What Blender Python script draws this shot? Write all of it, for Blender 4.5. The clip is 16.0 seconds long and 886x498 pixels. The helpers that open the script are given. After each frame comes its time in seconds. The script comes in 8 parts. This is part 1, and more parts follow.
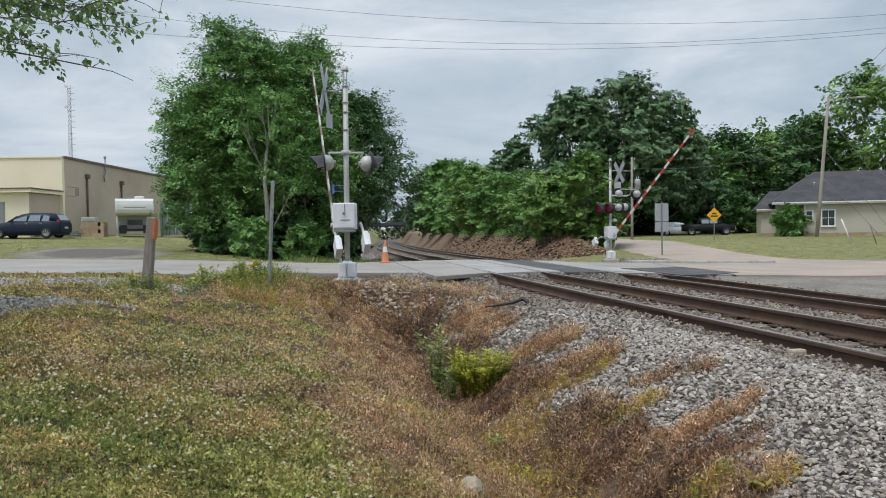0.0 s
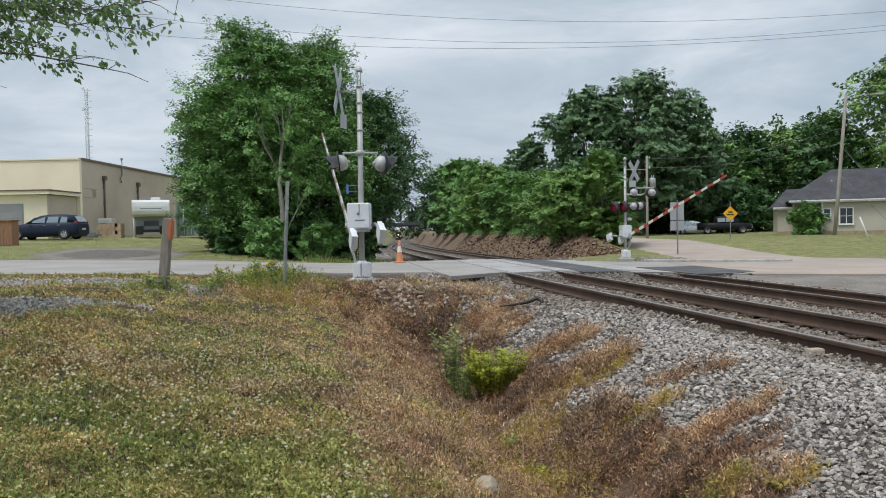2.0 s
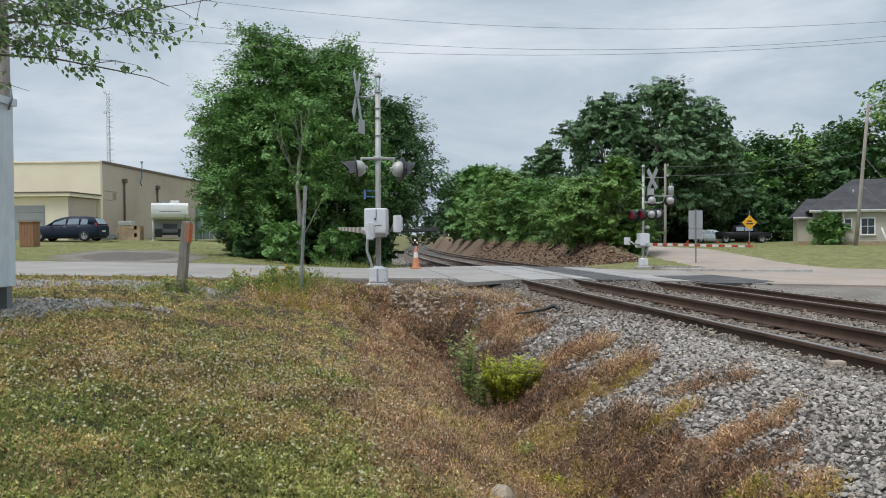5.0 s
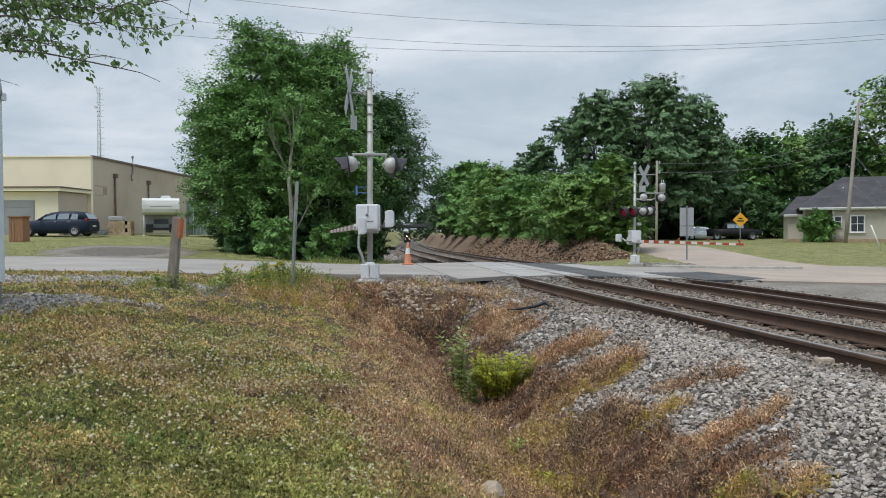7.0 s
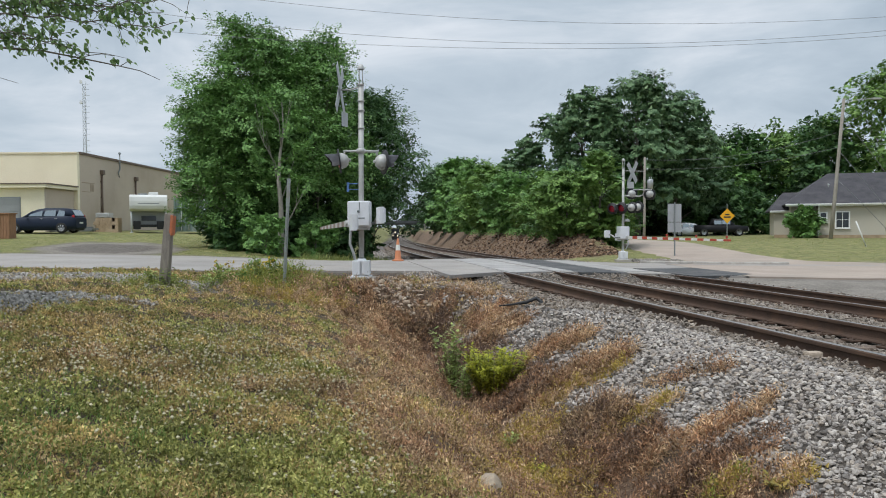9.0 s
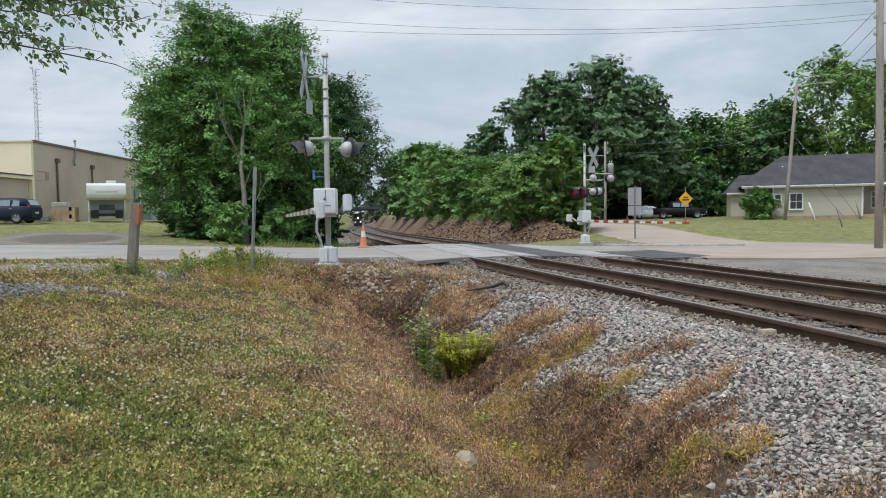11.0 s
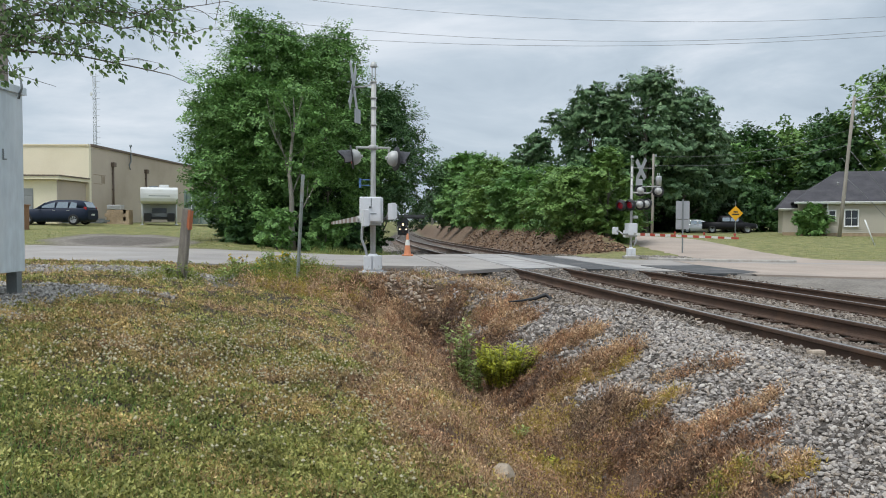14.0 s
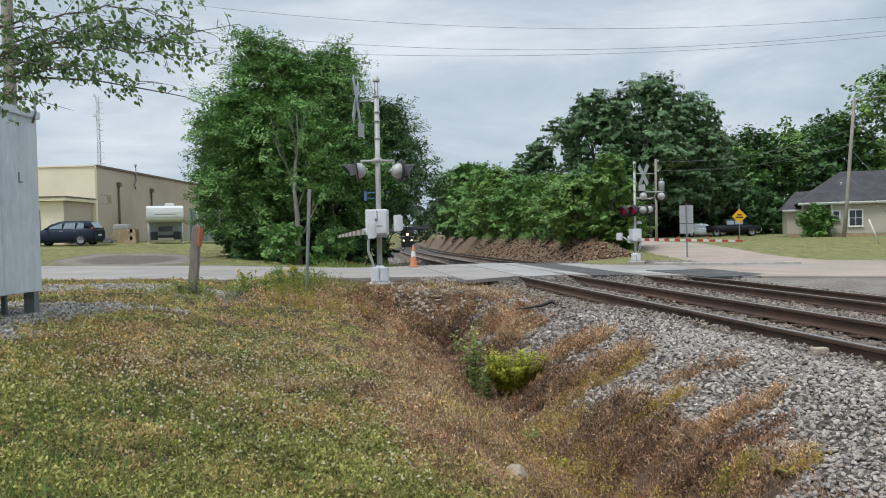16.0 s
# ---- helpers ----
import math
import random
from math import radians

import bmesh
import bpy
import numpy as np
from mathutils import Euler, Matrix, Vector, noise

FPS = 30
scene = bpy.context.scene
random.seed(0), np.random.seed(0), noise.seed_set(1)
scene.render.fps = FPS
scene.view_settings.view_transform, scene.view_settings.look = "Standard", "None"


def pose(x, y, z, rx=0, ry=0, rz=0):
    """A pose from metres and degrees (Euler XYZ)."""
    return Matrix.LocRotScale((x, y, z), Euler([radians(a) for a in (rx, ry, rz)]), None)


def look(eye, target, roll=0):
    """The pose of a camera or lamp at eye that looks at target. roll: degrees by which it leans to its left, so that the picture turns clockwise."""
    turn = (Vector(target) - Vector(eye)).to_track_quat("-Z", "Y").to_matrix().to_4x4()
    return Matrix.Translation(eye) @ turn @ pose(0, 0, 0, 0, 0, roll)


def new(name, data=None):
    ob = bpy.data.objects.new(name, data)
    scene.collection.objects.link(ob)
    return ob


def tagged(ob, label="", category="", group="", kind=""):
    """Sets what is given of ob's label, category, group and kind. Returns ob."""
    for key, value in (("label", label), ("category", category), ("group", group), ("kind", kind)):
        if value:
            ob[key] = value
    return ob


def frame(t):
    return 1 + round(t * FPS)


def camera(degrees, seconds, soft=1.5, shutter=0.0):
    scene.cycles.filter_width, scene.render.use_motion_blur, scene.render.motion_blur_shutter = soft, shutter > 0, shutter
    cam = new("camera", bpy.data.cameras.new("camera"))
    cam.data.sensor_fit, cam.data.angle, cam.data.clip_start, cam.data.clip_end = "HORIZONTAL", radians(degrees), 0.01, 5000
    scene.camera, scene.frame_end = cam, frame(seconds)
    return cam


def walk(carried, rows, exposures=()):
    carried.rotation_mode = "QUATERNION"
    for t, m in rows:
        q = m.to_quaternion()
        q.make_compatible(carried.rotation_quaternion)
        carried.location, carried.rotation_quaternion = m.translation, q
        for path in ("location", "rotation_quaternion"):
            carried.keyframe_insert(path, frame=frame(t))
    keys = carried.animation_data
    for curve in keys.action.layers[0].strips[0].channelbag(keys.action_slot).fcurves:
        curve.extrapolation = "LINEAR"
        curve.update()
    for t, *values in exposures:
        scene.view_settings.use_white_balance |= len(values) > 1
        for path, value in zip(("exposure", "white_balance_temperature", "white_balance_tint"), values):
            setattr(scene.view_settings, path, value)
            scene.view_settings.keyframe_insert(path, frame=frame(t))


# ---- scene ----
cam = camera(60.4, 16.0, soft=1.0)
PATH = [
    (0, (-0.015, 0.025, 1.054), (0.113, 10.021, 0.793), -0.83),
    (0.5, (-0.005, 0.016, 1.054), (0.099, 10.011, 0.776), -0.79),
    (1, (0.007, -0.003, 1.053), (0.077, 9.993, 0.787), -0.97),
    (1.5, (0.000, 0.000, 1.050), (-0.000, 9.996, 0.783), -1.00),
    (2, (-0.015, 0.027, 1.052), (-0.075, 10.023, 0.791), -1.07),
    (2.5, (-0.016, 0.031, 1.054), (-0.127, 10.027, 0.810), -0.97),
    (3, (-0.012, 0.051, 1.053), (-0.180, 10.047, 0.825), -0.86),
    (3.5, (-0.016, 0.057, 1.053), (-0.229, 10.053, 0.852), -0.72),
    (4, (-0.021, 0.056, 1.054), (-0.287, 10.051, 0.875), -0.61),
    (6.5, (-0.023, 0.033, 1.059), (-0.254, 10.028, 0.853), -0.15),
    (7, (-0.017, 0.041, 1.060), (-0.185, 10.037, 0.828), -0.25),
    (7.5, (-0.015, 0.038, 1.060), (-0.127, 10.034, 0.803), -0.16),
    (8, (-0.027, 0.035, 1.059), (-0.109, 10.032, 0.795), -0.18),
    (8.5, (-0.053, 0.055, 1.049), (-0.123, 10.051, 0.780), -0.34),
    (9, (-0.080, -0.028, 1.062), (-0.092, 9.968, 0.782), -0.32),
    (9.5, (-0.102, -0.123, 1.076), (-0.031, 9.871, 0.736), -0.38),
    (11.8, (-0.168, -0.216, 1.093), (0.408, 9.755, 0.594), -1.12),
    (12, (-0.166, -0.207, 1.102), (0.285, 9.771, 0.613), -0.89),
    (12.5, (-0.157, -0.217, 1.106), (0.041, 9.770, 0.635), -0.36),
    (13, (-0.150, -0.224, 1.108), (-0.109, 9.768, 0.698), -0.06),
    (13.5, (-0.147, -0.224, 1.104), (-0.161, 9.768, 0.727), 0.15),
    (14, (-0.148, -0.245, 1.104), (-0.253, 9.748, 0.748), 0.18),
    (14.5, (-0.147, -0.273, 1.107), (-0.252, 9.722, 0.801), 0.11),
    (15, (-0.140, -0.305, 1.101), (-0.259, 9.691, 0.819), -0.60),
    (15.5, (-0.162, -0.363, 1.097), (-0.344, 9.633, 0.868), -1.29),
    (16, (-0.172, -0.414, 1.093), (-0.338, 9.583, 0.881), -1.35),
]
walk(cam, [(t, look(eye, target, roll)) for t, eye, target, roll in PATH], [(0, -0.07), (9.7, -0.07), (11.8, 0.04), (13.0, 0.06), (14.0, 0.0), (16.0, 0.0)])

# ---- light: an even overcast sky, brighter overhead ----
world = bpy.data.worlds.new("overcast_sky")
world.use_nodes = True
scene.world = world
SUN_EL, SUN_ROT = 63.0, 225.0


def build_sky():
    nt = world.node_tree
    nt.nodes.clear()
    N, L = nt.nodes.new, nt.links.new
    out, bg_sky, bg_cloud, mix = N("ShaderNodeOutputWorld"), N("ShaderNodeBackground"), N("ShaderNodeBackground"), N("ShaderNodeMixShader")
    sky = N("ShaderNodeTexSky")
    sky.sky_type, sky.sun_disc = "NISHITA", False
    sky.sun_elevation, sky.sun_rotation = radians(SUN_EL), radians(SUN_ROT)
    bg_sky.inputs["Strength"].default_value = 0.1
    L(sky.outputs[0], bg_sky.inputs["Color"])
    tc, mp, n1, n2 = N("ShaderNodeTexCoord"), N("ShaderNodeMapping"), N("ShaderNodeTexNoise"), N("ShaderNodeTexNoise")
    mp.inputs["Scale"].default_value = (1.0, 1.0, 3.2)
    L(tc.outputs["Generated"], mp.inputs["Vector"])
    n1.inputs["Scale"].default_value, n1.inputs["Detail"].default_value, n1.inputs["Roughness"].default_value = 2.2, 7.0, 0.58
    n1.inputs["Distortion"].default_value = 0.5
    L(mp.outputs[0], n1.inputs["Vector"])
    ramp = N("ShaderNodeValToRGB")
    ramp.color_ramp.elements[0].position, ramp.color_ramp.elements[0].color = 0.34, (0.41, 0.5, 0.595, 1)
    ramp.color_ramp.elements[1].position, ramp.color_ramp.elements[1].color = 0.66, (0.79, 0.85, 0.925, 1)
    e = ramp.color_ramp.elements.new(0.5)
    e.color = (0.56, 0.65, 0.742, 1)
    L(n1.outputs["Fac"], ramp.inputs[0])
    # brightness grows towards the zenith, as under a real overcast
    sep, rise = N("ShaderNodeSeparateXYZ"), N("ShaderNodeMapRange")
    L(tc.outputs["Generated"], sep.inputs[0])
    rise.inputs["From Min"].default_value, rise.inputs["From Max"].default_value = 0.28, 1.0
    rise.inputs["To Min"].default_value, rise.inputs["To Max"].default_value = 1.0, 1.7
    L(sep.outputs["Z"], rise.inputs["Value"])
    L(ramp.outputs[0], bg_cloud.inputs["Color"])
    L(rise.outputs[0], bg_cloud.inputs["Strength"])
    mix.inputs[0].default_value = 0.94
    L(bg_sky.outputs[0], mix.inputs[1])
    L(bg_cloud.outputs[0], mix.inputs[2])
    L(mix.outputs[0], out.inputs[0])


build_sky()
sun_data = bpy.data.lights.new("sun", "SUN")
sun_data.energy, sun_data.angle, sun_data.color = 2.05, radians(18), (0.985, 0.978, 0.975)
sun = new("sun", sun_data)
sun.matrix_world = look((-16, -16, 44), (0, 0, 0))


# ---- materials ----
def material(name, color, rough=0.7, metal=0.0, vary=0.25, scale=8.0, fine=60.0, bump=0.15, dist=0.01, dirt=None, dirt_amount=0.35, dirt_scale=1.5,
             island=None, objvar=0.0, emit=None, emit_strength=0.0, coat=0.0, trans=0.0, stretch=(1, 1, 1)):
    """A principled surface with colour that varies at two scales, dirt with its own shape and a fine relief."""
    m = bpy.data.materials.new(name)
    m.use_nodes = True
    nt = m.node_tree
    N, L = nt.nodes.new, nt.links.new
    b = nt.nodes["Principled BSDF"]
    b.inputs["Roughness"].default_value, b.inputs["Metallic"].default_value = rough, metal
    b.inputs["Coat Weight"].default_value = coat
    tc, mp = N("ShaderNodeTexCoord"), N("ShaderNodeMapping")
    mp.inputs["Scale"].default_value = stretch
    L(tc.outputs["Object"], mp.inputs["Vector"])
    big, small = N("ShaderNodeTexNoise"), N("ShaderNodeTexNoise")
    big.inputs["Scale"].default_value, big.inputs["Detail"].default_value = scale, 5
    small.inputs["Scale"].default_value, small.inputs["Detail"].default_value = fine, 4
    for n in (big, small):
        L(mp.outputs[0], n.inputs["Vector"])
    lo, hi = [max(0, c * (1 - vary)) for c in color], [min(1, c * (1 + vary)) for c in color]

    def mixed(fac, a, c):
        x = N("ShaderNodeMix")
        x.data_type = "RGBA"
        if isinstance(fac, float):
            x.inputs["Factor"].default_value = fac
        else:
            L(fac, x.inputs["Factor"])
        for sock, v in ((x.inputs["A"], a), (x.inputs["B"], c)):
            if isinstance(v, (list, tuple)):
                sock.default_value = (*v[:3], 1)
            else:
                L(v, sock)
        return x.outputs["Result"]

    add = N("ShaderNodeMath")
    add.operation = "ADD"
    half = N("ShaderNodeMath")
    half.operation = "MULTIPLY_ADD"
    half.inputs[1].default_value, half.inputs[2].default_value = 1.6, -0.8
    L(big.outputs["Fac"], half.inputs[0])
    half2 = N("ShaderNodeMath")
    half2.operation = "MULTIPLY_ADD"
    half2.inputs[1].default_value, half2.inputs[2].default_value = 1.4, -0.2
    L(small.outputs["Fac"], half2.inputs[0])
    L(half.outputs[0], add.inputs[0])
    L(half2.outputs[0], add.inputs[1])
    add.use_clamp = True
    col = mixed(add.outputs[0], lo, hi)
    if island:
        geo, rp = N("ShaderNodeNewGeometry"), N("ShaderNodeValToRGB")
        els = rp.color_ramp.elements
        while len(els) < len(island):
            els.new(0.5)
        for k, c in enumerate(island):
            els[k].position, els[k].color = k / (len(island) - 1), (*c, 1)
        L(geo.outputs["Random Per Island"], rp.inputs[0])
        x = N("ShaderNodeMix")
        x.data_type, x.blend_type = "RGBA", "MULTIPLY"
        x.inputs["Factor"].default_value = 1.0
        L(rp.outputs[0], x.inputs["A"])
        L(mixed(add.outputs[0], (1 - vary,) * 3, (1 + vary * 0.9,) * 3), x.inputs["B"])
        col = x.outputs["Result"]
    if objvar:
        oi, hs, mr = N("ShaderNodeObjectInfo"), N("ShaderNodeHueSaturation"), N("ShaderNodeMapRange")
        mr.inputs["To Min"].default_value, mr.inputs["To Max"].default_value = 1 - objvar, 1 + objvar
        L(oi.outputs["Random"], mr.inputs["Value"])
        L(mr.outputs[0], hs.inputs["Value"])
        L(col, hs.inputs["Color"])
        col = hs.outputs[0]
    if dirt:
        dn, dr = N("ShaderNodeTexNoise"), N("ShaderNodeMapRange")
        dn.inputs["Scale"].default_value, dn.inputs["Detail"].default_value, dn.inputs["Roughness"].default_value = dirt_scale, 7, 0.62
        L(mp.outputs[0], dn.inputs["Vector"])
        dr.inputs["From Min"].default_value, dr.inputs["From Max"].default_value = 0.48, 0.68
        dr.inputs["To Max"].default_value = dirt_amount
        L(dn.outputs["Fac"], dr.inputs["Value"])
        col = mixed(dr.outputs[0], col, dirt)
    L(col, b.inputs["Base Color"])
    if bump:
        bp = N("ShaderNodeBump")
        bp.inputs["Strength"].default_value, bp.inputs["Distance"].default_value = bump, dist
        L(small.outputs["Fac"], bp.inputs["Height"])
        L(bp.outputs[0], b.inputs["Normal"])
    if emit:
        b.inputs["Emission Color"].default_value = (*emit, 1)
        b.inputs["Emission Strength"].default_value = emit_strength
    if trans:
        b.inputs["Transmission Weight"].default_value = trans
    return m


def leaf_material(name, colors, through_light=0.25, vary=0.18, scale=0.6, fine=4.0):
    """Leaves: each one its own green, some light passing through."""
    m = material(name, colors[0], rough=0.55, vary=vary, scale=scale, fine=fine, bump=0, island=colors)
    nt = m.node_tree
    b, out = nt.nodes["Principled BSDF"], nt.nodes["Material Output"]
    tr, mix = nt.nodes.new("ShaderNodeBsdfTranslucent"), nt.nodes.new("ShaderNodeMixShader")
    b.inputs["Specular IOR Level"].default_value = 0.3
    src = b.inputs["Base Color"].links[0].from_socket
    nt.links.new(src, tr.inputs["Color"])
    mix.inputs[0].default_value = through_light
    nt.links.new(b.outputs[0], mix.inputs[1])
    nt.links.new(tr.outputs[0], mix.inputs[2])
    nt.links.new(mix.outputs[0], out.inputs["Surface"])
    return m


def ground_material():
    """Soil, turf and gravel by the painted patches of the sheet."""
    m = bpy.data.materials.new("ground_cover")
    m.use_nodes = True
    nt = m.node_tree
    N, L = nt.nodes.new, nt.links.new
    b = nt.nodes["Principled BSDF"]
    b.inputs["Roughness"].default_value = 0.95
    tc = N("ShaderNodeTexCoord")

    def noise_at(scale, detail=6, rough=0.6):
        n = N("ShaderNodeTexNoise")
        n.inputs["Scale"].default_value, n.inputs["Detail"].default_value, n.inputs["Roughness"].default_value = scale, detail, rough
        L(tc.outputs["Object"], n.inputs["Vector"])
        return n.outputs["Fac"]

    def ramp(fac, stops):
        r = N("ShaderNodeValToRGB")
        while len(r.color_ramp.elements) < len(stops):
            r.color_ramp.elements.new(0.5)
        for e, (p, c) in zip(r.color_ramp.elements, stops):
            e.position, e.color = p, (*c, 1)
        L(fac, r.inputs[0])
        return r.outputs[0]

    def mix(fac, a, c):
        x = N("ShaderNodeMix")
        x.data_type = "RGBA"
        L(fac, x.inputs["Factor"])
        L(a, x.inputs["A"])
        L(c, x.inputs["B"])
        return x.outputs["Result"]

    def attr(name):
        a = N("ShaderNodeAttribute")
        a.attribute_name = name
        return a.outputs["Fac"]

    fine, mid = noise_at(55), noise_at(7)
    # turf colours darkened: shade in the gaps between leaves is painted into the sheet
    green = ramp(fine, [(0.3, (0.018, 0.015, 0.008)), (0.5, (0.04, 0.034, 0.017)), (0.7, (0.1, 0.082, 0.042))])
    dry = ramp(fine, [(0.3, (0.025, 0.016, 0.01)), (0.5, (0.075, 0.046, 0.027)), (0.72, (0.2, 0.135, 0.08))])
    soil = ramp(noise_at(9, 9, 0.74), [(0.3, (0.04, 0.024, 0.016)), (0.5, (0.155, 0.098, 0.062)), (0.72, (0.36, 0.25, 0.17))])
    vor = N("ShaderNodeTexVoronoi")
    vor.inputs["Scale"].default_value = 26
    L(tc.outputs["Object"], vor.inputs["Vector"])
    sepc = N("ShaderNodeSeparateColor")
    L(vor.outputs["Color"], sepc.inputs[0])
    # gravel sheet darkened too, as painted shade between the loose stones
    grav = ramp(sepc.outputs[0], [(0.0, (0.045, 0.037, 0.03)), (0.6, (0.1, 0.084, 0.07)), (1.0, (0.22, 0.19, 0.16))])
    lawn = ramp(noise_at(2.2, 9, 0.72), [(0.32, (0.11, 0.13, 0.042)), (0.5, (0.21, 0.215, 0.072)), (0.68, (0.37, 0.315, 0.14))])
    green = mix(attr("lawn"), green, lawn)
    grass = mix(attr("dry"), green, dry)
    col = mix(attr("soil"), grass, soil)
    col = mix(attr("gravel"), col, grav)
    dust = ramp(noise_at(14, 8, 0.7), [(0.3, (0.14, 0.12, 0.1)), (0.5, (0.26, 0.23, 0.195)), (0.7, (0.4, 0.36, 0.31))])
    col = mix(attr("pale"), col, dust)
    L(col, b.inputs["Base Color"])
    bp = N("ShaderNodeBump")
    bp.inputs["Strength"].default_value, bp.inputs["Distance"].default_value = 0.7, 0.03
    L(fine, bp.inputs["Height"])
    L(bp.outputs[0], b.inputs["Normal"])
    return m


def mk_materials():
    M = {}
    M["ground"] = ground_material()
    M["asphalt"] = material("worn_asphalt", (0.31, 0.285, 0.26), 0.85, vary=0.2, scale=0.7, fine=90, bump=0.4, dist=0.006, dirt=(0.42, 0.37, 0.32), dirt_amount=0.6, dirt_scale=0.5)
    M["asphalt_new"] = material("dark_asphalt", (0.07, 0.07, 0.07), 0.8, vary=0.3, scale=1.5, fine=90, bump=0.5, dist=0.006, dirt=(0.22, 0.2, 0.18), dirt_amount=0.5, dirt_scale=1.2)
    M["asphalt_pale"] = material("pale_asphalt", (0.39, 0.315, 0.258), 0.9, vary=0.18, scale=0.5, fine=70, bump=0.4, dist=0.006, dirt=(0.28, 0.25, 0.21), dirt_amount=0.6, dirt_scale=0.4)
    M["panel"] = material("crossing_concrete", (0.38, 0.36, 0.34), 0.85, vary=0.2, scale=1.2, fine=80, bump=0.3, dist=0.004, dirt=(0.14, 0.13, 0.12), dirt_amount=0.6, dirt_scale=0.9)
    M["line"] = material("worn_white_line", (0.62, 0.6, 0.55), 0.8, vary=0.2, scale=3, fine=60, bump=0.1, dirt=(0.3, 0.28, 0.25), dirt_amount=0.7, dirt_scale=3)
    M["concrete"] = material("concrete", (0.42, 0.39, 0.35), 0.9, vary=0.2, scale=5, fine=70, bump=0.3, dirt=(0.24, 0.2, 0.16), dirt_amount=0.5, dirt_scale=3)
    M["rust"] = material("rusty_rail_steel", (0.085, 0.052, 0.036), 0.75, 0.25, vary=0.35, scale=3, fine=50, bump=0.3, dist=0.003, dirt=(0.15, 0.085, 0.05), dirt_amount=0.6, dirt_scale=2)
    M["railtop"] = material("worn_rail_head", (0.36, 0.33, 0.31), 0.38, 0.9, vary=0.15, scale=2, fine=40, bump=0.05)
    M["tie"] = material("weathered_timber_tie", (0.165, 0.12, 0.09), 0.9, vary=0.4, scale=2.5, fine=30, bump=0.6, dist=0.01, dirt=(0.3, 0.24, 0.19), dirt_amount=0.5, dirt_scale=3, objvar=0.35, stretch=(1, 6, 6))
    M["stone"] = material("crushed_stone", (0.3, 0.3, 0.3), 0.9, vary=0.22, scale=12, fine=90, bump=0.3, dist=0.004,
                          island=[(0.12, 0.106, 0.094), (0.25, 0.22, 0.196), (0.4, 0.356, 0.316), (0.225, 0.206, 0.192), (0.48, 0.434, 0.388), (0.32, 0.264, 0.21), (0.58, 0.535, 0.482)])
    M["stone_single"] = material("single_crushed_stone", (0.31, 0.278, 0.247), 0.9, vary=0.22, scale=3, fine=9, bump=0.3, dist=0.02, objvar=0.55)
    M["gravel_pale"] = material("pale_gravel", (0.42, 0.4, 0.37), 0.9, vary=0.2, scale=12, fine=90, bump=0.3, dist=0.004,
                          island=[(0.17, 0.155, 0.138), (0.31, 0.285, 0.255), (0.43, 0.4, 0.36), (0.36, 0.325, 0.28), (0.52, 0.49, 0.445)])
    M["rubble"] = material("tan_rubble", (0.36, 0.3, 0.24), 0.9, vary=0.25, scale=10, fine=80, bump=0.3, dist=0.004,
                          island=[(0.16, 0.115, 0.08), (0.33, 0.245, 0.175), (0.48, 0.38, 0.285), (0.28, 0.23, 0.19), (0.58, 0.49, 0.38)])
    M["clod"] = material("red_brown_earth", (0.2, 0.12, 0.07), 0.95, vary=0.3, scale=5, fine=30, bump=0.4, island=[(0.035, 0.022, 0.015), (0.1, 0.058, 0.034), (0.2, 0.12, 0.07), (0.33, 0.22, 0.14)])
    M["rock"] = material("pale_rock", (0.36, 0.29, 0.21), 0.9, vary=0.3, scale=8, fine=50, bump=0.4, objvar=0.15)
    M["alu"] = material("grey_aluminium_paint", (0.47, 0.47, 0.45), 0.5, 0.2, vary=0.1, scale=4, fine=60, bump=0.05, dirt=(0.33, 0.31, 0.28), dirt_amount=0.5, dirt_scale=2.5)
    M["white_metal"] = material("white_painted_metal", (0.73, 0.74, 0.76), 0.45, 0.0, vary=0.05, scale=3, fine=50, bump=0.04, dirt=(0.45, 0.44, 0.42), dirt_amount=0.35, dirt_scale=3)
    M["galv"] = material("galvanised_sheet", (0.68, 0.75, 0.78), 0.5, 0.3, vary=0.16, scale=2.2, fine=14, bump=0.05, dirt=(0.76, 0.79, 0.8), dirt_amount=0.6, dirt_scale=1.3, stretch=(1, 1, 0.35))
    M["galv_dark"] = material("dull_steel", (0.25, 0.27, 0.27), 0.55, 0.6, vary=0.2, scale=5, fine=60, bump=0.08)
    M["black"] = material("matt_black_metal", (0.018, 0.018, 0.019), 0.5, vary=0.2, scale=4, fine=60, bump=0.05)
    M["red_lens"] = material("red_signal_lens", (0.17, 0.015, 0.03), 0.2, vary=0.1, bump=0, emit=(1.0, 0.03, 0.06), emit_strength=0.05)
    M["red"] = material("red_reflective", (0.42, 0.06, 0.035), 0.5, vary=0.15, scale=9, fine=60, bump=0.03)
    M["white_refl"] = material("white_reflective", (0.68, 0.67, 0.62), 0.5, vary=0.1, scale=9, fine=60, bump=0.03)
    M["orange"] = material("orange_plastic", (0.6, 0.22, 0.1), 0.55, vary=0.12, scale=6, fine=50, bump=0.05, dirt=(0.4, 0.2, 0.1), dirt_amount=0.35, dirt_scale=5)
    M["orange_faded"] = material("faded_orange_marker", (0.5, 0.15, 0.06), 0.65, vary=0.25, scale=14, fine=60, bump=0.05, dirt=(0.3, 0.16, 0.1), dirt_amount=0.6, dirt_scale=9)
    M["yellow"] = material("yellow_sign_sheet", (0.82, 0.4, 0.01), 0.45, vary=0.06, scale=3, fine=40, bump=0.02)
    M["sign_back"] = material("bare_aluminium_sign", (0.43, 0.44, 0.45), 0.45, 0.5, vary=0.1, scale=3, fine=50, bump=0.03)
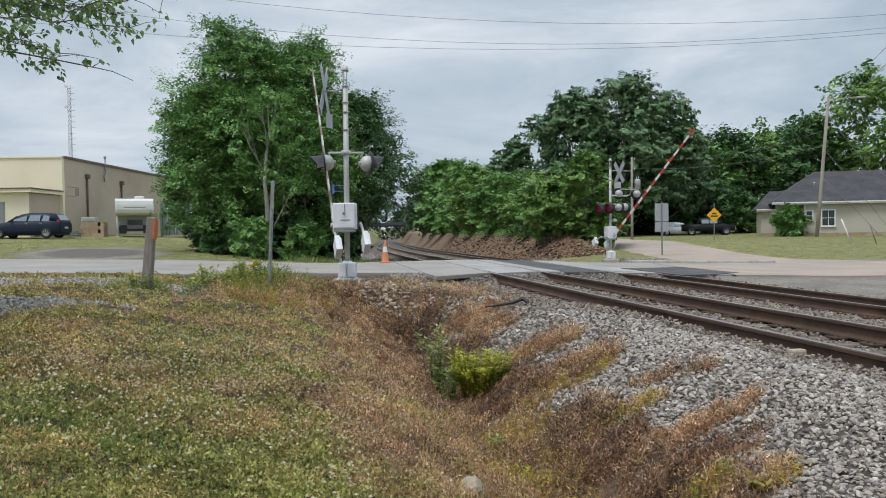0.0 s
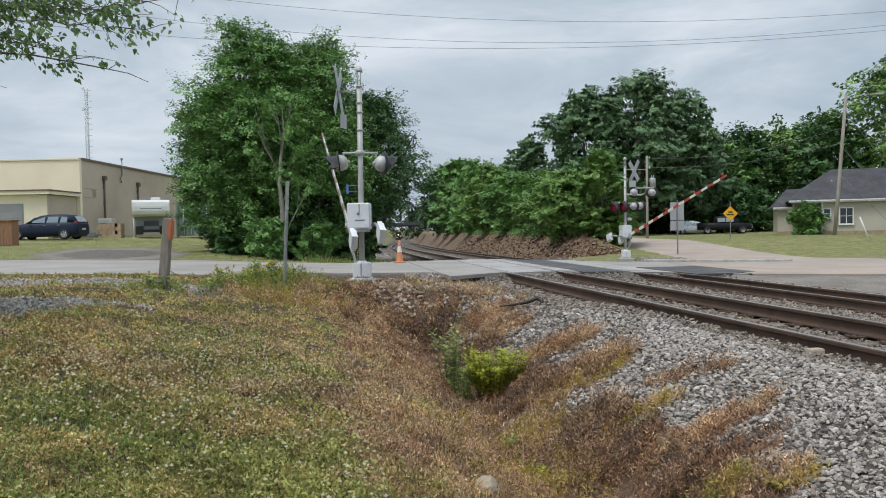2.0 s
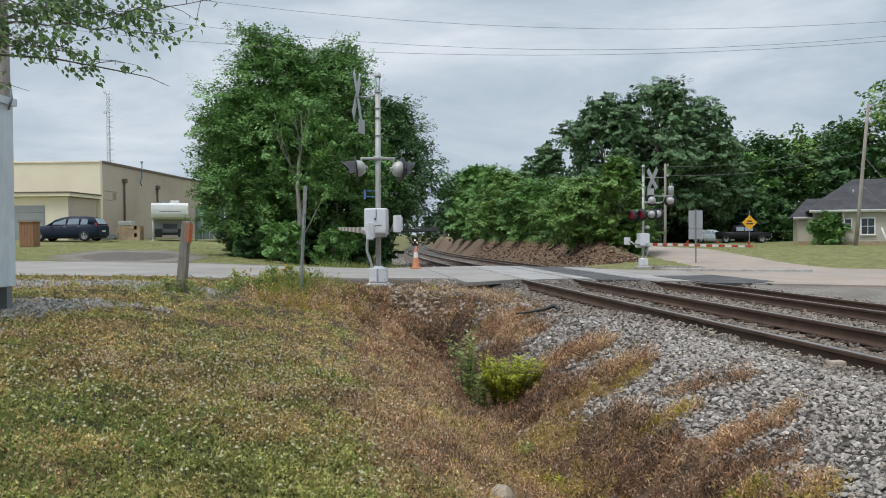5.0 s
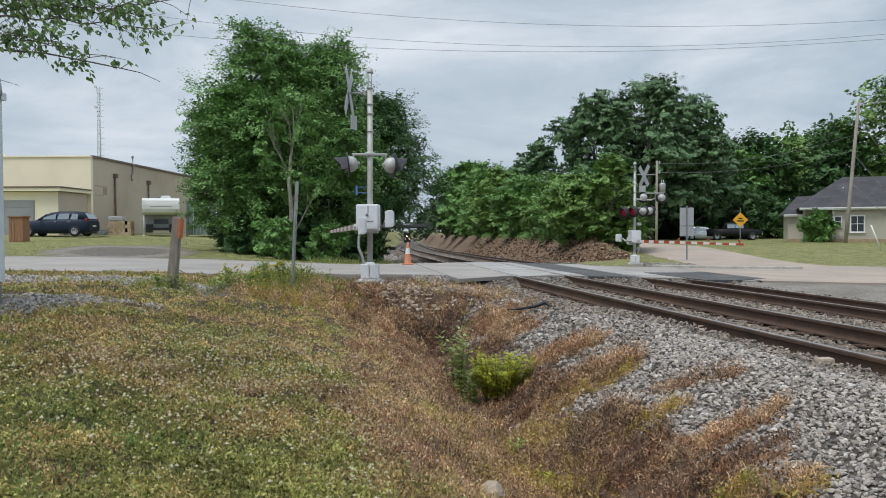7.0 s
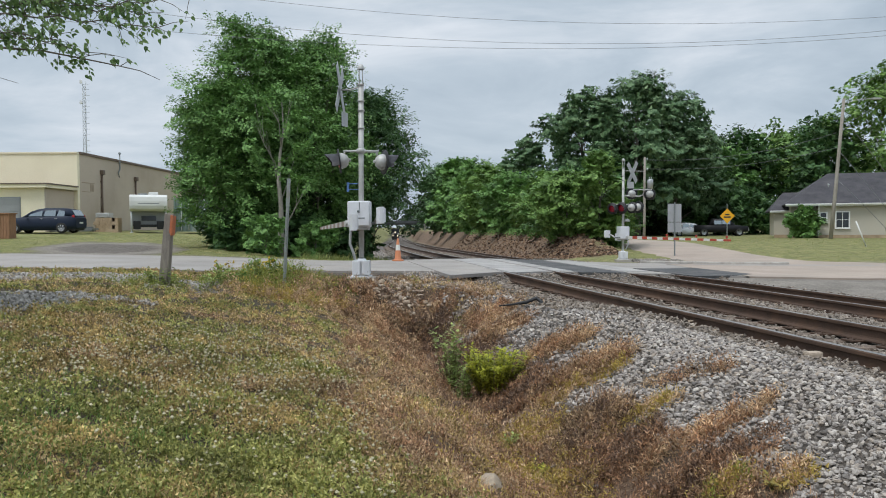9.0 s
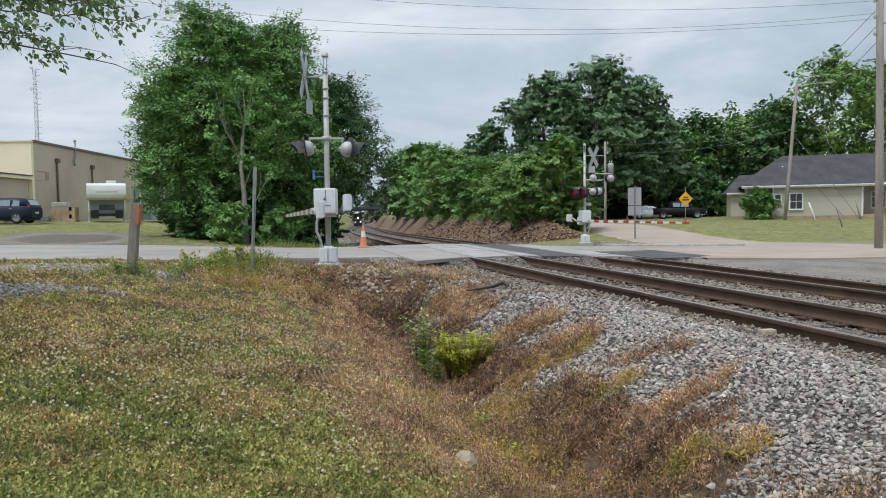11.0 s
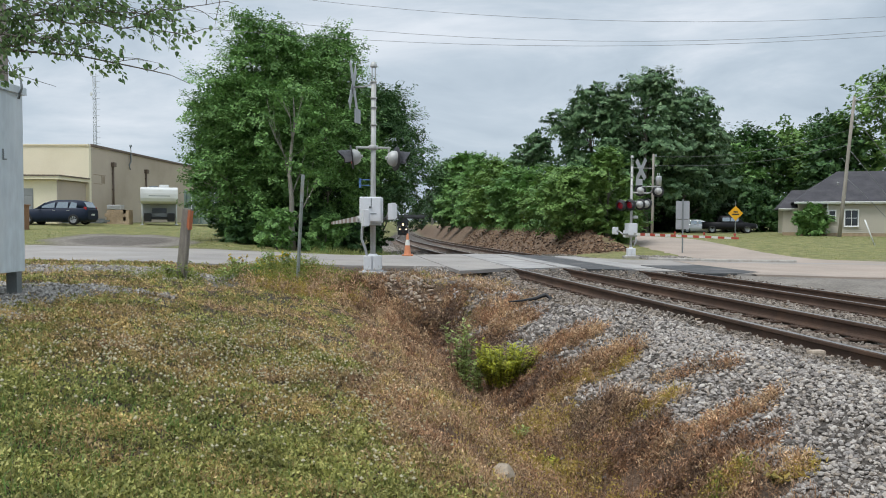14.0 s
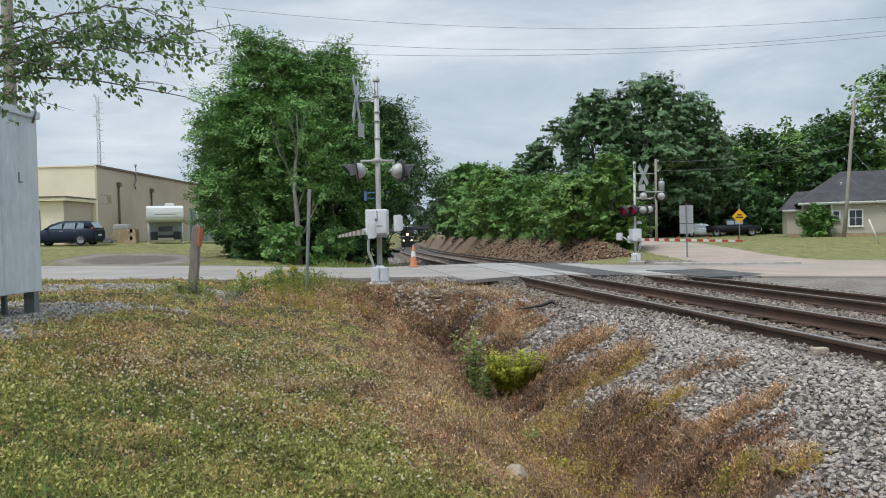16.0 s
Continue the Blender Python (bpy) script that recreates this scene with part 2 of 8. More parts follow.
    M["green_post"] = material("weathered_steel_post", (0.3, 0.33, 0.31), 0.6, 0.4, vary=0.2, scale=6, fine=50, bump=0.1, dirt=(0.2, 0.13, 0.08), dirt_amount=0.4, dirt_scale=5)
    M["wood"] = material("weathered_wood", (0.25, 0.22, 0.185), 0.9, vary=0.35, scale=3, fine=40, bump=0.5, dist=0.008, dirt=(0.12, 0.1, 0.085), dirt_amount=0.5, dirt_scale=2, stretch=(6, 6, 1))
    M["bark"] = material("tree_bark", (0.17, 0.15, 0.125), 0.95, vary=0.4, scale=4, fine=30, bump=0.6, dist=0.02, stretch=(3, 3, 1))
    M["bark_pale"] = material("pale_bark", (0.3, 0.275, 0.235), 0.95, vary=0.35, scale=4, fine=30, bump=0.5, dist=0.02, stretch=(3, 3, 1))
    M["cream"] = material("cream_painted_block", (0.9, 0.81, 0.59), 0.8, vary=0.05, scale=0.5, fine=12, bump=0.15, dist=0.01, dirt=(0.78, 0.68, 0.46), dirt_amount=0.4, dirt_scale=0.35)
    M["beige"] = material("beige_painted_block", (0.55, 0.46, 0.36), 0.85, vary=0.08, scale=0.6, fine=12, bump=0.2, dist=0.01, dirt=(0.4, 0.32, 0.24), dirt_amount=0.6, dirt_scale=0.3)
    M["trim_dark"] = material("brown_metal_trim", (0.16, 0.115, 0.085), 0.6, vary=0.15, scale=2, fine=40, bump=0.05)
    M["roof"] = material("dark_asphalt_shingle", (0.055, 0.052, 0.058), 0.9, vary=0.35, scale=1.2, fine=26, bump=0.4, dist=0.02, dirt=(0.11, 0.105, 0.105), dirt_amount=0.5, dirt_scale=0.8)
    M["siding"] = material("beige_lap_siding", (0.5, 0.46, 0.38), 0.7, vary=0.05, scale=0.7, fine=20, bump=0.1)
    M["white_trim"] = material("white_trim_paint", (0.78, 0.78, 0.76), 0.5, vary=0.05, scale=3, fine=40, bump=0.03)
    M["glass"] = material("dark_window_glass", (0.03, 0.035, 0.04), 0.06, vary=0.1, bump=0, coat=0.5)
    M["car_glass"] = material("tinted_car_glass", (0.3, 0.34, 0.36), 0.08, 0.75, vary=0.1, bump=0, coat=0.5)
    M["car_blue"] = material("dark_blue_car_paint", (0.012, 0.02, 0.04), 0.5, 0.0, vary=0.05, bump=0, coat=0.0)
    M["car_black"] = material("black_car_paint", (0.012, 0.012, 0.014), 0.5, 0.0, vary=0.05, bump=0, coat=0.0)
    M["car_white"] = material("white_car_paint", (0.7, 0.71, 0.72), 0.3, 0.1, vary=0.03, bump=0, coat=1.0)
    for paint in ("car_blue", "car_black"):
        M[paint].node_tree.nodes["Principled BSDF"].inputs["Specular IOR Level"].default_value = 0.22
    M["tyre"] = material("rubber_tyre", (0.02, 0.02, 0.02), 0.85, vary=0.2, bump=0.1)
    M["rim"] = material("alloy_rim", (0.5, 0.5, 0.52), 0.35, 0.8, vary=0.1, bump=0)
    M["tail_lamp"] = material("red_tail_lamp", (0.4, 0.02, 0.02), 0.2, vary=0.1, bump=0)
    M["head_lamp"] = material("clear_lamp", (0.6, 0.62, 0.64), 0.15, vary=0.05, bump=0)
    M["camper"] = material("white_fibreglass", (0.72, 0.72, 0.69), 0.4, vary=0.04, scale=1, fine=20, bump=0.02, dirt=(0.5, 0.48, 0.43), dirt_amount=0.3, dirt_scale=1.5)
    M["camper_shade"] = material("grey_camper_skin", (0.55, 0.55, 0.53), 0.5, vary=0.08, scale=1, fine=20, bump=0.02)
    M["container"] = material("green_corrugated_steel", (0.2, 0.27, 0.24), 0.6, 0.2, vary=0.15, scale=1, fine=20, bump=0.05, dirt=(0.4, 0.4, 0.36), dirt_amount=0.5, dirt_scale=2)
    M["loco"] = material("black_locomotive_paint", (0.016, 0.017, 0.02), 0.4, vary=0.2, scale=2, fine=30, bump=0.03)
    M["headlight"] = material("lit_headlight", (1, 0.95, 0.85), 0.3, vary=0, bump=0, emit=(1.0, 0.7, 0.38), emit_strength=4.0)
    M["bridge"] = material("dark_bridge_steel", (0.07, 0.075, 0.08), 0.7, 0.2, vary=0.2, scale=0.6, fine=10, bump=0.1)
    M["wire"] = material("grey_cable", (0.2, 0.2, 0.21), 0.6, vary=0.1, bump=0)
    M["tower"] = material("pale_lattice_steel", (0.45, 0.47, 0.48), 0.5, 0.4, vary=0.1, bump=0)
    M["grey_plastic"] = material("grey_insulator", (0.5, 0.52, 0.53), 0.4, vary=0.1, bump=0)
    M["sign_black"] = material("black_sign_print", (0.03, 0.03, 0.03), 0.5, vary=0.1, bump=0)
    M["plastic_white"] = material("crumpled_white_litter", (0.8, 0.8, 0.8), 0.6, vary=0.05, bump=0)
    # foliage
    M["leaf_maple"] = leaf_material("leaf_mid_green", [(0.085, 0.175, 0.052), (0.155, 0.3, 0.082), (0.24, 0.42, 0.12), (0.125, 0.24, 0.073)], 0.12)
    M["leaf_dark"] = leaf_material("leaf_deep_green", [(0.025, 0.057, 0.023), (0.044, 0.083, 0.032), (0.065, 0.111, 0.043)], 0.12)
    M["leaf_oak"] = leaf_material("leaf_oak_green", [(0.06, 0.125, 0.055), (0.12, 0.21, 0.092), (0.22, 0.33, 0.16)], 0.12)
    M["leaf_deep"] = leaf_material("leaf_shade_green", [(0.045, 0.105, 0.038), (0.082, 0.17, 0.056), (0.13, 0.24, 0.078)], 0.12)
    M["leaf_bright"] = leaf_material("leaf_fresh_green", [(0.105, 0.195, 0.05), (0.17, 0.295, 0.072), (0.245, 0.38, 0.1)], 0.12)
    M["leaf_bush"] = leaf_material("leaf_yellow_green", [(0.281, 0.306, 0.029), (0.444, 0.459, 0.043), (0.608, 0.590, 0.078), (0.211, 0.262, 0.039)], 0.35)
    M["grass"] = leaf_material("grass_green", [(0.124, 0.162, 0.042), (0.220, 0.259, 0.075), (0.334, 0.341, 0.127), (0.194, 0.259, 0.075)], 0.3)
    M["clover"] = leaf_material("clover_green", [(0.106, 0.180, 0.060), (0.180, 0.270, 0.090), (0.240, 0.330, 0.127)], 0.3)
    M["grass_lush"] = leaf_material("grass_bright", [(0.13, 0.23, 0.05), (0.2, 0.33, 0.08), (0.28, 0.4, 0.125)], 0.35, 0.4, 1.5, 12.0)
    M["straw"] = leaf_material("dry_grass", [(0.343, 0.214, 0.101), (0.515, 0.341, 0.174), (0.686, 0.491, 0.276), (0.446, 0.253, 0.131)], 0.25)
    M["dead_weed"] = leaf_material("dead_brown_weed", [(0.14, 0.08, 0.042), (0.27, 0.165, 0.08), (0.4, 0.275, 0.14), (0.2, 0.12, 0.07), (0.3, 0.2, 0.12)], 0.2)
    M["lawn"] = leaf_material("mown_lawn", [(0.2, 0.235, 0.075), (0.3, 0.32, 0.107), (0.41, 0.385, 0.165)], 0.3, 0.5, 0.35, 2.5)
    M["gold_weed"] = leaf_material("golden_weed", [(0.34, 0.23, 0.05), (0.42, 0.32, 0.08), (0.3, 0.26, 0.07)], 0.3)
    M["mat_green"] = leaf_material("turf_green", [(0.1, 0.115, 0.03), (0.28, 0.29, 0.078), (0.54, 0.5, 0.175), (0.2, 0.225, 0.065)], 0.2, 0.62, 2.2, 15.0)
    M["mat_olive"] = leaf_material("turf_olive", [(0.16, 0.12, 0.045), (0.42, 0.31, 0.115), (0.72, 0.53, 0.235), (0.3, 0.22, 0.09)], 0.2, 0.62, 2.2, 15.0)
    M["mat_tan"] = leaf_material("weed_tan", [(0.17, 0.112, 0.062), (0.46, 0.315, 0.175), (0.8, 0.57, 0.35), (0.34, 0.215, 0.12)], 0.2, 0.62, 2.2, 15.0)
    M["mat_rust"] = leaf_material("weed_rust", [(0.11, 0.06, 0.036), (0.34, 0.19, 0.108), (0.62, 0.37, 0.21), (0.23, 0.127, 0.073)], 0.2, 0.62, 2.2, 15.0)
    M["mat_dark"] = leaf_material("weed_dark_brown", [(0.08, 0.05, 0.036), (0.2, 0.125, 0.085), (0.38, 0.255, 0.175)], 0.15, 0.62, 2.2, 15.0)
    M["mat_gold"] = leaf_material("weed_gold", [(0.3, 0.205, 0.045), (0.48, 0.35, 0.08), (0.62, 0.48, 0.13), (0.36, 0.28, 0.07)], 0.25)
    M["stone_bed"] = material("dusty_track_stone", (0.3, 0.3, 0.3), 0.95, vary=0.22, scale=12, fine=90, bump=0.3, dist=0.004,
                              island=[(0.1, 0.08, 0.062), (0.2, 0.165, 0.13), (0.3, 0.255, 0.21), (0.19, 0.16, 0.135), (0.38, 0.33, 0.28), (0.25, 0.19, 0.135)])
    M["flower"] = leaf_material("white_clover_bloom", [(0.48, 0.43, 0.27), (0.66, 0.6, 0.42)], 0.2)
    M["yellow_flower"] = leaf_material("yellow_bloom", [(0.6, 0.42, 0.03), (0.7, 0.52, 0.06)], 0.2)
    return M


M = mk_materials()


# ---- mesh tools ----
def fast_mesh(name, verts, faces, mats, index=None, smooth=False):
    """A mesh from arrays: faces of one size each."""
    me = bpy.data.meshes.new(name)
    verts, faces = np.asarray(verts, np.float32), np.asarray(faces, np.int32)
    n, k = faces.shape
    me.vertices.add(len(verts))
    me.vertices.foreach_set("co", verts.ravel())
    me.loops.add(n * k)
    me.loops.foreach_set("vertex_index", faces.ravel())
    me.polygons.add(n)
    me.polygons.foreach_set("loop_start", np.arange(0, n * k, k, dtype=np.int32))
    me.polygons.foreach_set("loop_total", np.full(n, k, np.int32))
    for m in mats if isinstance(mats, (list, tuple)) else [mats]:
        me.materials.append(m)
    if index is not None:
        me.polygons.foreach_set("material_index", np.asarray(index, np.int32))
    me.polygons.foreach_set("use_smooth", np.full(n, smooth, bool))
    me.update(calc_edges=True)
    return me


def box(bm, c, s, rot=None, bevel=0.0, mi=0):
    """A box of size s centred on c, turned by the matrix rot, with bevelled edges."""
    made = bmesh.ops.create_cube(bm, size=1.0, matrix=Matrix.Diagonal((*s, 1)))["verts"]
    fs = {f for v in made for f in v.link_faces}
    for f in fs:
        f.material_index = mi
    if bevel:
        es = {e for v in made for e in v.link_edges}
        r = bmesh.ops.bevel(bm, geom=list(es), offset=bevel, segments=2, affect="EDGES", profile=0.6)
        made = list({v for f in r["faces"] for v in f.verts} | {v for v in made if v.is_valid})
    m = Matrix.Translation(c) @ (rot.to_4x4() if rot else Matrix())
    bmesh.ops.transform(bm, matrix=m, verts=made)
    return made


def rod(bm, p0, p1, r0, r1=None, n=10, mi=0):
    """A tapered round rod between two points."""
    p0, p1 = Vector(p0), Vector(p1)
    r1 = r0 if r1 is None else r1
    q = (p1 - p0).to_track_quat("Z", "Y").to_matrix()
    rings = []
    for p, r in ((p0, r0), (p1, r1)):
        rings.append([bm.verts.new(p + q @ Vector((r * math.cos(a), r * math.sin(a), 0))) for a in [2 * math.pi * k / n for k in range(n)]])
    for k in range(n):
        f = bm.faces.new((rings[0][k], rings[0][(k + 1) % n], rings[1][(k + 1) % n], rings[1][k]))
        f.smooth, f.material_index = True, mi
    bm.faces.new(rings[0][::-1]).material_index = mi
    bm.faces.new(rings[1]).material_index = mi


def hose(bm, pts, r, n=6, mi=0):
    """A tube along points; r may be one radius for each point."""
    pts = [Vector(p) for p in pts]
    rs = r if isinstance(r, (list, tuple)) else [r] * len(pts)
    rings = []
    for i, p in enumerate(pts):
        d = (pts[min(i + 1, len(pts) - 1)] - pts[max(i - 1, 0)]).normalized()
        ref = Vector((0, 0, 1)) if abs(d.z) < 0.9 else Vector((1, 0, 0))
        a = d.cross(ref).normalized()
        b = d.cross(a)
        rings.append([bm.verts.new(p + rs[i] * (math.cos(w) * a + math.sin(w) * b)) for w in [2 * math.pi * k / n for k in range(n)]])
    for i in range(len(pts) - 1):
        for k in range(n):
            f = bm.faces.new((rings[i][k], rings[i][(k + 1) % n], rings[i + 1][(k + 1) % n], rings[i + 1][k]))
            f.smooth, f.material_index = True, mi
    bm.faces.new(rings[0]).material_index = mi
    bm.faces.new(rings[-1][::-1]).material_index = mi


def lathe(bm, profile, at=(0, 0, 0), rot=None, n=20, mi=0, smooth=True):
    """A turned shape: profile of (radius, height) about its own z axis."""
    m = Matrix.Translation(at) @ (rot.to_4x4() if rot else Matrix())
    rings = []
    for r, z in profile:
        if r < 1e-5:
            rings.append([bm.verts.new(m @ Vector((0, 0, z)))])
        else:
            rings.append([bm.verts.new(m @ Vector((r * math.cos(2 * math.pi * k / n), r * math.sin(2 * math.pi * k / n), z))) for k in range(n)])
    for a, b in zip(rings, rings[1:]):
        for k in range(n):
            vs = [a[k % len(a)], a[(k + 1) % n % len(a)], b[(k + 1) % n % len(b)], b[k % len(b)]]
            vs = list(dict.fromkeys(vs))
            if len(vs) > 2:
                f = bm.faces.new(vs)
                f.smooth, f.material_index = smooth, mi


def slab(bm, outline, z0, z1, m=None, mi=0):
    """A prism over an outline of (x, y), from z0 to z1, moved by the matrix m."""
    m = m or Matrix()
    lo = [bm.verts.new(m @ Vector((x, y, z0))) for x, y in outline]
    hi = [bm.verts.new(m @ Vector((x, y, z1))) for x, y in outline]
    n = len(outline)
    for k in range(n):
        bm.faces.new((lo[k], lo[(k + 1) % n], hi[(k + 1) % n], hi[k])).material_index = mi
    bm.faces.new(lo[::-1]).material_index = mi
    bm.faces.new(hi).material_index = mi


def part(name, bm, mat, parent=None, label=""):
    """Links a bmesh as one mesh object under a thing or a part."""
    bmesh.ops.recalc_face_normals(bm, faces=bm.faces)
    me = bpy.data.meshes.new(name)
    bm.to_mesh(me)
    bm.free()
    for m in mat if isinstance(mat, (list, tuple)) else [mat]:
        me.materials.append(m)
    ob = new(name, me)
    if parent:
        ob.parent = parent
    return tagged(ob, label) if label else ob


def thing(name, at, label, category, group="", turn=0.0, kind=""):
    ob = new(name)
    ob.empty_display_size = 0.2
    ob.matrix_basis = pose(*at, 0, 0, turn)
    return tagged(ob, label, category, group, kind)


def bm_new():
    return bmesh.new()


def lerp_table(x, table):
    xs, ys = zip(*table)
    return np.interp(x, xs, ys)


def smooth01(a, b, x):
    t = np.clip((np.asarray(x, float) - a) / (b - a), 0, 1)
    return t * t * (3 - 2 * t)


def wave(x, y, s, seed=0):
    """A cheap smooth noise of about -1 to 1 over arrays."""
    r = np.random.RandomState(seed)
    out = 0
    for k in range(6):
        a, p, f = r.uniform(0, 6.28), r.uniform(0, 6.28), s * 1.45**k
        out = out + np.sin((x * math.cos(a) + y * math.sin(a)) * f + p + 1.3 * np.sin((y * math.cos(a) - x * math.sin(a)) * f * 0.7 + p * 2)) / 1.25**k
    return out / 3.2


# ---- the plan: the tracks' line, heights of bed, road and ground ----
HEADING = [(-60, 10.2), (18, 10.2), (40, 6.4), (100, 4.5), (150, 3.67), (600, 3.67)]
_ys = np.arange(-60.0, 600.5, 0.5)
_th = np.radians(lerp_table(_ys, HEADING))
_xs = np.concatenate([[0], np.cumsum(-np.tan(_th[:-1]) * 0.5)])
_xs += 1.45 - np.interp(17.68, _ys, _xs)
_bend = smooth01(40, 160, _ys)
_xs = _xs * (1 - _bend) + (-0.0641 * _ys - 0.75) * _bend
GRADE = [(-60, 0.0), (20, 0.0), (65, -0.56), (165, -1.98), (230, -2.95), (300, -3.65), (440, -4.65), (600, -5.6)]
RAILS = [(0.0, 0.0), (1.505, -0.05), (4.27, -0.23), (5.775, -0.31)]


def line_x(y):
    return np.interp(y, _ys, _xs)


def line_u(x, y):
    """The distance from the first rail, positive on the far side of the tracks."""
    return (x - line_x(y)) * np.cos(np.radians(lerp_table(y, HEADING)))


def grade(y):
    return lerp_table(y, GRADE)


def on_track(u, y, z=0.0):
    """A place beside the first rail's line."""
    th = math.radians(float(lerp_table(y, HEADING)))
    return Vector((float(line_x(y)) + u * math.cos(th), y + u * math.sin(th) * 0.0, z + float(grade(y))))


ROAD_NEAR = [(-90, 12.5), (-20, 16), (-8.4, 16.5), (-5, 16.6), (-4.2, 17.3), (-3.2, 18.35), (-0.6, 18.6), (0.4, 18.2), (1.2, 18.0), (2.5, 18.9), (4.9, 21.0), (6.2, 21.9), (9.4, 23.0), (14, 23.3), (20, 22.4), (90, 17)]
ROAD_FAR = [(-90, 23), (-20, 25), (-12.4, 24.6), (-6.8, 24.1), (-2.6, 24.4), (0.4, 26.4), (3, 28.7), (5, 30.3), (8, 31.8), (11, 32.2), (20, 30), (90, 25)]
ROAD_Z = [(-90, 0.5), (-14, 0.3), (-8, 0.2), (-4, 0.03), (-1.2, 0.0), (0, -0.008), (1.5, -0.058), (4.27, -0.238), (5.8, -0.318), (8, -0.44), (12, -0.55), (30, -0.5), (90, -0.2)]


def road_height(x, y):
    return lerp_table(line_u(x, y), ROAD_Z)


def gravel_bed(x, y):
    """Where the pale gravel lies round the cabinet, above zero inside it."""
    bed = np.maximum(0.5 - np.hypot((x + 5.0) / 2.8, (y - 8.95) / 1.3), 0.5 - np.hypot((x + 5.3) / 2.5, (y - 7.4) / 3.0))
    return bed + 0.25 * wave(x, y, 1.7, 11) + 0.12 * wave(x, y, 5.0, 12)


def worn_drive(x, y):
    """The worn drive in the grass beyond the road: below 1 inside it."""
    return np.hypot((x + 13.1 + 0.35 * (y - 29.5)) / 2.6, (y - 29.5) / 5.2) - 0.12 * wave(x, y, 1.7, 11)


def in_road(x, y, soft=1.3):
    n, f = lerp_table(x, ROAD_NEAR), lerp_table(x, ROAD_FAR)
    return smooth01(-soft, 0, np.minimum(y - n, f - y))


def side_street(x, y):
    """How far a place lies inside the street that leaves the crossing on its far side."""
    c = 14.0 - 0.03 * (y - 30)
    return smooth01(-0.5, 0, 2.9 - np.abs(x - c)) * smooth01(29, 31, y) * (1 - smooth01(74, 78, y))


BED = [(-1.1, -0.23), (-0.75, -0.225), (-0.5, -0.215), (0, -0.218), (1.5, -0.266), (2.9, -0.345), (4.27, -0.443), (5.8, -0.523), (6.9, -0.54)]
NEAR_SIDE = [(-90, 0.6), (-14, 0.42), (-8, 0.27), (-6.8, 0.18), (-5.5, -0.05), (-4.5, -0.27), (-3.75, -0.46), (-3.25, -0.8), (-2.8, -1.05), (-2.45, -0.95), (-1.95, -0.58), (-1.1, -0.23)]
MAST_SIDE = [(-90, 0.6), (-14, 0.32), (-8, 0.2), (-4.5, 0.02), (-2.6, -0.06), (-1.1, -0.2)]
FAR_LEFT = [(-90, 1.3), (-30, 1.2), (-8, 0.55), (-4, -0.2), (-2.6, -0.65), (-1.1, -0.23)]
RIGHT_NEAR = [(6.9, -0.54), (8.5, -0.5), (12, -0.57), (14, -0.56), (40, -0.5), (90, -0.2)]
RIGHT_FAR = [(6.9, -0.54), (7.8, -0.7), (9.2, 0.1), (10.3, 0.75), (11.2, 0.5), (12.5, 0.05), (20, 0.0), (40, 0.0), (90, 0.2)]


def ground_height(x, y, rough=True):
    x, y = np.asarray(x, float), np.asarray(y, float)
    u, g = line_u(x, y), grade(y)
    k = smooth01(12.8, 14.1, y + 0.25 * np.sin(2.2 * x))
    left = lerp_table(u, NEAR_SIDE) * (1 - k) + lerp_table(u, MAST_SIDE) * k
    rise = lerp_table(y, [(24, 0), (48, 0.0), (60, 0.1), (200, 0.4)])
    kf = smooth01(24, 30, y)
    fall = np.where(u > -8, g * smooth01(-12, -3, u), 0)
    far_left = lerp_table(u, FAR_LEFT) * np.clip((y - 20) / 28, 0.3, 1) ** 0.7 + rise + fall
    left = left * (1 - kf) + far_left * kf
    kr = smooth01(37, 46, y) * (1 - smooth01(10.5, 12, u)) + smooth01(35, 52, y) * smooth01(10.5, 12, u)
    right = lerp_table(u, RIGHT_NEAR) * (1 - kr) + (lerp_table(u, RIGHT_FAR) + g * (1 - smooth01(7, 12, u))) * kr
    z = np.where(u < -1.1, left, np.where(u > 6.9, right, lerp_table(u, BED) + g))
    z = z + 0.11 * smooth01(-1.5, -0.5, u) * (1 - smooth01(-0.1, -0.05, u)) * (1 - smooth01(10, 13.5, y))
    if rough:
        away = 1 - smooth01(-2.0, -1.0, u) * (1 - smooth01(7, 8, u))
        z = z + away * (0.035 * wave(x, y, 2.1, 3) + 0.02 * wave(x, y, 6.0, 4) + 0.012 * wave(x, y, 15.0, 5))
        ditch = smooth01(-4.2, -3.4, u) * (1 - smooth01(-1.9, -1.3, u)) * (1 - smooth01(17, 18, y))
        z = z + ditch * (0.05 * wave(x, y, 4.2, 6) + 0.03 * wave(x, y, 9.0, 7))
        z = z - 0.22 * np.exp(-((x + 0.45) / 0.35) ** 2 - ((y - 13.1) / 0.3) ** 2)
        bank = smooth01(7.6, 8.6, u) * (1 - smooth01(11, 13, u)) * kr
        z = z + bank * (0.03 * wave(x, y, 0.35, 8) + 0.03 * wave(x, y, 2.3, 9) * (1 - smooth01(55, 70, y)))
    r = np.maximum(in_road(x, y), 0)
    z = z * (1 - r) + (road_height(x, y) - 0.045) * r
    s = side_street(x, y)
    return z * (1 - s) + (z - 0.02) * s


def axis_steps(stops):
    """Grid lines: (value, step) pairs, the step growing smoothly between them."""
    out = [stops[0][0]]
    while out[-1] < stops[-1][0]:
        out.append(out[-1] + float(np.interp(out[-1], *zip(*stops))))
    return np.array(out)


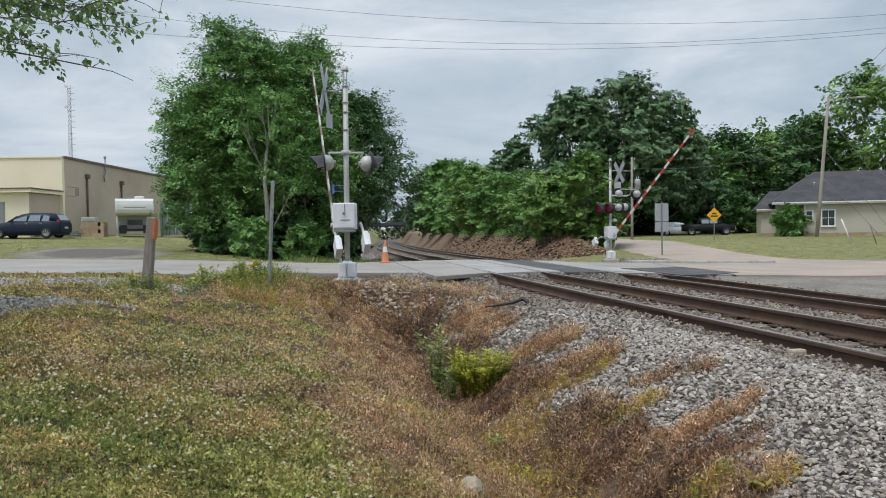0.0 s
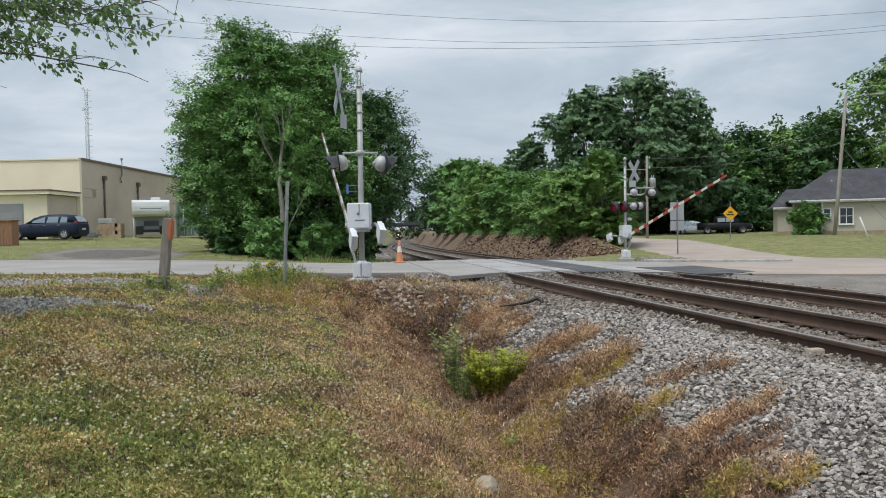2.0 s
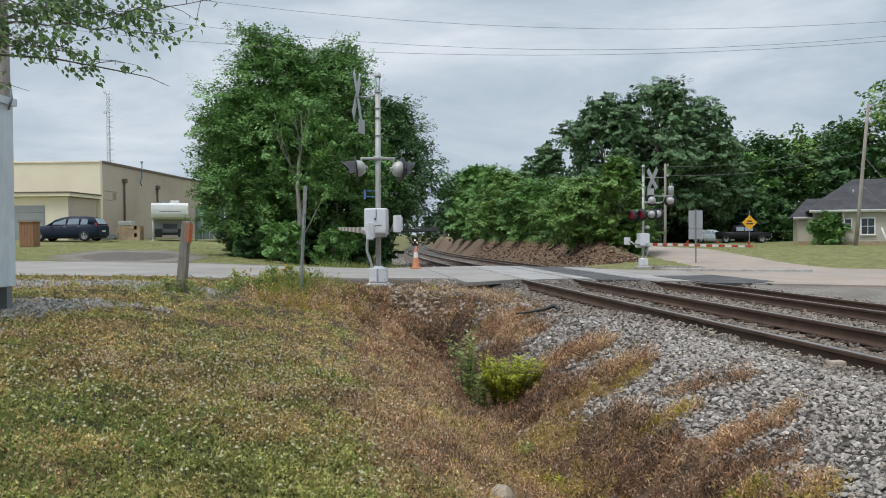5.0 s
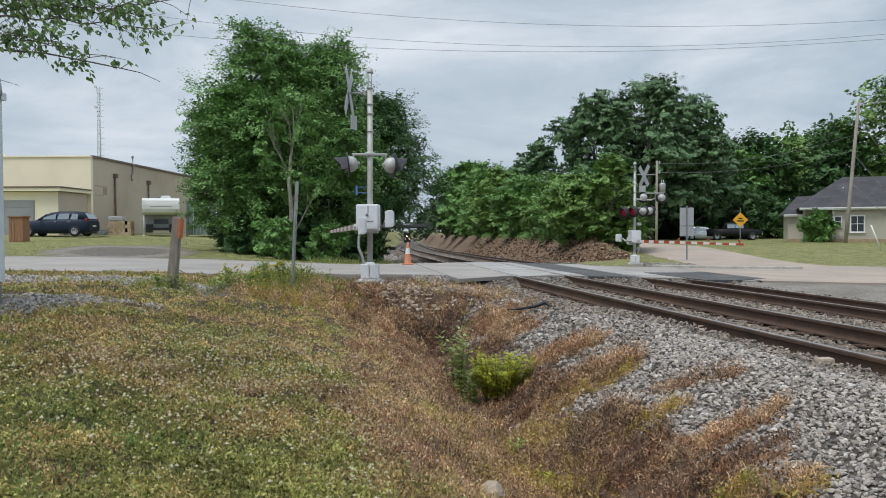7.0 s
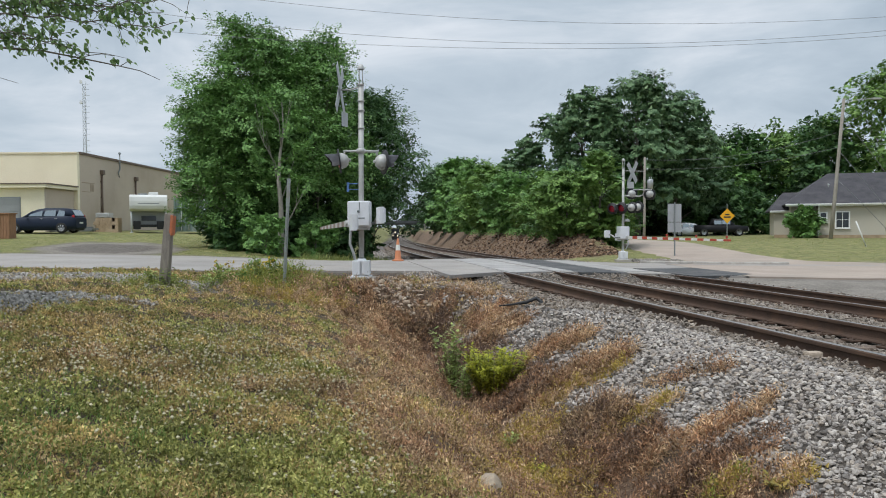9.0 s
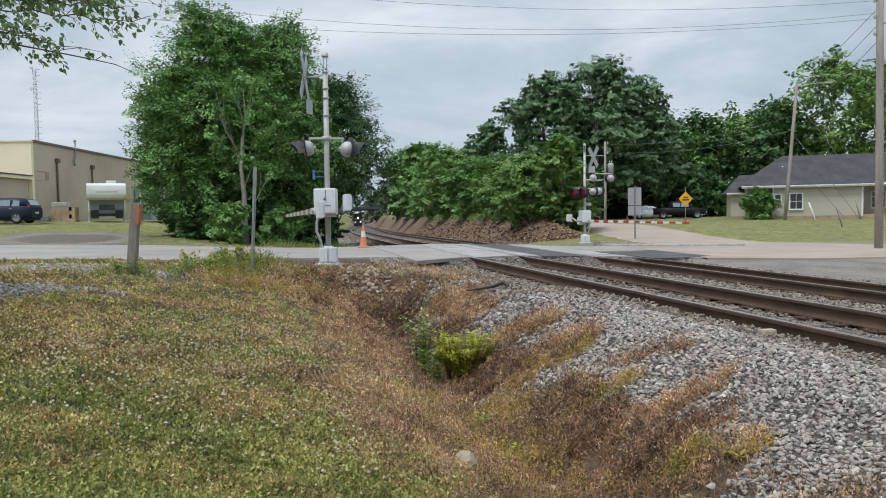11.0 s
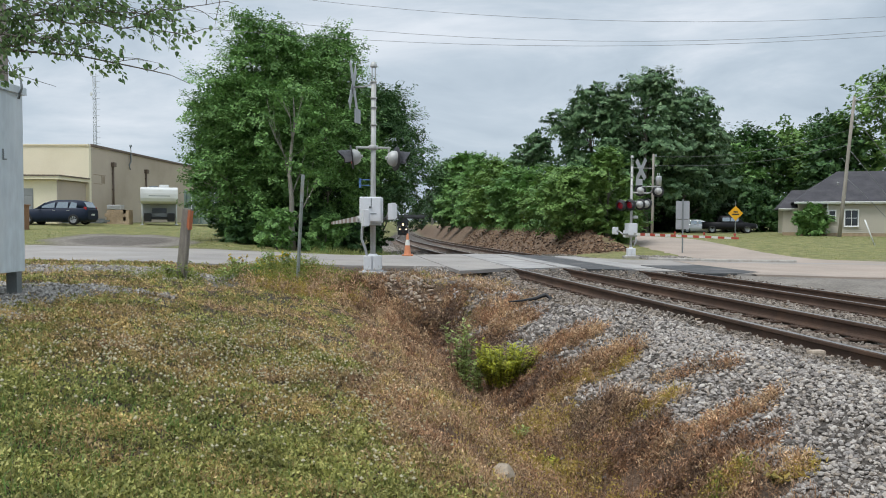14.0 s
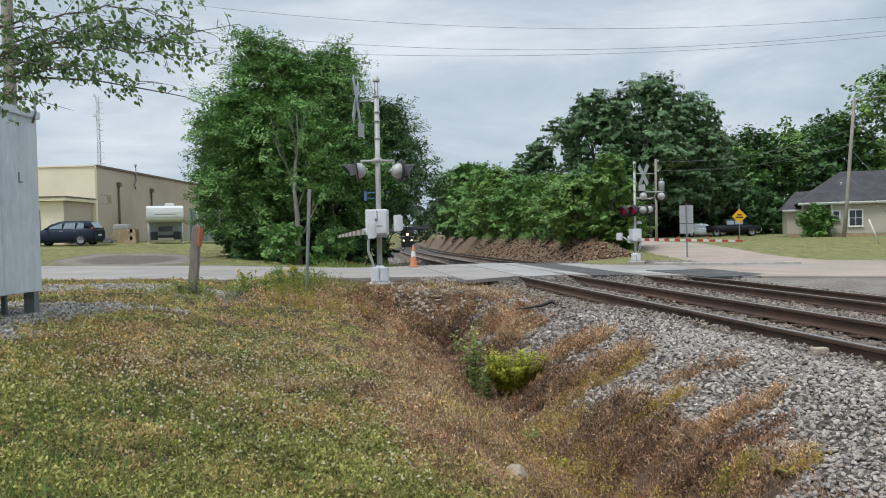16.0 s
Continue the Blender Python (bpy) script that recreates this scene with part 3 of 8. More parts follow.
def make_ground():
    gx = axis_steps([(-2500, 400), (-120, 12), (-30, 1.2), (-12, 0.22), (-5, 0.11), (4, 0.11), (12, 0.3), (30, 1.2), (120, 12), (2500, 400)])
    gy = axis_steps([(-400, 120), (-20, 4), (0, 0.25), (2, 0.09), (9, 0.11), (18, 0.18), (40, 0.5), (80, 1.2), (160, 3), (200, 8), (600, 60), (3000, 400)])
    X, Y = np.meshgrid(gx, gy)
    Z = ground_height(X, Y)
    nx, ny = len(gx), len(gy)
    idx = np.arange(nx * ny).reshape(ny, nx)
    F = np.stack([idx[:-1, :-1], idx[:-1, 1:], idx[1:, 1:], idx[1:, :-1]], -1).reshape(-1, 4)
    me = fast_mesh("ground", np.stack([X, Y, Z], -1).reshape(-1, 3), F, M["ground"], smooth=True)
    x, y = X.ravel(), Y.ravel()
    u = line_u(x, y)
    n1, n2 = wave(x, y, 1.7, 11), wave(x, y, 5.0, 12)
    gravel = smooth01(-2.15, -1.75, u + 0.35 * n1 + 0.15 * n2) * (1 - smooth01(8.0, 30, u + 2 * n1) * 0.5)
    gravel *= 1 - smooth01(6.8, 7.8, u) * smooth01(31, 34, y)
    lot = smooth01(-0.1, 0.35, gravel_bed(x, y))
    lot2 = smooth01(0, 0.4, 0.65 - np.abs(y - 12.9) / 2.2 + 0.35 * n1 + 0.2 * n2) * (1 - smooth01(-4.4, -3.4, x))
    gravel = np.maximum(gravel, np.maximum(lot, lot2 * 0.7))
    gravel = np.maximum(gravel, smooth01(0, 0.3, in_road(x, y, 1.2)) * 0.55)
    gravel = gravel * (1 - smooth01(30, 34, y) * smooth01(9, 12, u) * 0.9)
    dry = np.clip(0.45 + 0.5 * n1 + 0.3 * n2, 0, 1) * smooth01(-11, -5, u)
    dry = np.maximum(dry, smooth01(-5.6, -3.6, u + 0.6 * n1) * (1 - smooth01(24, 27, y)))
    dry = np.maximum(dry, 0.25 + 0.3 * n1)
    soil = smooth01(7.0, 7.6, u) * (1 - smooth01(10.2, 11.5, u + 0.8 * n1)) * smooth01(38, 41, y + 1.5 * n1) * 0.97
    soil = np.maximum(soil, smooth01(0.25, 0.6, n1 * n2 + 0.15) * 0.6 * (u < -2.2) * (y < 20))
    soil = np.maximum(soil, smooth01(-3.4, -2.9, u) * (1 - smooth01(-2.4, -2.0, u)) * (y < 14) * 0.8)
    pale = smooth01(6.6, 7.4, u + 0.4 * n2) * (1 - smooth01(31, 35, y)) * (0.75 + 0.4 * n1)
    pale = np.maximum(pale, np.maximum(lot, lot2) * (u < -2))
    drive = worn_drive(x, y)
    path = smooth01(1.25, 0.9, drive)
    tar = smooth01(0.8, 0.66, drive)
    gravel = np.maximum(gravel, tar)
    pale = np.maximum(pale, path * 0.9) * (1 - 0.75 * tar)
    lawn = np.maximum(smooth01(23.5, 25, y), smooth01(-10, -14, u)) * (1 - path)
    dry = dry * (1 - 0.75 * lawn)
    for name, v in (("gravel", gravel), ("dry", dry), ("soil", soil), ("lawn", lawn), ("pale", pale)):
        a = me.attributes.new(name, "FLOAT", "POINT")
        a.data.foreach_set("value", np.clip(v, 0, 1).astype(np.float32))
    tagged(new("ground", me), "rough ground of clover turf, dry weeds, soil and gravel", "ground", kind="structure")


def ribbon(name, near, far, xs, cols, height, mat, lift=0.0, label="", category="road", skirt=0.12):
    """A paved strip between two edges that are given as y over x."""
    n, f = lerp_table(xs, near), lerp_table(xs, far)
    T = np.linspace(0, 1, cols)
    X = np.repeat(xs[:, None], cols, 1)
    Y = n[:, None] + (f - n)[:, None] * T[None]
    edge = 0.05 * wave(X, Y, 3.0, 21) * np.maximum(np.exp(-T * 14), np.exp(-(1 - T) * 14))[None]
    Y = Y + edge
    Z = height(X, Y) + lift
    X, Y, Z = (np.concatenate([a[:, :1], a, a[:, -1:]], 1) for a in (X, Y, Z))
    Z[:, 0] -= skirt
    Z[:, -1] -= skirt
    idx = np.arange(X.size).reshape(X.shape)
    F = np.stack([idx[:-1, :-1], idx[1:, :-1], idx[1:, 1:], idx[:-1, 1:]], -1).reshape(-1, 4)
    me = fast_mesh(name, np.stack([X, Y, Z], -1).reshape(-1, 3), F, mat, smooth=False)
    return tagged(new(name, me), label, category, kind="structure")


def make_roads():
    xs = np.unique(np.concatenate([np.linspace(-90, -15, 40), np.linspace(-15, 14, 150), np.linspace(14, 90, 40)]))
    ribbon("road", ROAD_NEAR, ROAD_FAR, xs, 40, road_height, M["asphalt"], 0.0, "worn grey asphalt road over the railway crossing", "road")
    # the pale street beyond the crossing
    ys = np.linspace(29.5, 76, 60)
    T = np.linspace(-2.9, 2.9, 12)
    Yg, Tg = np.meshgrid(ys, T, indexing="ij")
    Xg = 14.0 - 0.03 * (Yg - 30) + Tg * (1 + 1.1 * np.clip((34 - Yg) / 4, 0, 1)) + 0.12 * wave(Yg, Tg, 0.9, 5)
    Zg = ground_height(Xg, Yg, False) + 0.05
    Zg[:, 0] -= 0.1
    Zg[:, -1] -= 0.1
    idx = np.arange(Xg.size).reshape(Xg.shape)
    F = np.stack([idx[:-1, :-1], idx[1:, :-1], idx[1:, 1:], idx[:-1, 1:]], -1).reshape(-1, 4)
    tagged(new("street", fast_mesh("street", np.stack([Xg, Yg, Zg], -1).reshape(-1, 3), F, M["asphalt_pale"])), "pale sun-bleached street running back from the crossing", "street", kind="structure")
    # a pale apron of old paving where the road meets the street
    near = [(9.0, 22.6), (14, 22.9), (22, 22), (90, 17)]
    far = [(9.0, 31.2), (14, 30.4), (22, 28.8), (90, 24)]
    ribbon("road_apron", near, far, np.linspace(9.0, 60, 60), 20, road_height, M["asphalt_pale"], 0.012, "pale dusty asphalt beyond the tracks", "road", 0.15)


def strip_between(name, u0, u1, v0, v1, mat, lift, label):
    """A crossing panel between two distances from the first rail, along the skewed road."""
    k = 14
    U, S = np.meshgrid(np.linspace(u0, u1, 6), np.linspace(0, 1, k), indexing="ij")
    a = 17.85 + U * 0.93 + v0
    b = 25.9 + U * 0.93 + v1
    Y = a + (b - a) * S
    X = line_x(Y) + U / np.cos(np.radians(lerp_table(Y, HEADING)))
    Z = road_height(X, Y) + lift
    idx = np.arange(U.size).reshape(U.shape)
    F = np.stack([idx[:-1, :-1], idx[1:, :-1], idx[1:, 1:], idx[:-1, 1:]], -1).reshape(-1, 4)
    V = np.stack([X, Y, Z], -1).reshape(-1, 3)
    me = fast_mesh(name, V, F, mat)
    bm = bm_new()
    bm.from_mesh(me)
    r = bmesh.ops.extrude_face_region(bm, geom=list(bm.faces))
    bmesh.ops.translate(bm, vec=(0, 0, -0.08), verts=[e for e in r["geom"] if isinstance(e, bmesh.types.BMVert)])
    bmesh.ops.recalc_face_normals(bm, faces=bm.faces)
    bm.to_mesh(me)
    bm.free()
    return tagged(new(name, me), label, "crossing panel", "panels of the railway crossing", kind="structure")


def make_crossing():
    strip_between("crossing_panel", -1.55, -0.06, 0.3, 0.0, M["asphalt"], 0.012, "grey asphalt panel outside the rails of the crossing")
    strip_between("crossing_panel", 0.1, 1.41, 0.0, 0.0, M["panel"], 0.01, "pale worn panel between the rails of the crossing")
    strip_between("crossing_panel", 1.58, 2.25, 0.1, 0.0, M["panel"], 0.012, "pale worn panel beside the rail of the crossing")
    strip_between("crossing_panel", 2.25, 4.18, -0.5, 0.1, M["asphalt_new"], 0.008, "dark fresh asphalt between the two tracks")
    strip_between("crossing_panel", 4.36, 5.69, 0.0, 0.0, M["panel"], 0.01, "pale worn panel between the rails of the second track")
    strip_between("crossing_panel", 5.85, 9.2, -2.4, -6.4, M["asphalt_new"], 0.016, "dark fresh asphalt patch beyond the second track")


RAIL_PROFILE = [(-0.072, -0.172), (0.072, -0.172), (0.072, -0.160), (0.016, -0.142), (0.009, -0.125), (0.009, -0.05), (0.036, -0.038), (0.037, -0.010), (0.030, 0.0),
                (-0.030, 0.0), (-0.037, -0.010), (-0.036, -0.038), (-0.009, -0.05), (-0.009, -0.125), (-0.016, -0.142), (-0.072, -0.160)]


def make_rail(u, z, parent):
    ys = np.unique(np.concatenate([np.arange(-30, 60, 0.5), np.arange(60, 160, 2.0), np.arange(160, 560, 8.0)]))
    P = len(RAIL_PROFILE)
    prof = np.array(RAIL_PROFILE)
    th = np.radians(lerp_table(ys, HEADING))
    cx, cz = line_x(ys) + u / np.cos(th), z + grade(ys)
    V = np.stack([cx[:, None] + prof[None, :, 0] * np.cos(th)[:, None], ys[:, None] + prof[None, :, 0] * np.sin(th)[:, None], cz[:, None] + prof[None, :, 1]], -1).reshape(-1, 3)
    i, k = np.meshgrid(np.arange(len(ys) - 1), np.arange(P), indexing="ij")
    F = np.stack([i * P + k, i * P + (k + 1) % P, (i + 1) * P + (k + 1) % P, (i + 1) * P + k], -1).reshape(-1, 4)
    me = fast_mesh("rail", V, F, [M["rust"], M["railtop"]], (k.ravel() == 8).astype(int))
    ob = new("rail", me)
    ob.parent = parent


def make_tracks():
    rnd = random.Random(4)
    bm = bm_new()
    box(bm, (0, 0, -0.09), (2.6, 0.22, 0.18), bevel=0.015)
    tie_mesh = None
    plate_mesh = None
    for n, (ua, ub) in enumerate((RAILS[:2], RAILS[2:])):
        tr = thing("railway_track", (0, 0, 0), "rusty steel rails on weathered timber ties in grey ballast", "railway track", "the two tracks", kind="structure")
        make_rail(*ua, tr)
        make_rail(*ub, tr)
        if tie_mesh is None:
            first = part("tie", bm, M["tie"], tr)
            tie_mesh = first.data
            bpy.data.objects.remove(first)
            pb = bm_new()
            box(pb, (0, 0, 0), (0.34, 0.19, 0.02), bevel=0.004)
            for sx in (-0.11, 0.11):
                for sy in (-0.05, 0.05):
                    rod(pb, (sx, sy, 0), (sx, sy, 0.035), 0.012, n=6)
            first = part("tie_plate", pb, M["rust"], tr)
            plate_mesh = first.data
            bpy.data.objects.remove(first)
        y = -9.0
        slope = math.atan2(ub[1] - ua[1], 1.505)
        while y < 82:
            th = float(lerp_table(y, HEADING))
            if not (17.6 + (ua[0] + 0.75) * 0.9 < y < 26.2 + (ua[0] + 0.75) * 0.9):
                um = (ua[0] + ub[0]) / 2 + rnd.uniform(-0.07, 0.07)
                ob = new("tie", tie_mesh)
                ob.parent = tr
                ob.matrix_basis = Matrix.Translation(on_track(um, y, (ua[1] + ub[1]) / 2 - 0.188 - rnd.uniform(0, 0.015))) @ pose(0, 0, 0, 0, -math.degrees(slope), th + rnd.uniform(-1.5, 1.5))
                if y < 26:
                    for uu, zz in (ua, ub):
                        pl = new("tie_plate", plate_mesh)
                        pl.parent = tr
                        pl.matrix_basis = Matrix.Translation(on_track(uu, y, zz - 0.178)) @ pose(0, 0, 0, 0, -math.degrees(slope), th)
            y += 0.53 if y < 45 else 0.8


# ---- loose stones ----
BRICK = np.array([(0, 0.53, 0.85), (0, -0.53, 0.85), (0, 0.53, -0.85), (0, -0.53, -0.85), (0.53, 0.85, 0), (-0.53, 0.85, 0), (0.53, -0.85, 0), (-0.53, -0.85, 0), (0.85, 0, 0.53), (0.85, 0, -0.53), (-0.85, 0, 0.53), (-0.85, 0, -0.53)])
BRICK_F = np.array([(0, 1, 8), (0, 10, 1), (0, 8, 4), (0, 4, 5), (0, 5, 10), (1, 6, 8), (1, 7, 6), (1, 10, 7), (2, 9, 3), (2, 3, 11), (2, 4, 9), (2, 5, 4), (2, 11, 5), (3, 9, 6), (3, 6, 7), (3, 7, 11), (4, 8, 9), (6, 9, 8), (5, 11, 10), (7, 10, 11)])
CHIP = np.array([(1, 0.1, 0.1), (-1, 0, -0.1), (0.1, 1, 0), (0, -1, 0.15), (0.1, 0, 0.9), (-0.1, 0.1, -0.9)])
CHIP_F = np.array([(0, 2, 4), (2, 1, 4), (1, 3, 4), (3, 0, 4), (2, 0, 5), (1, 2, 5), (3, 1, 5), (0, 3, 5)])


def stones(name, x, y, size, sink, seed, mat, label, category="ballast", shape=(BRICK, BRICK_F)):
    """Angular broken stones lying on the ground at many places."""
    r = np.random.RandomState(seed)
    n = len(x)
    z = ground_height(x, y)
    form, tris = shape
    m = len(form)
    V = form[None] * np.stack([r.uniform(0.7, 1.25, n), r.uniform(0.55, 0.95, n), r.uniform(0.4, 0.75, n)], -1)[:, None] * 0.85
    V = V * r.uniform(0.72, 1.15, (n, m, 1)) + r.uniform(-0.1, 0.1, (n, m, 3))
    q = r.normal(size=(n, 4))
    q /= np.linalg.norm(q, axis=1)[:, None]
    w, a, b, c = q.T
    R = np.stack([np.stack([1 - 2 * (b * b + c * c), 2 * (a * b - c * w), 2 * (a * c + b * w)], -1), np.stack([2 * (a * b + c * w), 1 - 2 * (a * a + c * c), 2 * (b * c - a * w)], -1),
                  np.stack([2 * (a * c - b * w), 2 * (b * c + a * w), 1 - 2 * (a * a + b * b)], -1)], 1)
    V = np.einsum("nij,nkj->nki", R, V) * size[:, None, None]
    V[..., 2] *= 0.8
    V += np.stack([x, y, z + size * (0.25 - sink + r.uniform(-0.2, 0.4, n))], -1)[:, None]
    F = (tris[None] + m * np.arange(n)[:, None, None]).reshape(-1, 3)
    return tagged(new(name, fast_mesh(name, V.reshape(-1, 3), F, mat)), label, category, kind="stuff")


def make_ballast():
    r = np.random.RandomState(5)
    near, mid, bed = [], [], []
    for y0, y1, step in ((1.5, 5.5, 0.0265), (5.5, 8.5, 0.031), (8.5, 13, 0.046), (13, 19.5, 0.062), (19.5, 34, 0.085), (34, 60, 0.13)):
        n = int((y1 - y0) * 10 / step**2 * 1.25)
        y = r.uniform(y0, y1, n)
        u = r.uniform(-2.6, 7.4, n)
        x = line_x(y) + u / np.cos(np.radians(lerp_table(y, HEADING)))
        edge = -1.95 - 0.45 * smooth01(10.5, 13, y) - 0.42 * wave(x, y, 1.7, 11) - 0.2 * wave(x, y, 5, 12)
        keep = (u > edge) & (in_road(x, y, 0.1) < 0.3)
        # a wedge before the camera's stand, with room to spare
        keep &= (np.abs(x) < 0.72 * y + 1.4)
        # weed mats cover some of the slope
        keep &= ~((u < -1.0) & (wave(x, y * 1.6, 1.4, 31) > 0.62) & (r.uniform(size=n) < 0.85))
        for uu, _ in RAILS:
            keep &= np.abs(u - uu) > 0.085
        # ties show between the stones
        turn = np.sin(np.radians(lerp_table(y, HEADING)))
        on_tie = (np.abs((y - (u - np.where(u < 3, 0.75, 5.02)) * turn + 9.0 + 0.265) % 0.53 - 0.265) < 0.11) & (((u > -0.5) & (u < 2.0)) | ((u > 3.75) & (u < 6.3)))
        keep &= ~(on_tie & (r.uniform(size=n) < np.where(u < -0.2, 0.45 * smooth01(9.5, 12, y), 0.8)))
        inner = (u > -0.45 - 0.6 * smooth01(9.0, 12.0, y + 0.8 * wave(x, y, 1.5, 33)))
        size = np.clip(step, 0.0265, 0.058) * r.uniform(0.6, 1.4, n) * 0.92
        for cond, out in ((keep & ~inner & (y < 8.5), near), (keep & ~inner & (y >= 8.5), mid), (keep & inner & (r.uniform(size=n) < 0.75), bed)):
            out.append(np.stack([x, y, size], -1)[cond])
    near, mid, bed = (np.concatenate(a) for a in (near, mid, bed))
    close = np.flatnonzero((near[:, 0] > 1.8) & (near[:, 0] < 2.75) & (near[:, 1] > 3.9) & (near[:, 1] < 5.1))[:300]
    single = near[close]
    near = np.delete(near, close, 0)
    slope = stones("ballast_stones", *near.T, 0.1, 6, M["stone"], "loose grey crushed stone ballast on the shoulder slope")
    forms = []
    for k in range(12):
        V = BRICK * np.array([r.uniform(0.75, 1.2), r.uniform(0.55, 0.95), r.uniform(0.4, 0.75)]) * r.uniform(0.75, 1.1, (12, 1)) * 0.85
        forms.append(fast_mesh("stone", V, BRICK_F, M["stone_single"]))
    for k, ((x, y, size), z) in enumerate(zip(single, ground_height(single[:, 0], single[:, 1]))):
        ob = new("stone", forms[k % 12])
        ob.parent = slope
        ob.matrix_basis = pose(x, y, z + size * (0.15 + r.uniform(-0.2, 0.4)), r.uniform(-60, 60), r.uniform(-60, 60), r.uniform(0, 360)) @ Matrix.Diagonal((size, size, size * 0.85, 1))
    stones("ballast_stones", *mid.T, 0.1, 8, M["stone"], "loose grey crushed stone ballast farther along the shoulder", shape=(CHIP, CHIP_F))
    stones("ballast_stones", *bed.T, 0.1, 9, M["stone_bed"], "dusty brown-grey stones between the rails", shape=(CHIP, CHIP_F))
    # thin gravel round the cabinet and by the road
    n = 42000
    x, y = r.uniform(-10, -3.4, n), r.uniform(8.4, 15.8, n)
    n1, n2 = wave(x, y, 1.7, 11), wave(x, y, 5.0, 12)
    lot = gravel_bed(x, y)
    lot2 = 0.65 - np.abs(y - 12.9) / 2.2 + 0.35 * n1 + 0.2 * n2
    k = (lot > 0.05) | ((lot2 > 0.15) & (r.uniform(size=n) < 0.6) & (x < -4.0))
    xa, ya = r.uniform(-7.6, -3.2, 24000), r.uniform(5.6, 10.4, 24000)
    inside = gravel_bed(xa, ya) > 0.02
    stones("gravel", xa[inside], ya[inside], r.uniform(0.025, 0.05, inside.sum()), 0.05, 17, M["gravel_pale"], "bed of pale grey gravel in the turf", "gravel", (CHIP, CHIP_F))
    xa, ya = r.uniform(8.4, 11.2, 4200), r.uniform(32.3, 37.0, 4200)
    stones("gravel", xa, ya, r.uniform(0.03, 0.08, 4200), 0.1, 18, M["stone"], "grey gravel on the island beside the street", "gravel", (CHIP, CHIP_F))
    stones("gravel", x[k], y[k], r.uniform(0.022, 0.048, k.sum()), 0.1, 7, M["gravel_pale"], "scattered pale gravel on the turf", "gravel", (CHIP, CHIP_F))
    # clods on the cut bank
    n = 8000
    y = 39 + 56 * r.uniform(size=n) ** 1.6
    u = r.uniform(7.3, 11, n)
    x = line_x(y) + u
    stones("earth_clods", x, y, 0.03 + 0.2 * r.uniform(size=n) ** 2.5, 0.3, 10, M["clod"], "brown clods and roots on the cut bank", "earth", (CHIP, CHIP_F))


# ---- trees ----
def unit(v):
    return v / (np.linalg.norm(v, axis=-1, keepdims=True) + 1e-9)


def leaf_faces(r, c, nrm, size, three):
    """One small leaf at each place: a pointed quad, or a triangle for a tree that stays far off."""
    n = len(c)
    nrm = unit(nrm)
    t = unit(np.cross(nrm, r.normal(size=(n, 3))))
    b = np.cross(nrm, t)
    s = (size * r.uniform(0.6, 1.4, n))[:, None]
    if three:
        V = np.stack([c - t * s, c + t * s * 0.65 + b * s * 0.75, c + t * s * 0.65 - b * s * 0.75], 1)
    else:
        V = np.stack([c - t * s, c + b * s * 0.6 - t * s * 0.1, c + t * s, c - b * s * 0.6 - t * s * 0.1], 1)
    return V.reshape(-1, 3)


def crown_leaves(r, C, R, count, leaf, length, dome=0.35, per=20, three=False, squash=0.8, core=0.16):
    """Flat sprays of leaves held out from many lobes with gaps between them, and a looser inside."""
    p = R**2 / (R**2).sum()
    m = max(1, int(count * (1 - core) / per))
    k = r.choice(len(C), m, p=p)
    d = r.normal(size=(m, 3))
    d[:, 2] += 0.65
    d = unit(d)
    at = C[k] + d * (R[k] * r.uniform(0.62, 1.08, m))[:, None] * np.array([1, 1, squash])
    along = unit(d * np.array([1, 1, 0.3]) + r.normal(size=(m, 3)) * np.array([0.4, 0.4, 0.2]) - np.array([0, 0, 0.18]))
    side = unit(np.cross(along, np.array([0, 0, 1.0]) + r.normal(size=(m, 3)) * 0.25))
    up = np.cross(side, along)
    q = np.repeat(np.arange(m), per)
    n = len(q)
    f, w = r.uniform(-0.35, 1.0, n), r.uniform(-1, 1, n)
    L = (length * r.uniform(0.6, 1.35, m))[q]
    c = at[q] + along[q] * (L * f)[:, None] + side[q] * (L * 0.6 * w * (1 - 0.55 * np.abs(f)))[:, None] + up[q] * (L * r.normal(0, 0.09, n))[:, None]
    V = leaf_faces(r, c, up[q] + d[q] * dome + r.normal(size=(n, 3)) * 0.27, leaf, three)
    m = int(count * core)
    k = r.choice(len(C), m, p=p)
    d = unit(r.normal(size=(m, 3)))
    c = C[k] + d * (R[k] * r.uniform(0.2, 0.8, m))[:, None]
    return np.concatenate([V, leaf_faces(r, c, d + r.normal(size=(m, 3)), leaf * 1.5, three)])


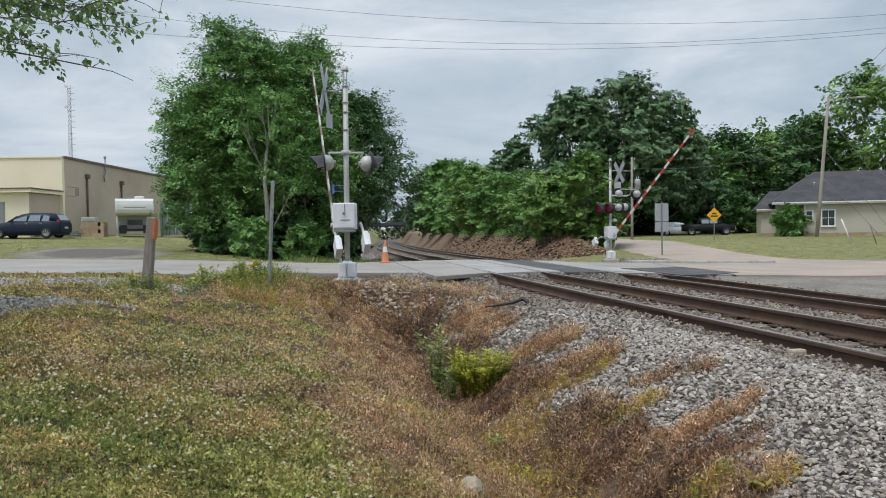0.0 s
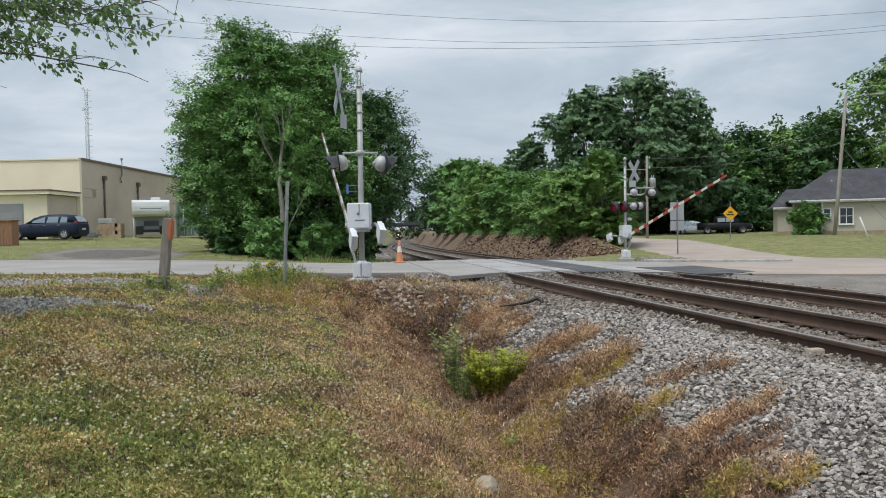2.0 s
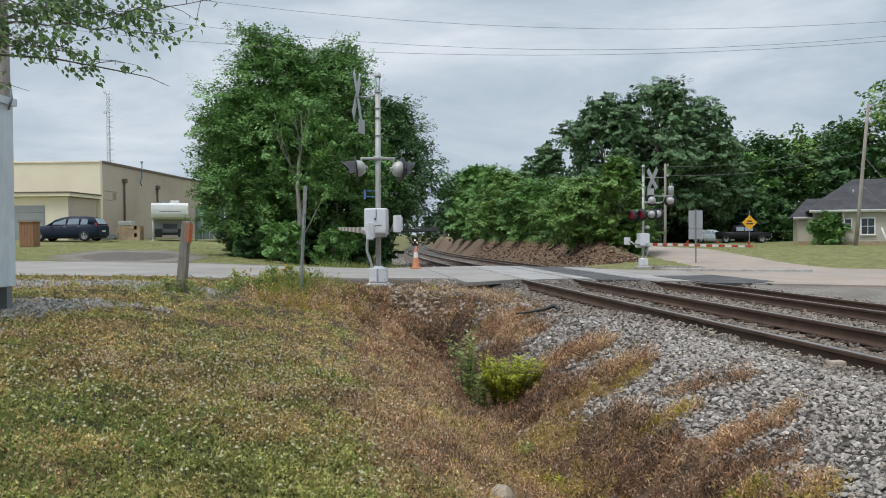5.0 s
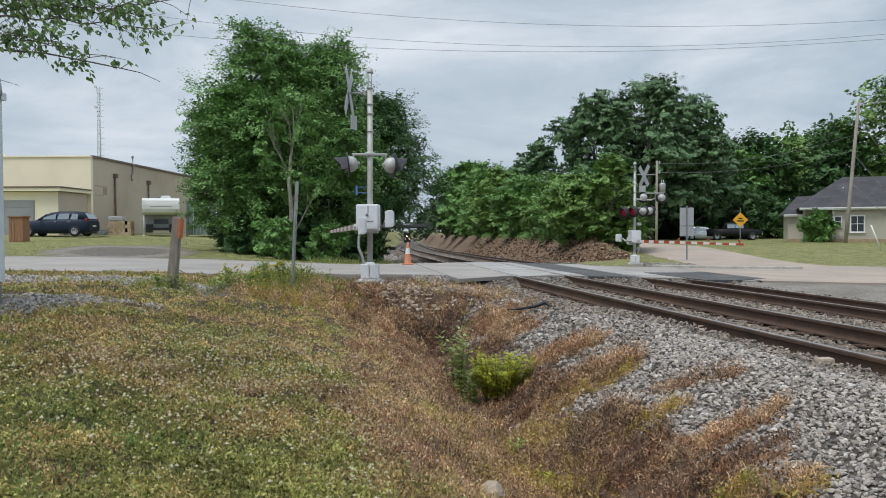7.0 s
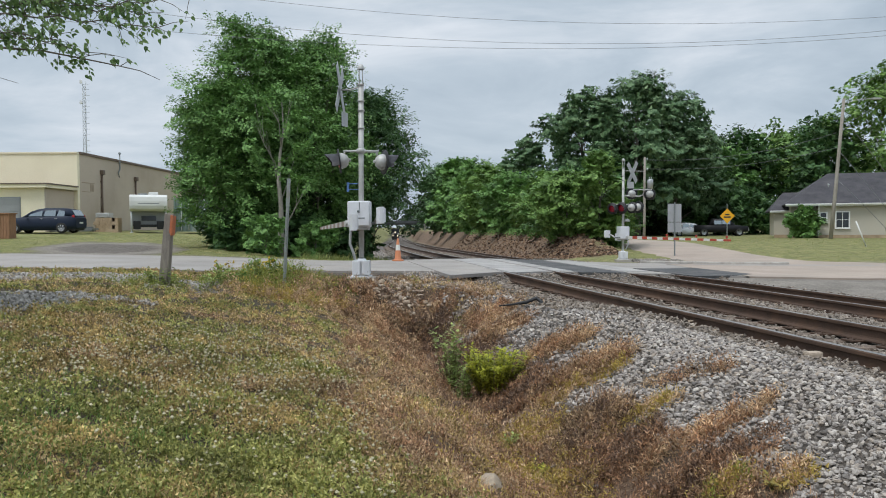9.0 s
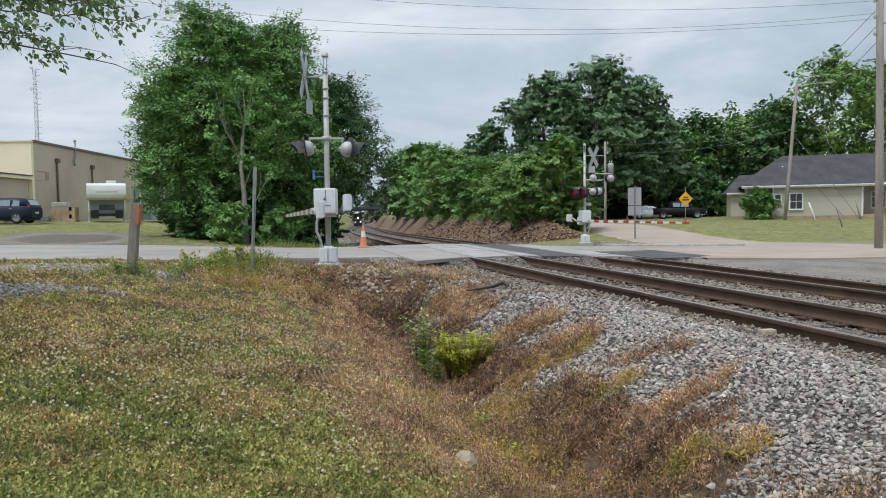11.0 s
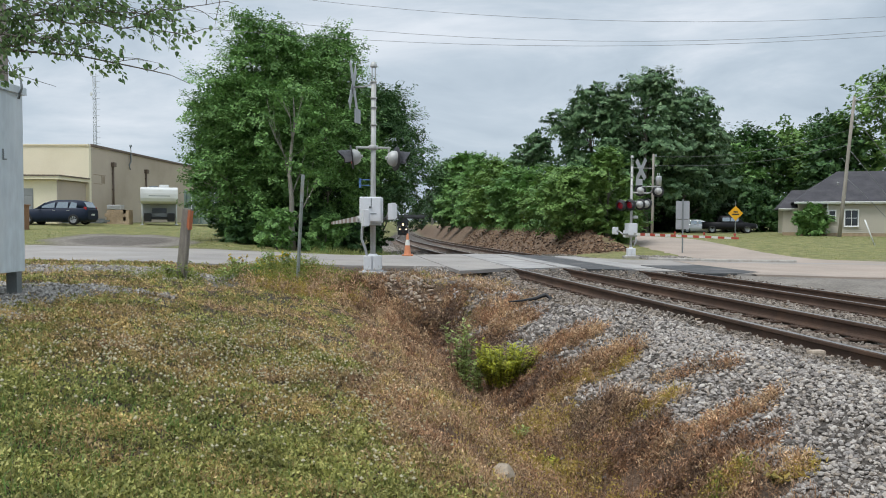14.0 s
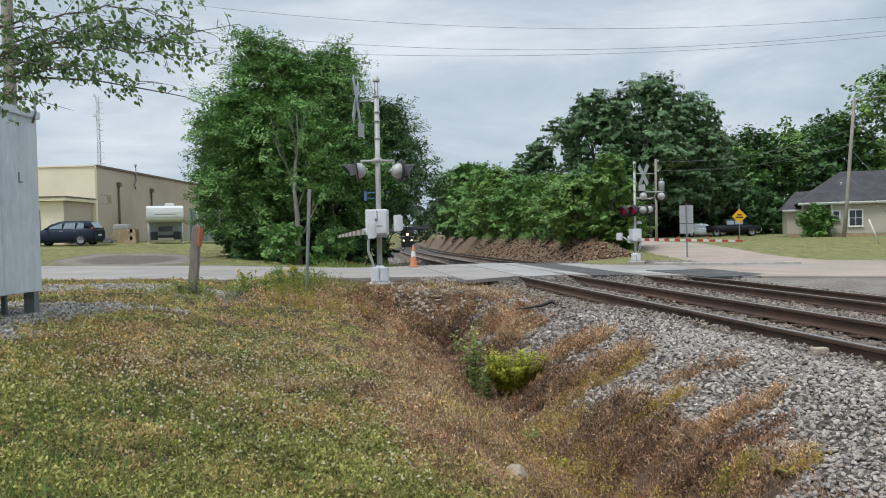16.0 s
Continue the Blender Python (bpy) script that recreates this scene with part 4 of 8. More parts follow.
def tree(name, at, height, spread, leaf, count, mat, seed, label, bark="bark", lobes=26, bottom=0.18, trunk=0.16, group="", category="tree", lean=(0, 0), dome=0.35):
    """A tapered trunk with limbs that fork, and a crown of many leaves in uneven lobes."""
    r = np.random.RandomState(seed)
    x0, y0 = at
    z0 = float(ground_height(x0, y0)) - 0.08
    tr = thing(name, (x0, y0, z0), label, category, group)
    bm = bm_new()
    stem = []
    for k in range(7):
        f = k / 6
        stem.append((lean[0] * f * height + 0.06 * height * 0.3 * r.normal() * f, lean[1] * f * height + 0.018 * height * r.normal() * f, f * height * 0.86))
    rad = [trunk * (1 - 0.86 * k / 6) + (0.3 * trunk if k == 0 else 0) for k in range(7)]
    hose(bm, stem, rad, 8)
    C, R = [], []
    lobes = int(lobes * 1.55)
    for k in range(lobes):
        f = bottom + (1 - bottom) * ((k + 0.5) / lobes) ** 0.85
        prof = math.sin(math.pi * min(1, (f - bottom * 0.6) / (1.02 - bottom * 0.6)) ** 0.8) ** 0.6
        a = k * 2.39996 + r.uniform(-0.4, 0.4)
        dist = spread * prof * r.uniform(0.3, 1.0) ** 0.6
        sx, sy, _ = [np.interp(f * 6, range(7), [p[j] for p in stem]) for j in range(3)]
        c = (sx + dist * math.cos(a), sy + dist * math.sin(a), f * height * r.uniform(0.93, 1.0))
        C.append(c)
        R.append(spread * r.uniform(0.2, 0.44) * (0.72 + 0.4 * prof))
        if k % 3 == 0:
            base = max(0.12, f - r.uniform(0.14, 0.3))
            p0 = [np.interp(base * 6, range(7), [p[j] for p in stem]) for j in range(3)]
            mid = [(p0[0] + c[0]) / 2 + r.normal() * 0.1, (p0[1] + c[1]) / 2 + r.normal() * 0.1, (p0[2] + c[2]) / 2 + 0.12 * dist]
            hose(bm, [p0, mid, c], [trunk * 0.34 * (1 - 0.6 * f), trunk * 0.22 * (1 - 0.5 * f), trunk * 0.07], 5)
            for _ in range(2):
                e = [c[j] + r.normal() * R[-1] * 0.6 for j in range(3)]
                hose(bm, [mid, [(mid[j] + e[j]) / 2 + r.normal() * 0.05 for j in range(3)], e], [trunk * 0.14 * (1 - 0.5 * f), trunk * 0.09 * (1 - 0.5 * f), 0.008], 4)
    C.append((stem[-1][0], stem[-1][1], height * 0.93))
    R.append(spread * 0.24)
    part("trunk", bm, M[bark], tr)
    far = y0 > 25
    V = crown_leaves(r, np.array(C), np.array(R), count, leaf, float(np.clip(spread * 0.34, 0.22, 1.5)) * (0.6 if dome > 1 else 1.0), dome, 60 if y0 < 60 else 30, far)
    ob = new("crown", fast_mesh("crown", V, np.arange(len(V)).reshape(-1, 3 if far else 4), M[mat]))
    ob.parent = tr
    return tr


def make_trees():
    g = "trees beside the road"
    lab = "leafy broad maple-like tree with pale trunk"
    tree("tree", (-9.0, 31.0), 6.7, 1.75, 0.05, 52000, "leaf_maple", 1, lab, "bark_pale", 30, 0.1, 0.13, g)
    tree("tree", (-8.3, 31.5), 9.2, 2.1, 0.05, 64000, "leaf_maple", 2, lab, "bark_pale", 34, 0.12, 0.15, g)
    tree("tree", (-6.8, 32.4), 9.1, 2.3, 0.05, 56000, "leaf_maple", 8, lab, "bark_pale", 34, 0.2, 0.15, g)
    tree("tree", (-5.5, 32.4), 9.7, 2.2, 0.05, 64000, "leaf_maple", 3, lab, "bark_pale", 34, 0.12, 0.16, g)
    tree("tree", (-3.6, 36.0), 8.0, 2.1, 0.056, 52000, "leaf_deep", 4, "dense green tree beside the track", "bark", 32, 0.32, 0.15, g)
    # a backing tree whose darker leaf colour stands for the shade behind the maples
    tree("tree", (-7.6, 34.5), 6.0, 3.0, 0.11, 12000, "leaf_dark", 5, "dark green tree behind the maples, shade put into its leaf colour", "bark", 24, 0.03, 0.12, g)
    tree("tree", (-6.3, 29.2), 7.0, 1.35, 0.05, 6000, "leaf_maple", 9, "slender pale-barked tree with thin foliage", "bark_pale", 14, 0.4, 0.13, g)
    tree("shrub", (-6.6, 27.9), 1.6, 0.75, 0.05, 5000, "leaf_maple", 6, "low green shrub at the edge of the trees", "bark", 14, 0.1, 0.04, category="shrub")
    tree("shrub", (-5.0, 29.2), 1.5, 0.8, 0.05, 5000, "leaf_maple", 7, "low green shrub at the edge of the trees", "bark", 14, 0.1, 0.04, category="shrub")
    # added low growth closes the trees' base; its darker leaves paint the shade there
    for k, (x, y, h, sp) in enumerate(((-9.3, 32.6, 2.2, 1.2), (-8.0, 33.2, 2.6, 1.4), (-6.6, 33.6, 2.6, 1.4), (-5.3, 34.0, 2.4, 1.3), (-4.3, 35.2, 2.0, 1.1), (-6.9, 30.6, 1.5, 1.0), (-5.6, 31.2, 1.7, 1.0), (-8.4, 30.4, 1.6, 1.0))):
        tree("shrub", (x, y), h, sp, 0.075, 6000, "leaf_deep", 160 + k, "dark undergrowth added beneath the roadside trees, shade put into its leaf colour", "bark", 14, 0.0, 0.04, "undergrowth beneath the trees", category="shrub")
    g = "trees along the railway bank"
    for k, (x, y, h, s, m, c) in enumerate([(8.9, 44.0, 5.4, 1.25, "leaf_bright", 14000), (7.5, 46.8, 4.0, 2.0, "leaf_bright", 16000), (10.0, 46.5, 3.4, 1.7, "leaf_bright", 8000), (7.4, 53.0, 3.7, 1.8, "leaf_maple", 10000), (8.2, 60, 4.8, 2.4, "leaf_bright", 11000), (6.4, 69, 5.4, 2.6, "leaf_maple", 11000),
                                            (4.9, 81, 7.0, 3.0, "leaf_bright", 11000), (3.6, 97, 8.9, 3.2, "leaf_maple", 10000), (1.9, 118, 11.0, 3.8, "leaf_maple", 9000), (6.5, 105, 9.6, 4.2, "leaf_maple", 8000),
                                            (0.2, 140, 12.5, 4.4, "leaf_deep", 8000), (-1.6, 172, 14.0, 5, "leaf_dark", 6000), (5.0, 165, 15, 6, "leaf_dark", 5000)]):
        tree("tree", (x, y), h, s, 0.085 if y < 60 else 0.15 if y < 110 else 0.27, int(c * 1.35), m, 20 + k, "bushy green tree on the earth bank beside the tracks", "bark", 20, 0.02, 0.1, g)
    g = "trees far along the line"
    for k, (x, y, h, s) in enumerate([(-14.5, 120, 8, 3.2), (-19, 165, 12, 5), (-24, 235, 12, 6), (-30, 300, 14, 7), (-13, 330, 12, 6), (-28, 470, 15, 9), (-40, 480, 15, 9), (-5, 300, 14, 7), (-15.5, 470, 14, 8), (-52, 470, 15, 9), (8, 220, 16, 8)]):
        tree("tree", (x, y), h, s, 0.4, 3000, "leaf_dark", 40 + k, "distant dark green tree beside the line", "bark", 18, 0.04, 0.2, g)
    g = "large oaks behind the crossing"
    for k, (x, y, h, s, c) in enumerate([(15.4, 85, 15.9, 4.9, 22000), (21.2, 84, 17.7, 5.9, 26000), (26.6, 87, 15.8, 5.1, 20000), (9.9, 92, 12.0, 3.2, 9000)]):
        tree("oak_tree", (x, y), h, s, 0.19, c, "leaf_oak", 60 + k, "large dark oak with a broad rounded crown", "bark", 24, 0.2, 0.4, g, dome=1.5)
    g = "woods behind the street"
    for k, (x, y, h, s) in enumerate([(16.5, 78, 8.0, 3.3), (24.5, 96, 11.4, 4.8), (29.8, 97, 11.8, 5.0), (35.0, 100, 12.3, 5.2), (40.0, 103, 13.4, 5.6), (21.0, 90, 10.0, 4.2), (45.5, 105, 14.2, 5.8), (50.5, 105, 15.4, 5.8), (46.5, 92, 13.2, 5), (51.5, 90, 19.0, 5.8), (58.5, 92, 18.5, 6),
                                      (64, 90, 15, 5.5), (71, 92, 15, 6), (38.5, 107, 11.8, 5), (32.5, 105, 11.6, 5.5), (12.5, 78, 7, 3.0), (27, 103, 10, 5)]):
        tree("tree", (x, y), h, s, 0.23, 11000, "leaf_bright" if k in (9, 6) else "leaf_maple" if k in (3, 12, 10) else "leaf_deep", 80 + k, "dense leafy tree in the woods behind the street", "bark", 24, 0.02, 0.2, g)
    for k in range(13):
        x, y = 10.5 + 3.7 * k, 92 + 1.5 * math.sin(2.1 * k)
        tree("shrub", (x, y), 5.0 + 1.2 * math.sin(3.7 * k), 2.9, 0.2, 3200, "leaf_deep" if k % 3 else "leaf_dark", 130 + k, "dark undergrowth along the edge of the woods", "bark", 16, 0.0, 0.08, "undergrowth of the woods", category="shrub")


make_ground()
make_roads()
make_crossing()
make_tracks()
make_ballast()
make_trees()


# ---- the crossing signals ----
def axis_turn(direction):
    """A turn whose z axis lies along the direction."""
    return Vector(direction).to_track_quat("Z", "Y").to_matrix()


def flash_unit(parent, at, facing, lens="red_lens"):
    """One flashing light: a round black backplate, lamp housing behind, hood and lens in front."""
    q = axis_turn(facing)
    bm = bm_new()
    lathe(bm, [(0.0, -0.012), (0.255, -0.012), (0.262, 0.0), (0.255, 0.012), (0.0, 0.012)], at, q, 28)
    unit = part("backplate", bm, M["black"], parent, "round black backplate of a flashing light")
    bm = bm_new()
    lathe(bm, [(0.165, -0.012), (0.17, -0.05), (0.15, -0.12), (0.1, -0.18), (0.04, -0.2), (0.0, -0.2)], at, q, 20)
    rod(bm, Vector(at) + q @ Vector((0, 0, -0.19)), Vector(at) + q @ Vector((0, 0, -0.24)), 0.035)
    part("lamp_housing", bm, M["alu"], unit, "silver domed lamp housing")
    bm = bm_new()
    n = 16
    rows = []
    for d, r in ((0.012, 0.165), (0.3, 0.175)):
        row = []
        for k in range(n + 1):
            a = math.radians(-35 + 250 * k / n)
            row.append(bm.verts.new(Vector(at) + q @ Vector((r * math.cos(a), r * math.sin(a), d * (0.55 + 0.45 * max(0, math.sin(a)))))))
        rows.append(row)
    for k in range(n):
        bm.faces.new((rows[0][k], rows[0][k + 1], rows[1][k + 1], rows[1][k])).smooth = True
    bmesh.ops.solidify(bm, geom=list(bm.faces), thickness=0.004)
    part("hood", bm, M["hood_grey"], unit, "dull grey hood over the lens")
    bm = bm_new()
    lathe(bm, [(0.152, 0.014), (0.12, 0.03), (0.06, 0.042), (0.0, 0.045)], at, q, 20)
    part("lens", bm, M[lens], unit, "red signal lens")
    return unit


def crossbuck(parent, at, normal, size=1.22, mat="sign_back"):
    """Two crossed boards on a bracket."""
    q = axis_turn(normal)
    up = q.inverted() @ Vector((0, 0, 1))
    base = math.atan2(up.y, up.x)
    for k, s in enumerate((1, -1)):
        bm = bm_new()
        a = base + s * math.radians(40)
        turn = q @ Matrix.Rotation(a, 3, "Z")
        box(bm, Vector(at) + q @ Vector((0, 0, 0.012 * s)), (size, 0.23, 0.006), turn, 0.002)
        part("crossbuck_board", bm, M[mat], parent, "aluminium crossbuck board")


def gate_arm(parent, length, stripe, weights_side=1, odd="red", even="white_refl"):
    """The arm lies along +x of its own space; behind the pivot sit the counterweights."""
    arm = new("gate_arm")
    arm.parent = parent
    tagged(arm, "striped red and white crossing gate arm")
    n = int(round(length / stripe))
    for k in range(n):
        x0, x1 = 0.25 + (length - 0.25) * k / n, 0.25 + (length - 0.25) * (k + 1) / n
        h = 0.125 - 0.055 * k / n
        bm = bm_new()
        box(bm, ((x0 + x1) / 2, 0, 0), (x1 - x0 - 0.002, 0.035, h), None, 0.006)
        part("stripe", bm, M[odd] if k % 2 else M[even], arm, "dark band" if k % 2 else "white band")
    for x in (length * 0.45, length * 0.72, length * 0.97) if odd == "red" else ():
        bm = bm_new()
        rod(bm, (x, 0, 0.05), (x, 0, 0.1), 0.016, n=8)
        box(bm, (x, 0, 0.13), (0.07, 0.06, 0.08), None, 0.012)
        part("arm_lamp", bm, M["red"], arm, "small red lamp on the arm")
    bm = bm_new()
    box(bm, (0.05, 0, 0), (0.5, 0.06, 0.14), None, 0.012)
    rod(bm, (0, -0.07, 0), (0, 0.07, 0), 0.05, n=14)
    part("arm_socket", bm, M["alu"], arm)
    for off, up in ((0.0, 0.0), (0.56 * weights_side, 0.14)):
        bm = bm_new()
        hose(bm, [(0.05, off, 0), (-0.2, off, 0.02 + 0.6 * up), (-0.42, off, up)], [0.035, 0.03, 0.03], 6)
        part("counterweight_arm", bm, M["alu"], arm)
        bm = bm_new()
        box(bm, (-0.58, off, up), (0.36, 0.1, 0.34), None, 0.012)
        box(bm, (-0.58, off + 0.065 * weights_side, up), (0.3, 0.04, 0.28), None, 0.008)
        part("counterweight", bm, M["white_metal"], arm, "grey counterweight plates")
    bm = bm_new()
    rod(bm, (0, 0, 0), (0, 0.56 * weights_side, 0), 0.03, n=10)
    part("pivot_shaft", bm, M["galv_dark"], arm)
    return arm


def mast_set(name, at, height, label, group="crossing signals"):
    """Foundation, base, mast and cap, shared by both signals."""
    sg = thing(name, at, label, "crossing signal", group)
    bm = bm_new()
    box(bm, (0, 0, -0.03), (0.62, 0.6, 0.16), None, 0.02)
    part("foundation", bm, M["concrete"], sg, "weathered concrete foundation")
    bm = bm_new()
    box(bm, (0, 0, 0.065), (0.42, 0.4, 0.03), None, 0.006)
    for sx in (-0.15, 0.15):
        for sy in (-0.14, 0.14):
            rod(bm, (sx, sy, 0.05), (sx, sy, 0.13), 0.016, n=6)
    part("base_flange", bm, M["white_metal"], sg)
    bm = bm_new()
    box(bm, (-0.095, -0.03, 0.25), (0.17, 0.3, 0.3), None, 0.02)
    box(bm, (0.105, -0.03, 0.25), (0.17, 0.3, 0.3), None, 0.02)
    box(bm, (0, 0, 0.24), (0.12, 0.24, 0.34), None, 0.015)
    lathe(bm, [(0.12, 0.38), (0.1, 0.42), (0.075, 0.44)], (0, 0, 0), None, 16)
    part("junction_base", bm, M["white_metal"], sg, "white painted junction base")
    bm = bm_new()
    rod(bm, (0, 0, 0.1), (0.02, 0, height - 0.42), 0.058, 0.055, n=18)
    for z in (height - 0.44, height - 0.78, height - 0.98, height - 1.35):
        lathe(bm, [(0.058, -0.02), (0.072, -0.016), (0.072, 0.016), (0.056, 0.02)], (0.02, 0, z), None, 16)
    part("mast", bm, M["alu"], sg, "round grey aluminium mast")
    bm = bm_new()
    for k in range(4):
        a = math.pi / 4 + k * math.pi / 2
        rod(bm, (0.02 + 0.045 * math.cos(a), 0.045 * math.sin(a), height - 0.44), (0.02 + 0.05 * math.cos(a), 0.05 * math.sin(a), height - 0.12), 0.008, n=6)
    lathe(bm, [(0.075, height - 0.12), (0.075, height - 0.08), (0.05, height - 0.03), (0.0, height)], (0.02, 0, 0), None, 14)
    part("mast_cap", bm, M["alu"], sg)
    return sg


def mechanism(sg, at, turn=0.0):
    q = Matrix.Rotation(radians(turn), 3, "Z")
    bm = bm_new()
    box(bm, at, (0.47, 0.4, 0.55), q, 0.03)
    body = part("gate_mechanism", bm, M["white_metal"], sg, "white painted gate mechanism box")
    bm = bm_new()
    box(bm, Vector(at) + q @ Vector((0, -0.215, 0.01)), (0.43, 0.035, 0.5), q, 0.014)
    part("cover", bm, M["white_metal"], body)
    bm = bm_new()
    lathe(bm, [(0.0, 0.03), (0.022, 0.03), (0.03, 0.015), (0.03, 0.0)], Vector(at) + q @ Vector((0.0, -0.232, 0.06)), axis_turn(q @ Vector((0, -1, 0))), 14)
    box(bm, Vector(at) + q @ Vector((0.02, -0.236, 0.17)), (0.018, 0.012, 0.16), q, 0.004)
    part("latch", bm, M["galv_dark"], body)
    bm = bm_new()
    box(bm, Vector(at) + q @ Vector((0.03, -0.235, -0.08)), (0.2, 0.006, 0.022), q)
    part("lettering_bar", bm, M["galv_dark"], body)
    bm = bm_new()
    box(bm, Vector(at) + q @ Vector((0, 0, -0.3)), (0.4, 0.34, 0.05), q, 0.012)
    rod(bm, Vector(at) + Vector((0, 0, -0.34)), Vector(at) + Vector((0, 0, -0.2)), 0.085, n=14)
    part("bracket", bm, M["alu"], body)
    return body


def near_signal():
    at = (-1.83, 16.1, -0.02)
    sg = mast_set("crossing_signal", at, 4.54, "grey railway crossing signal with white gate box on gravel verge")
    mechanism(sg, (-0.01, -0.18, 1.37))
    bm = bm_new()
    hose(bm, [(-0.17, -0.2, 1.12), (-0.21, -0.18, 0.95), (-0.22, -0.16, 0.75), (-0.15, -0.12, 0.55), (-0.12, -0.1, 0.4)], 0.028, 8)
    part("conduit", bm, M["grey_plastic"], sg, "grey flexible conduit")
    bm = bm_new()
    rod(bm, (-0.36, 0, 2.71), (0.38, 0, 2.7), 0.026, n=10)
    lathe(bm, [(0.075, -0.05), (0.1, -0.04), (0.1, 0.04), (0.075, 0.05)], (0.01, 0, 2.71), None, 16)
    for sx in (-0.34, 0.34):
        rod(bm, (sx, 0, 2.71), (sx, 0, 2.6), 0.02, n=8)
    part("lamp_crossarm", bm, M["alu"], sg)
    flash_unit(sg, (-0.45, 0.0, 2.5), (-0.97, -0.18, -0.12))
    flash_unit(sg, (0.5, 0.0, 2.47), (0.9, 0.4, -0.05))
    crossbuck(sg, (-0.42, 0.02, 4.0), (-0.99, 0.06, 0))
    bm = bm_new()
    hose(bm, [(0.0, 0, 4.06), (-0.2, 0.0, 4.0), (-0.44, 0.01, 4.0)], 0.018, 6)
    part("sign_bracket", bm, M["alu"], sg)
    bm = bm_new()
    box(bm, (-0.33, 0.02, 3.38), (0.01, 0.26, 0.3), Matrix.Rotation(radians(-22), 3, "Z"), 0.003)
    part("number_plate_sign", bm, M["sign_back"], sg, "bare back of a small sign")
    bm = bm_new()
    for z in (1.9, 2.02):
        rod(bm, (0, 0, z), (-0.26, -0.02, z), 0.01, n=6)
    box(bm, (-0.27, -0.02, 1.95), (0.05, 0.012, 0.2), None, 0.004)
    part("blue_tag", bm, M["tag_blue"], sg, "small blue plate on two rods")
    arm = gate_arm(sg, 5.0, 0.36, weights_side=-1, odd="band_back", even="alu")
    tagged(arm, "crossing gate arm seen from behind, pale with dark bands")
    return sg, arm


def far_signal():
    at = (7.92, 34.0, -0.45)
    sg = mast_set("crossing_signal", at, 4.56, "grey railway crossing signal beyond the tracks with striped gate")
    mechanism(sg, (0.02, 0.12, 1.25), 100)
    bm = bm_new()
    hose(bm, [(0.2, -0.05, 1.0), (0.24, -0.05, 0.75), (0.12, -0.05, 0.5)], 0.025, 6)
    part("conduit", bm, M["grey_plastic"], sg, "grey flexible conduit")
    # the near pair of lights and the pair turned to the street
    bm = bm_new()
    rod(bm, (-0.42, -0.03, 2.5), (0.62, 0.03, 2.5), 0.026, n=8)
    part("lamp_crossarm", bm, M["alu"], sg)
    flash_unit(sg, (-0.48, -0.1, 2.32), (-0.62, -0.78, -0.04))
    flash_unit(sg, (-0.08, -0.16, 2.34), (-0.62, -0.78, -0.04))
    flash_unit(sg, (0.42, 0.06, 2.36), (0.72, 0.69, -0.04))
    flash_unit(sg, (0.72, 0.12, 2.38), (0.72, 0.69, -0.04))
    bm = bm_new()
    hose(bm, [(0.0, 0, 2.9), (0.72, 0.0, 2.86), (0.9, 0.0, 2.92), (0.92, 0.0, 3.2)], 0.035, 8)
    rod(bm, (0.45, 0, 3.16), (1.3, 0, 3.16), 0.026, n=8)
    part("side_bracket", bm, M["alu"], sg)
    flash_unit(sg, (0.42, 0.1, 2.98), (0.12, 0.99, -0.04))
    flash_unit(sg, (1.22, 0.1, 2.96), (0.12, 0.99, -0.04))
    crossbuck(sg, (0.42, 0.0, 3.92), (-0.95, -0.3, 0), 1.15)
    bm = bm_new()
    rod(bm, (0, 0, 4.0), (0.95, 0.02, 3.98), 0.018, n=6)
    part("sign_bracket", bm, M["alu"], sg)
    bm = bm_new()
    box(bm, (0.34, -0.02, 3.36), (0.3, 0.01, 0.28), Matrix.Rotation(radians(-30), 3, "Z"), 0.003)
    part("small_sign", bm, M["sign_back"], sg)
    bm = bm_new()
    lathe(bm, [(0.0, 0.12), (0.1, 0.1), (0.13, 0.0), (0.12, -0.02), (0.0, -0.02)], (0.18, -0.02, 1.75), None, 14)
    rod(bm, (0, 0, 1.75), (0.18, -0.02, 1.75), 0.015, n=6)
    part("bell", bm, M["alu"], sg, "warning bell")
    arm = gate_arm(sg, 7.15, 0.4, weights_side=-1)
    return sg, arm


M["hood_grey"] = material("dull_grey_hood", (0.13, 0.13, 0.14), 0.5, 0.2, vary=0.15, scale=5, fine=50, bump=0.05)
M["band_back"] = material("faded_band_back", (0.23, 0.16, 0.13), 0.6, vary=0.2, scale=8, fine=50, bump=0.05)
M["tag_blue"] = material("blue_plate", (0.1, 0.2, 0.42), 0.5, vary=0.1, bump=0.02)
near_sig, near_arm = near_signal()
far_sig, far_arm = far_signal()


# ---- cabinet, posts, cone and signs ----
def gz(x, y):
    return float(ground_height(x, y))


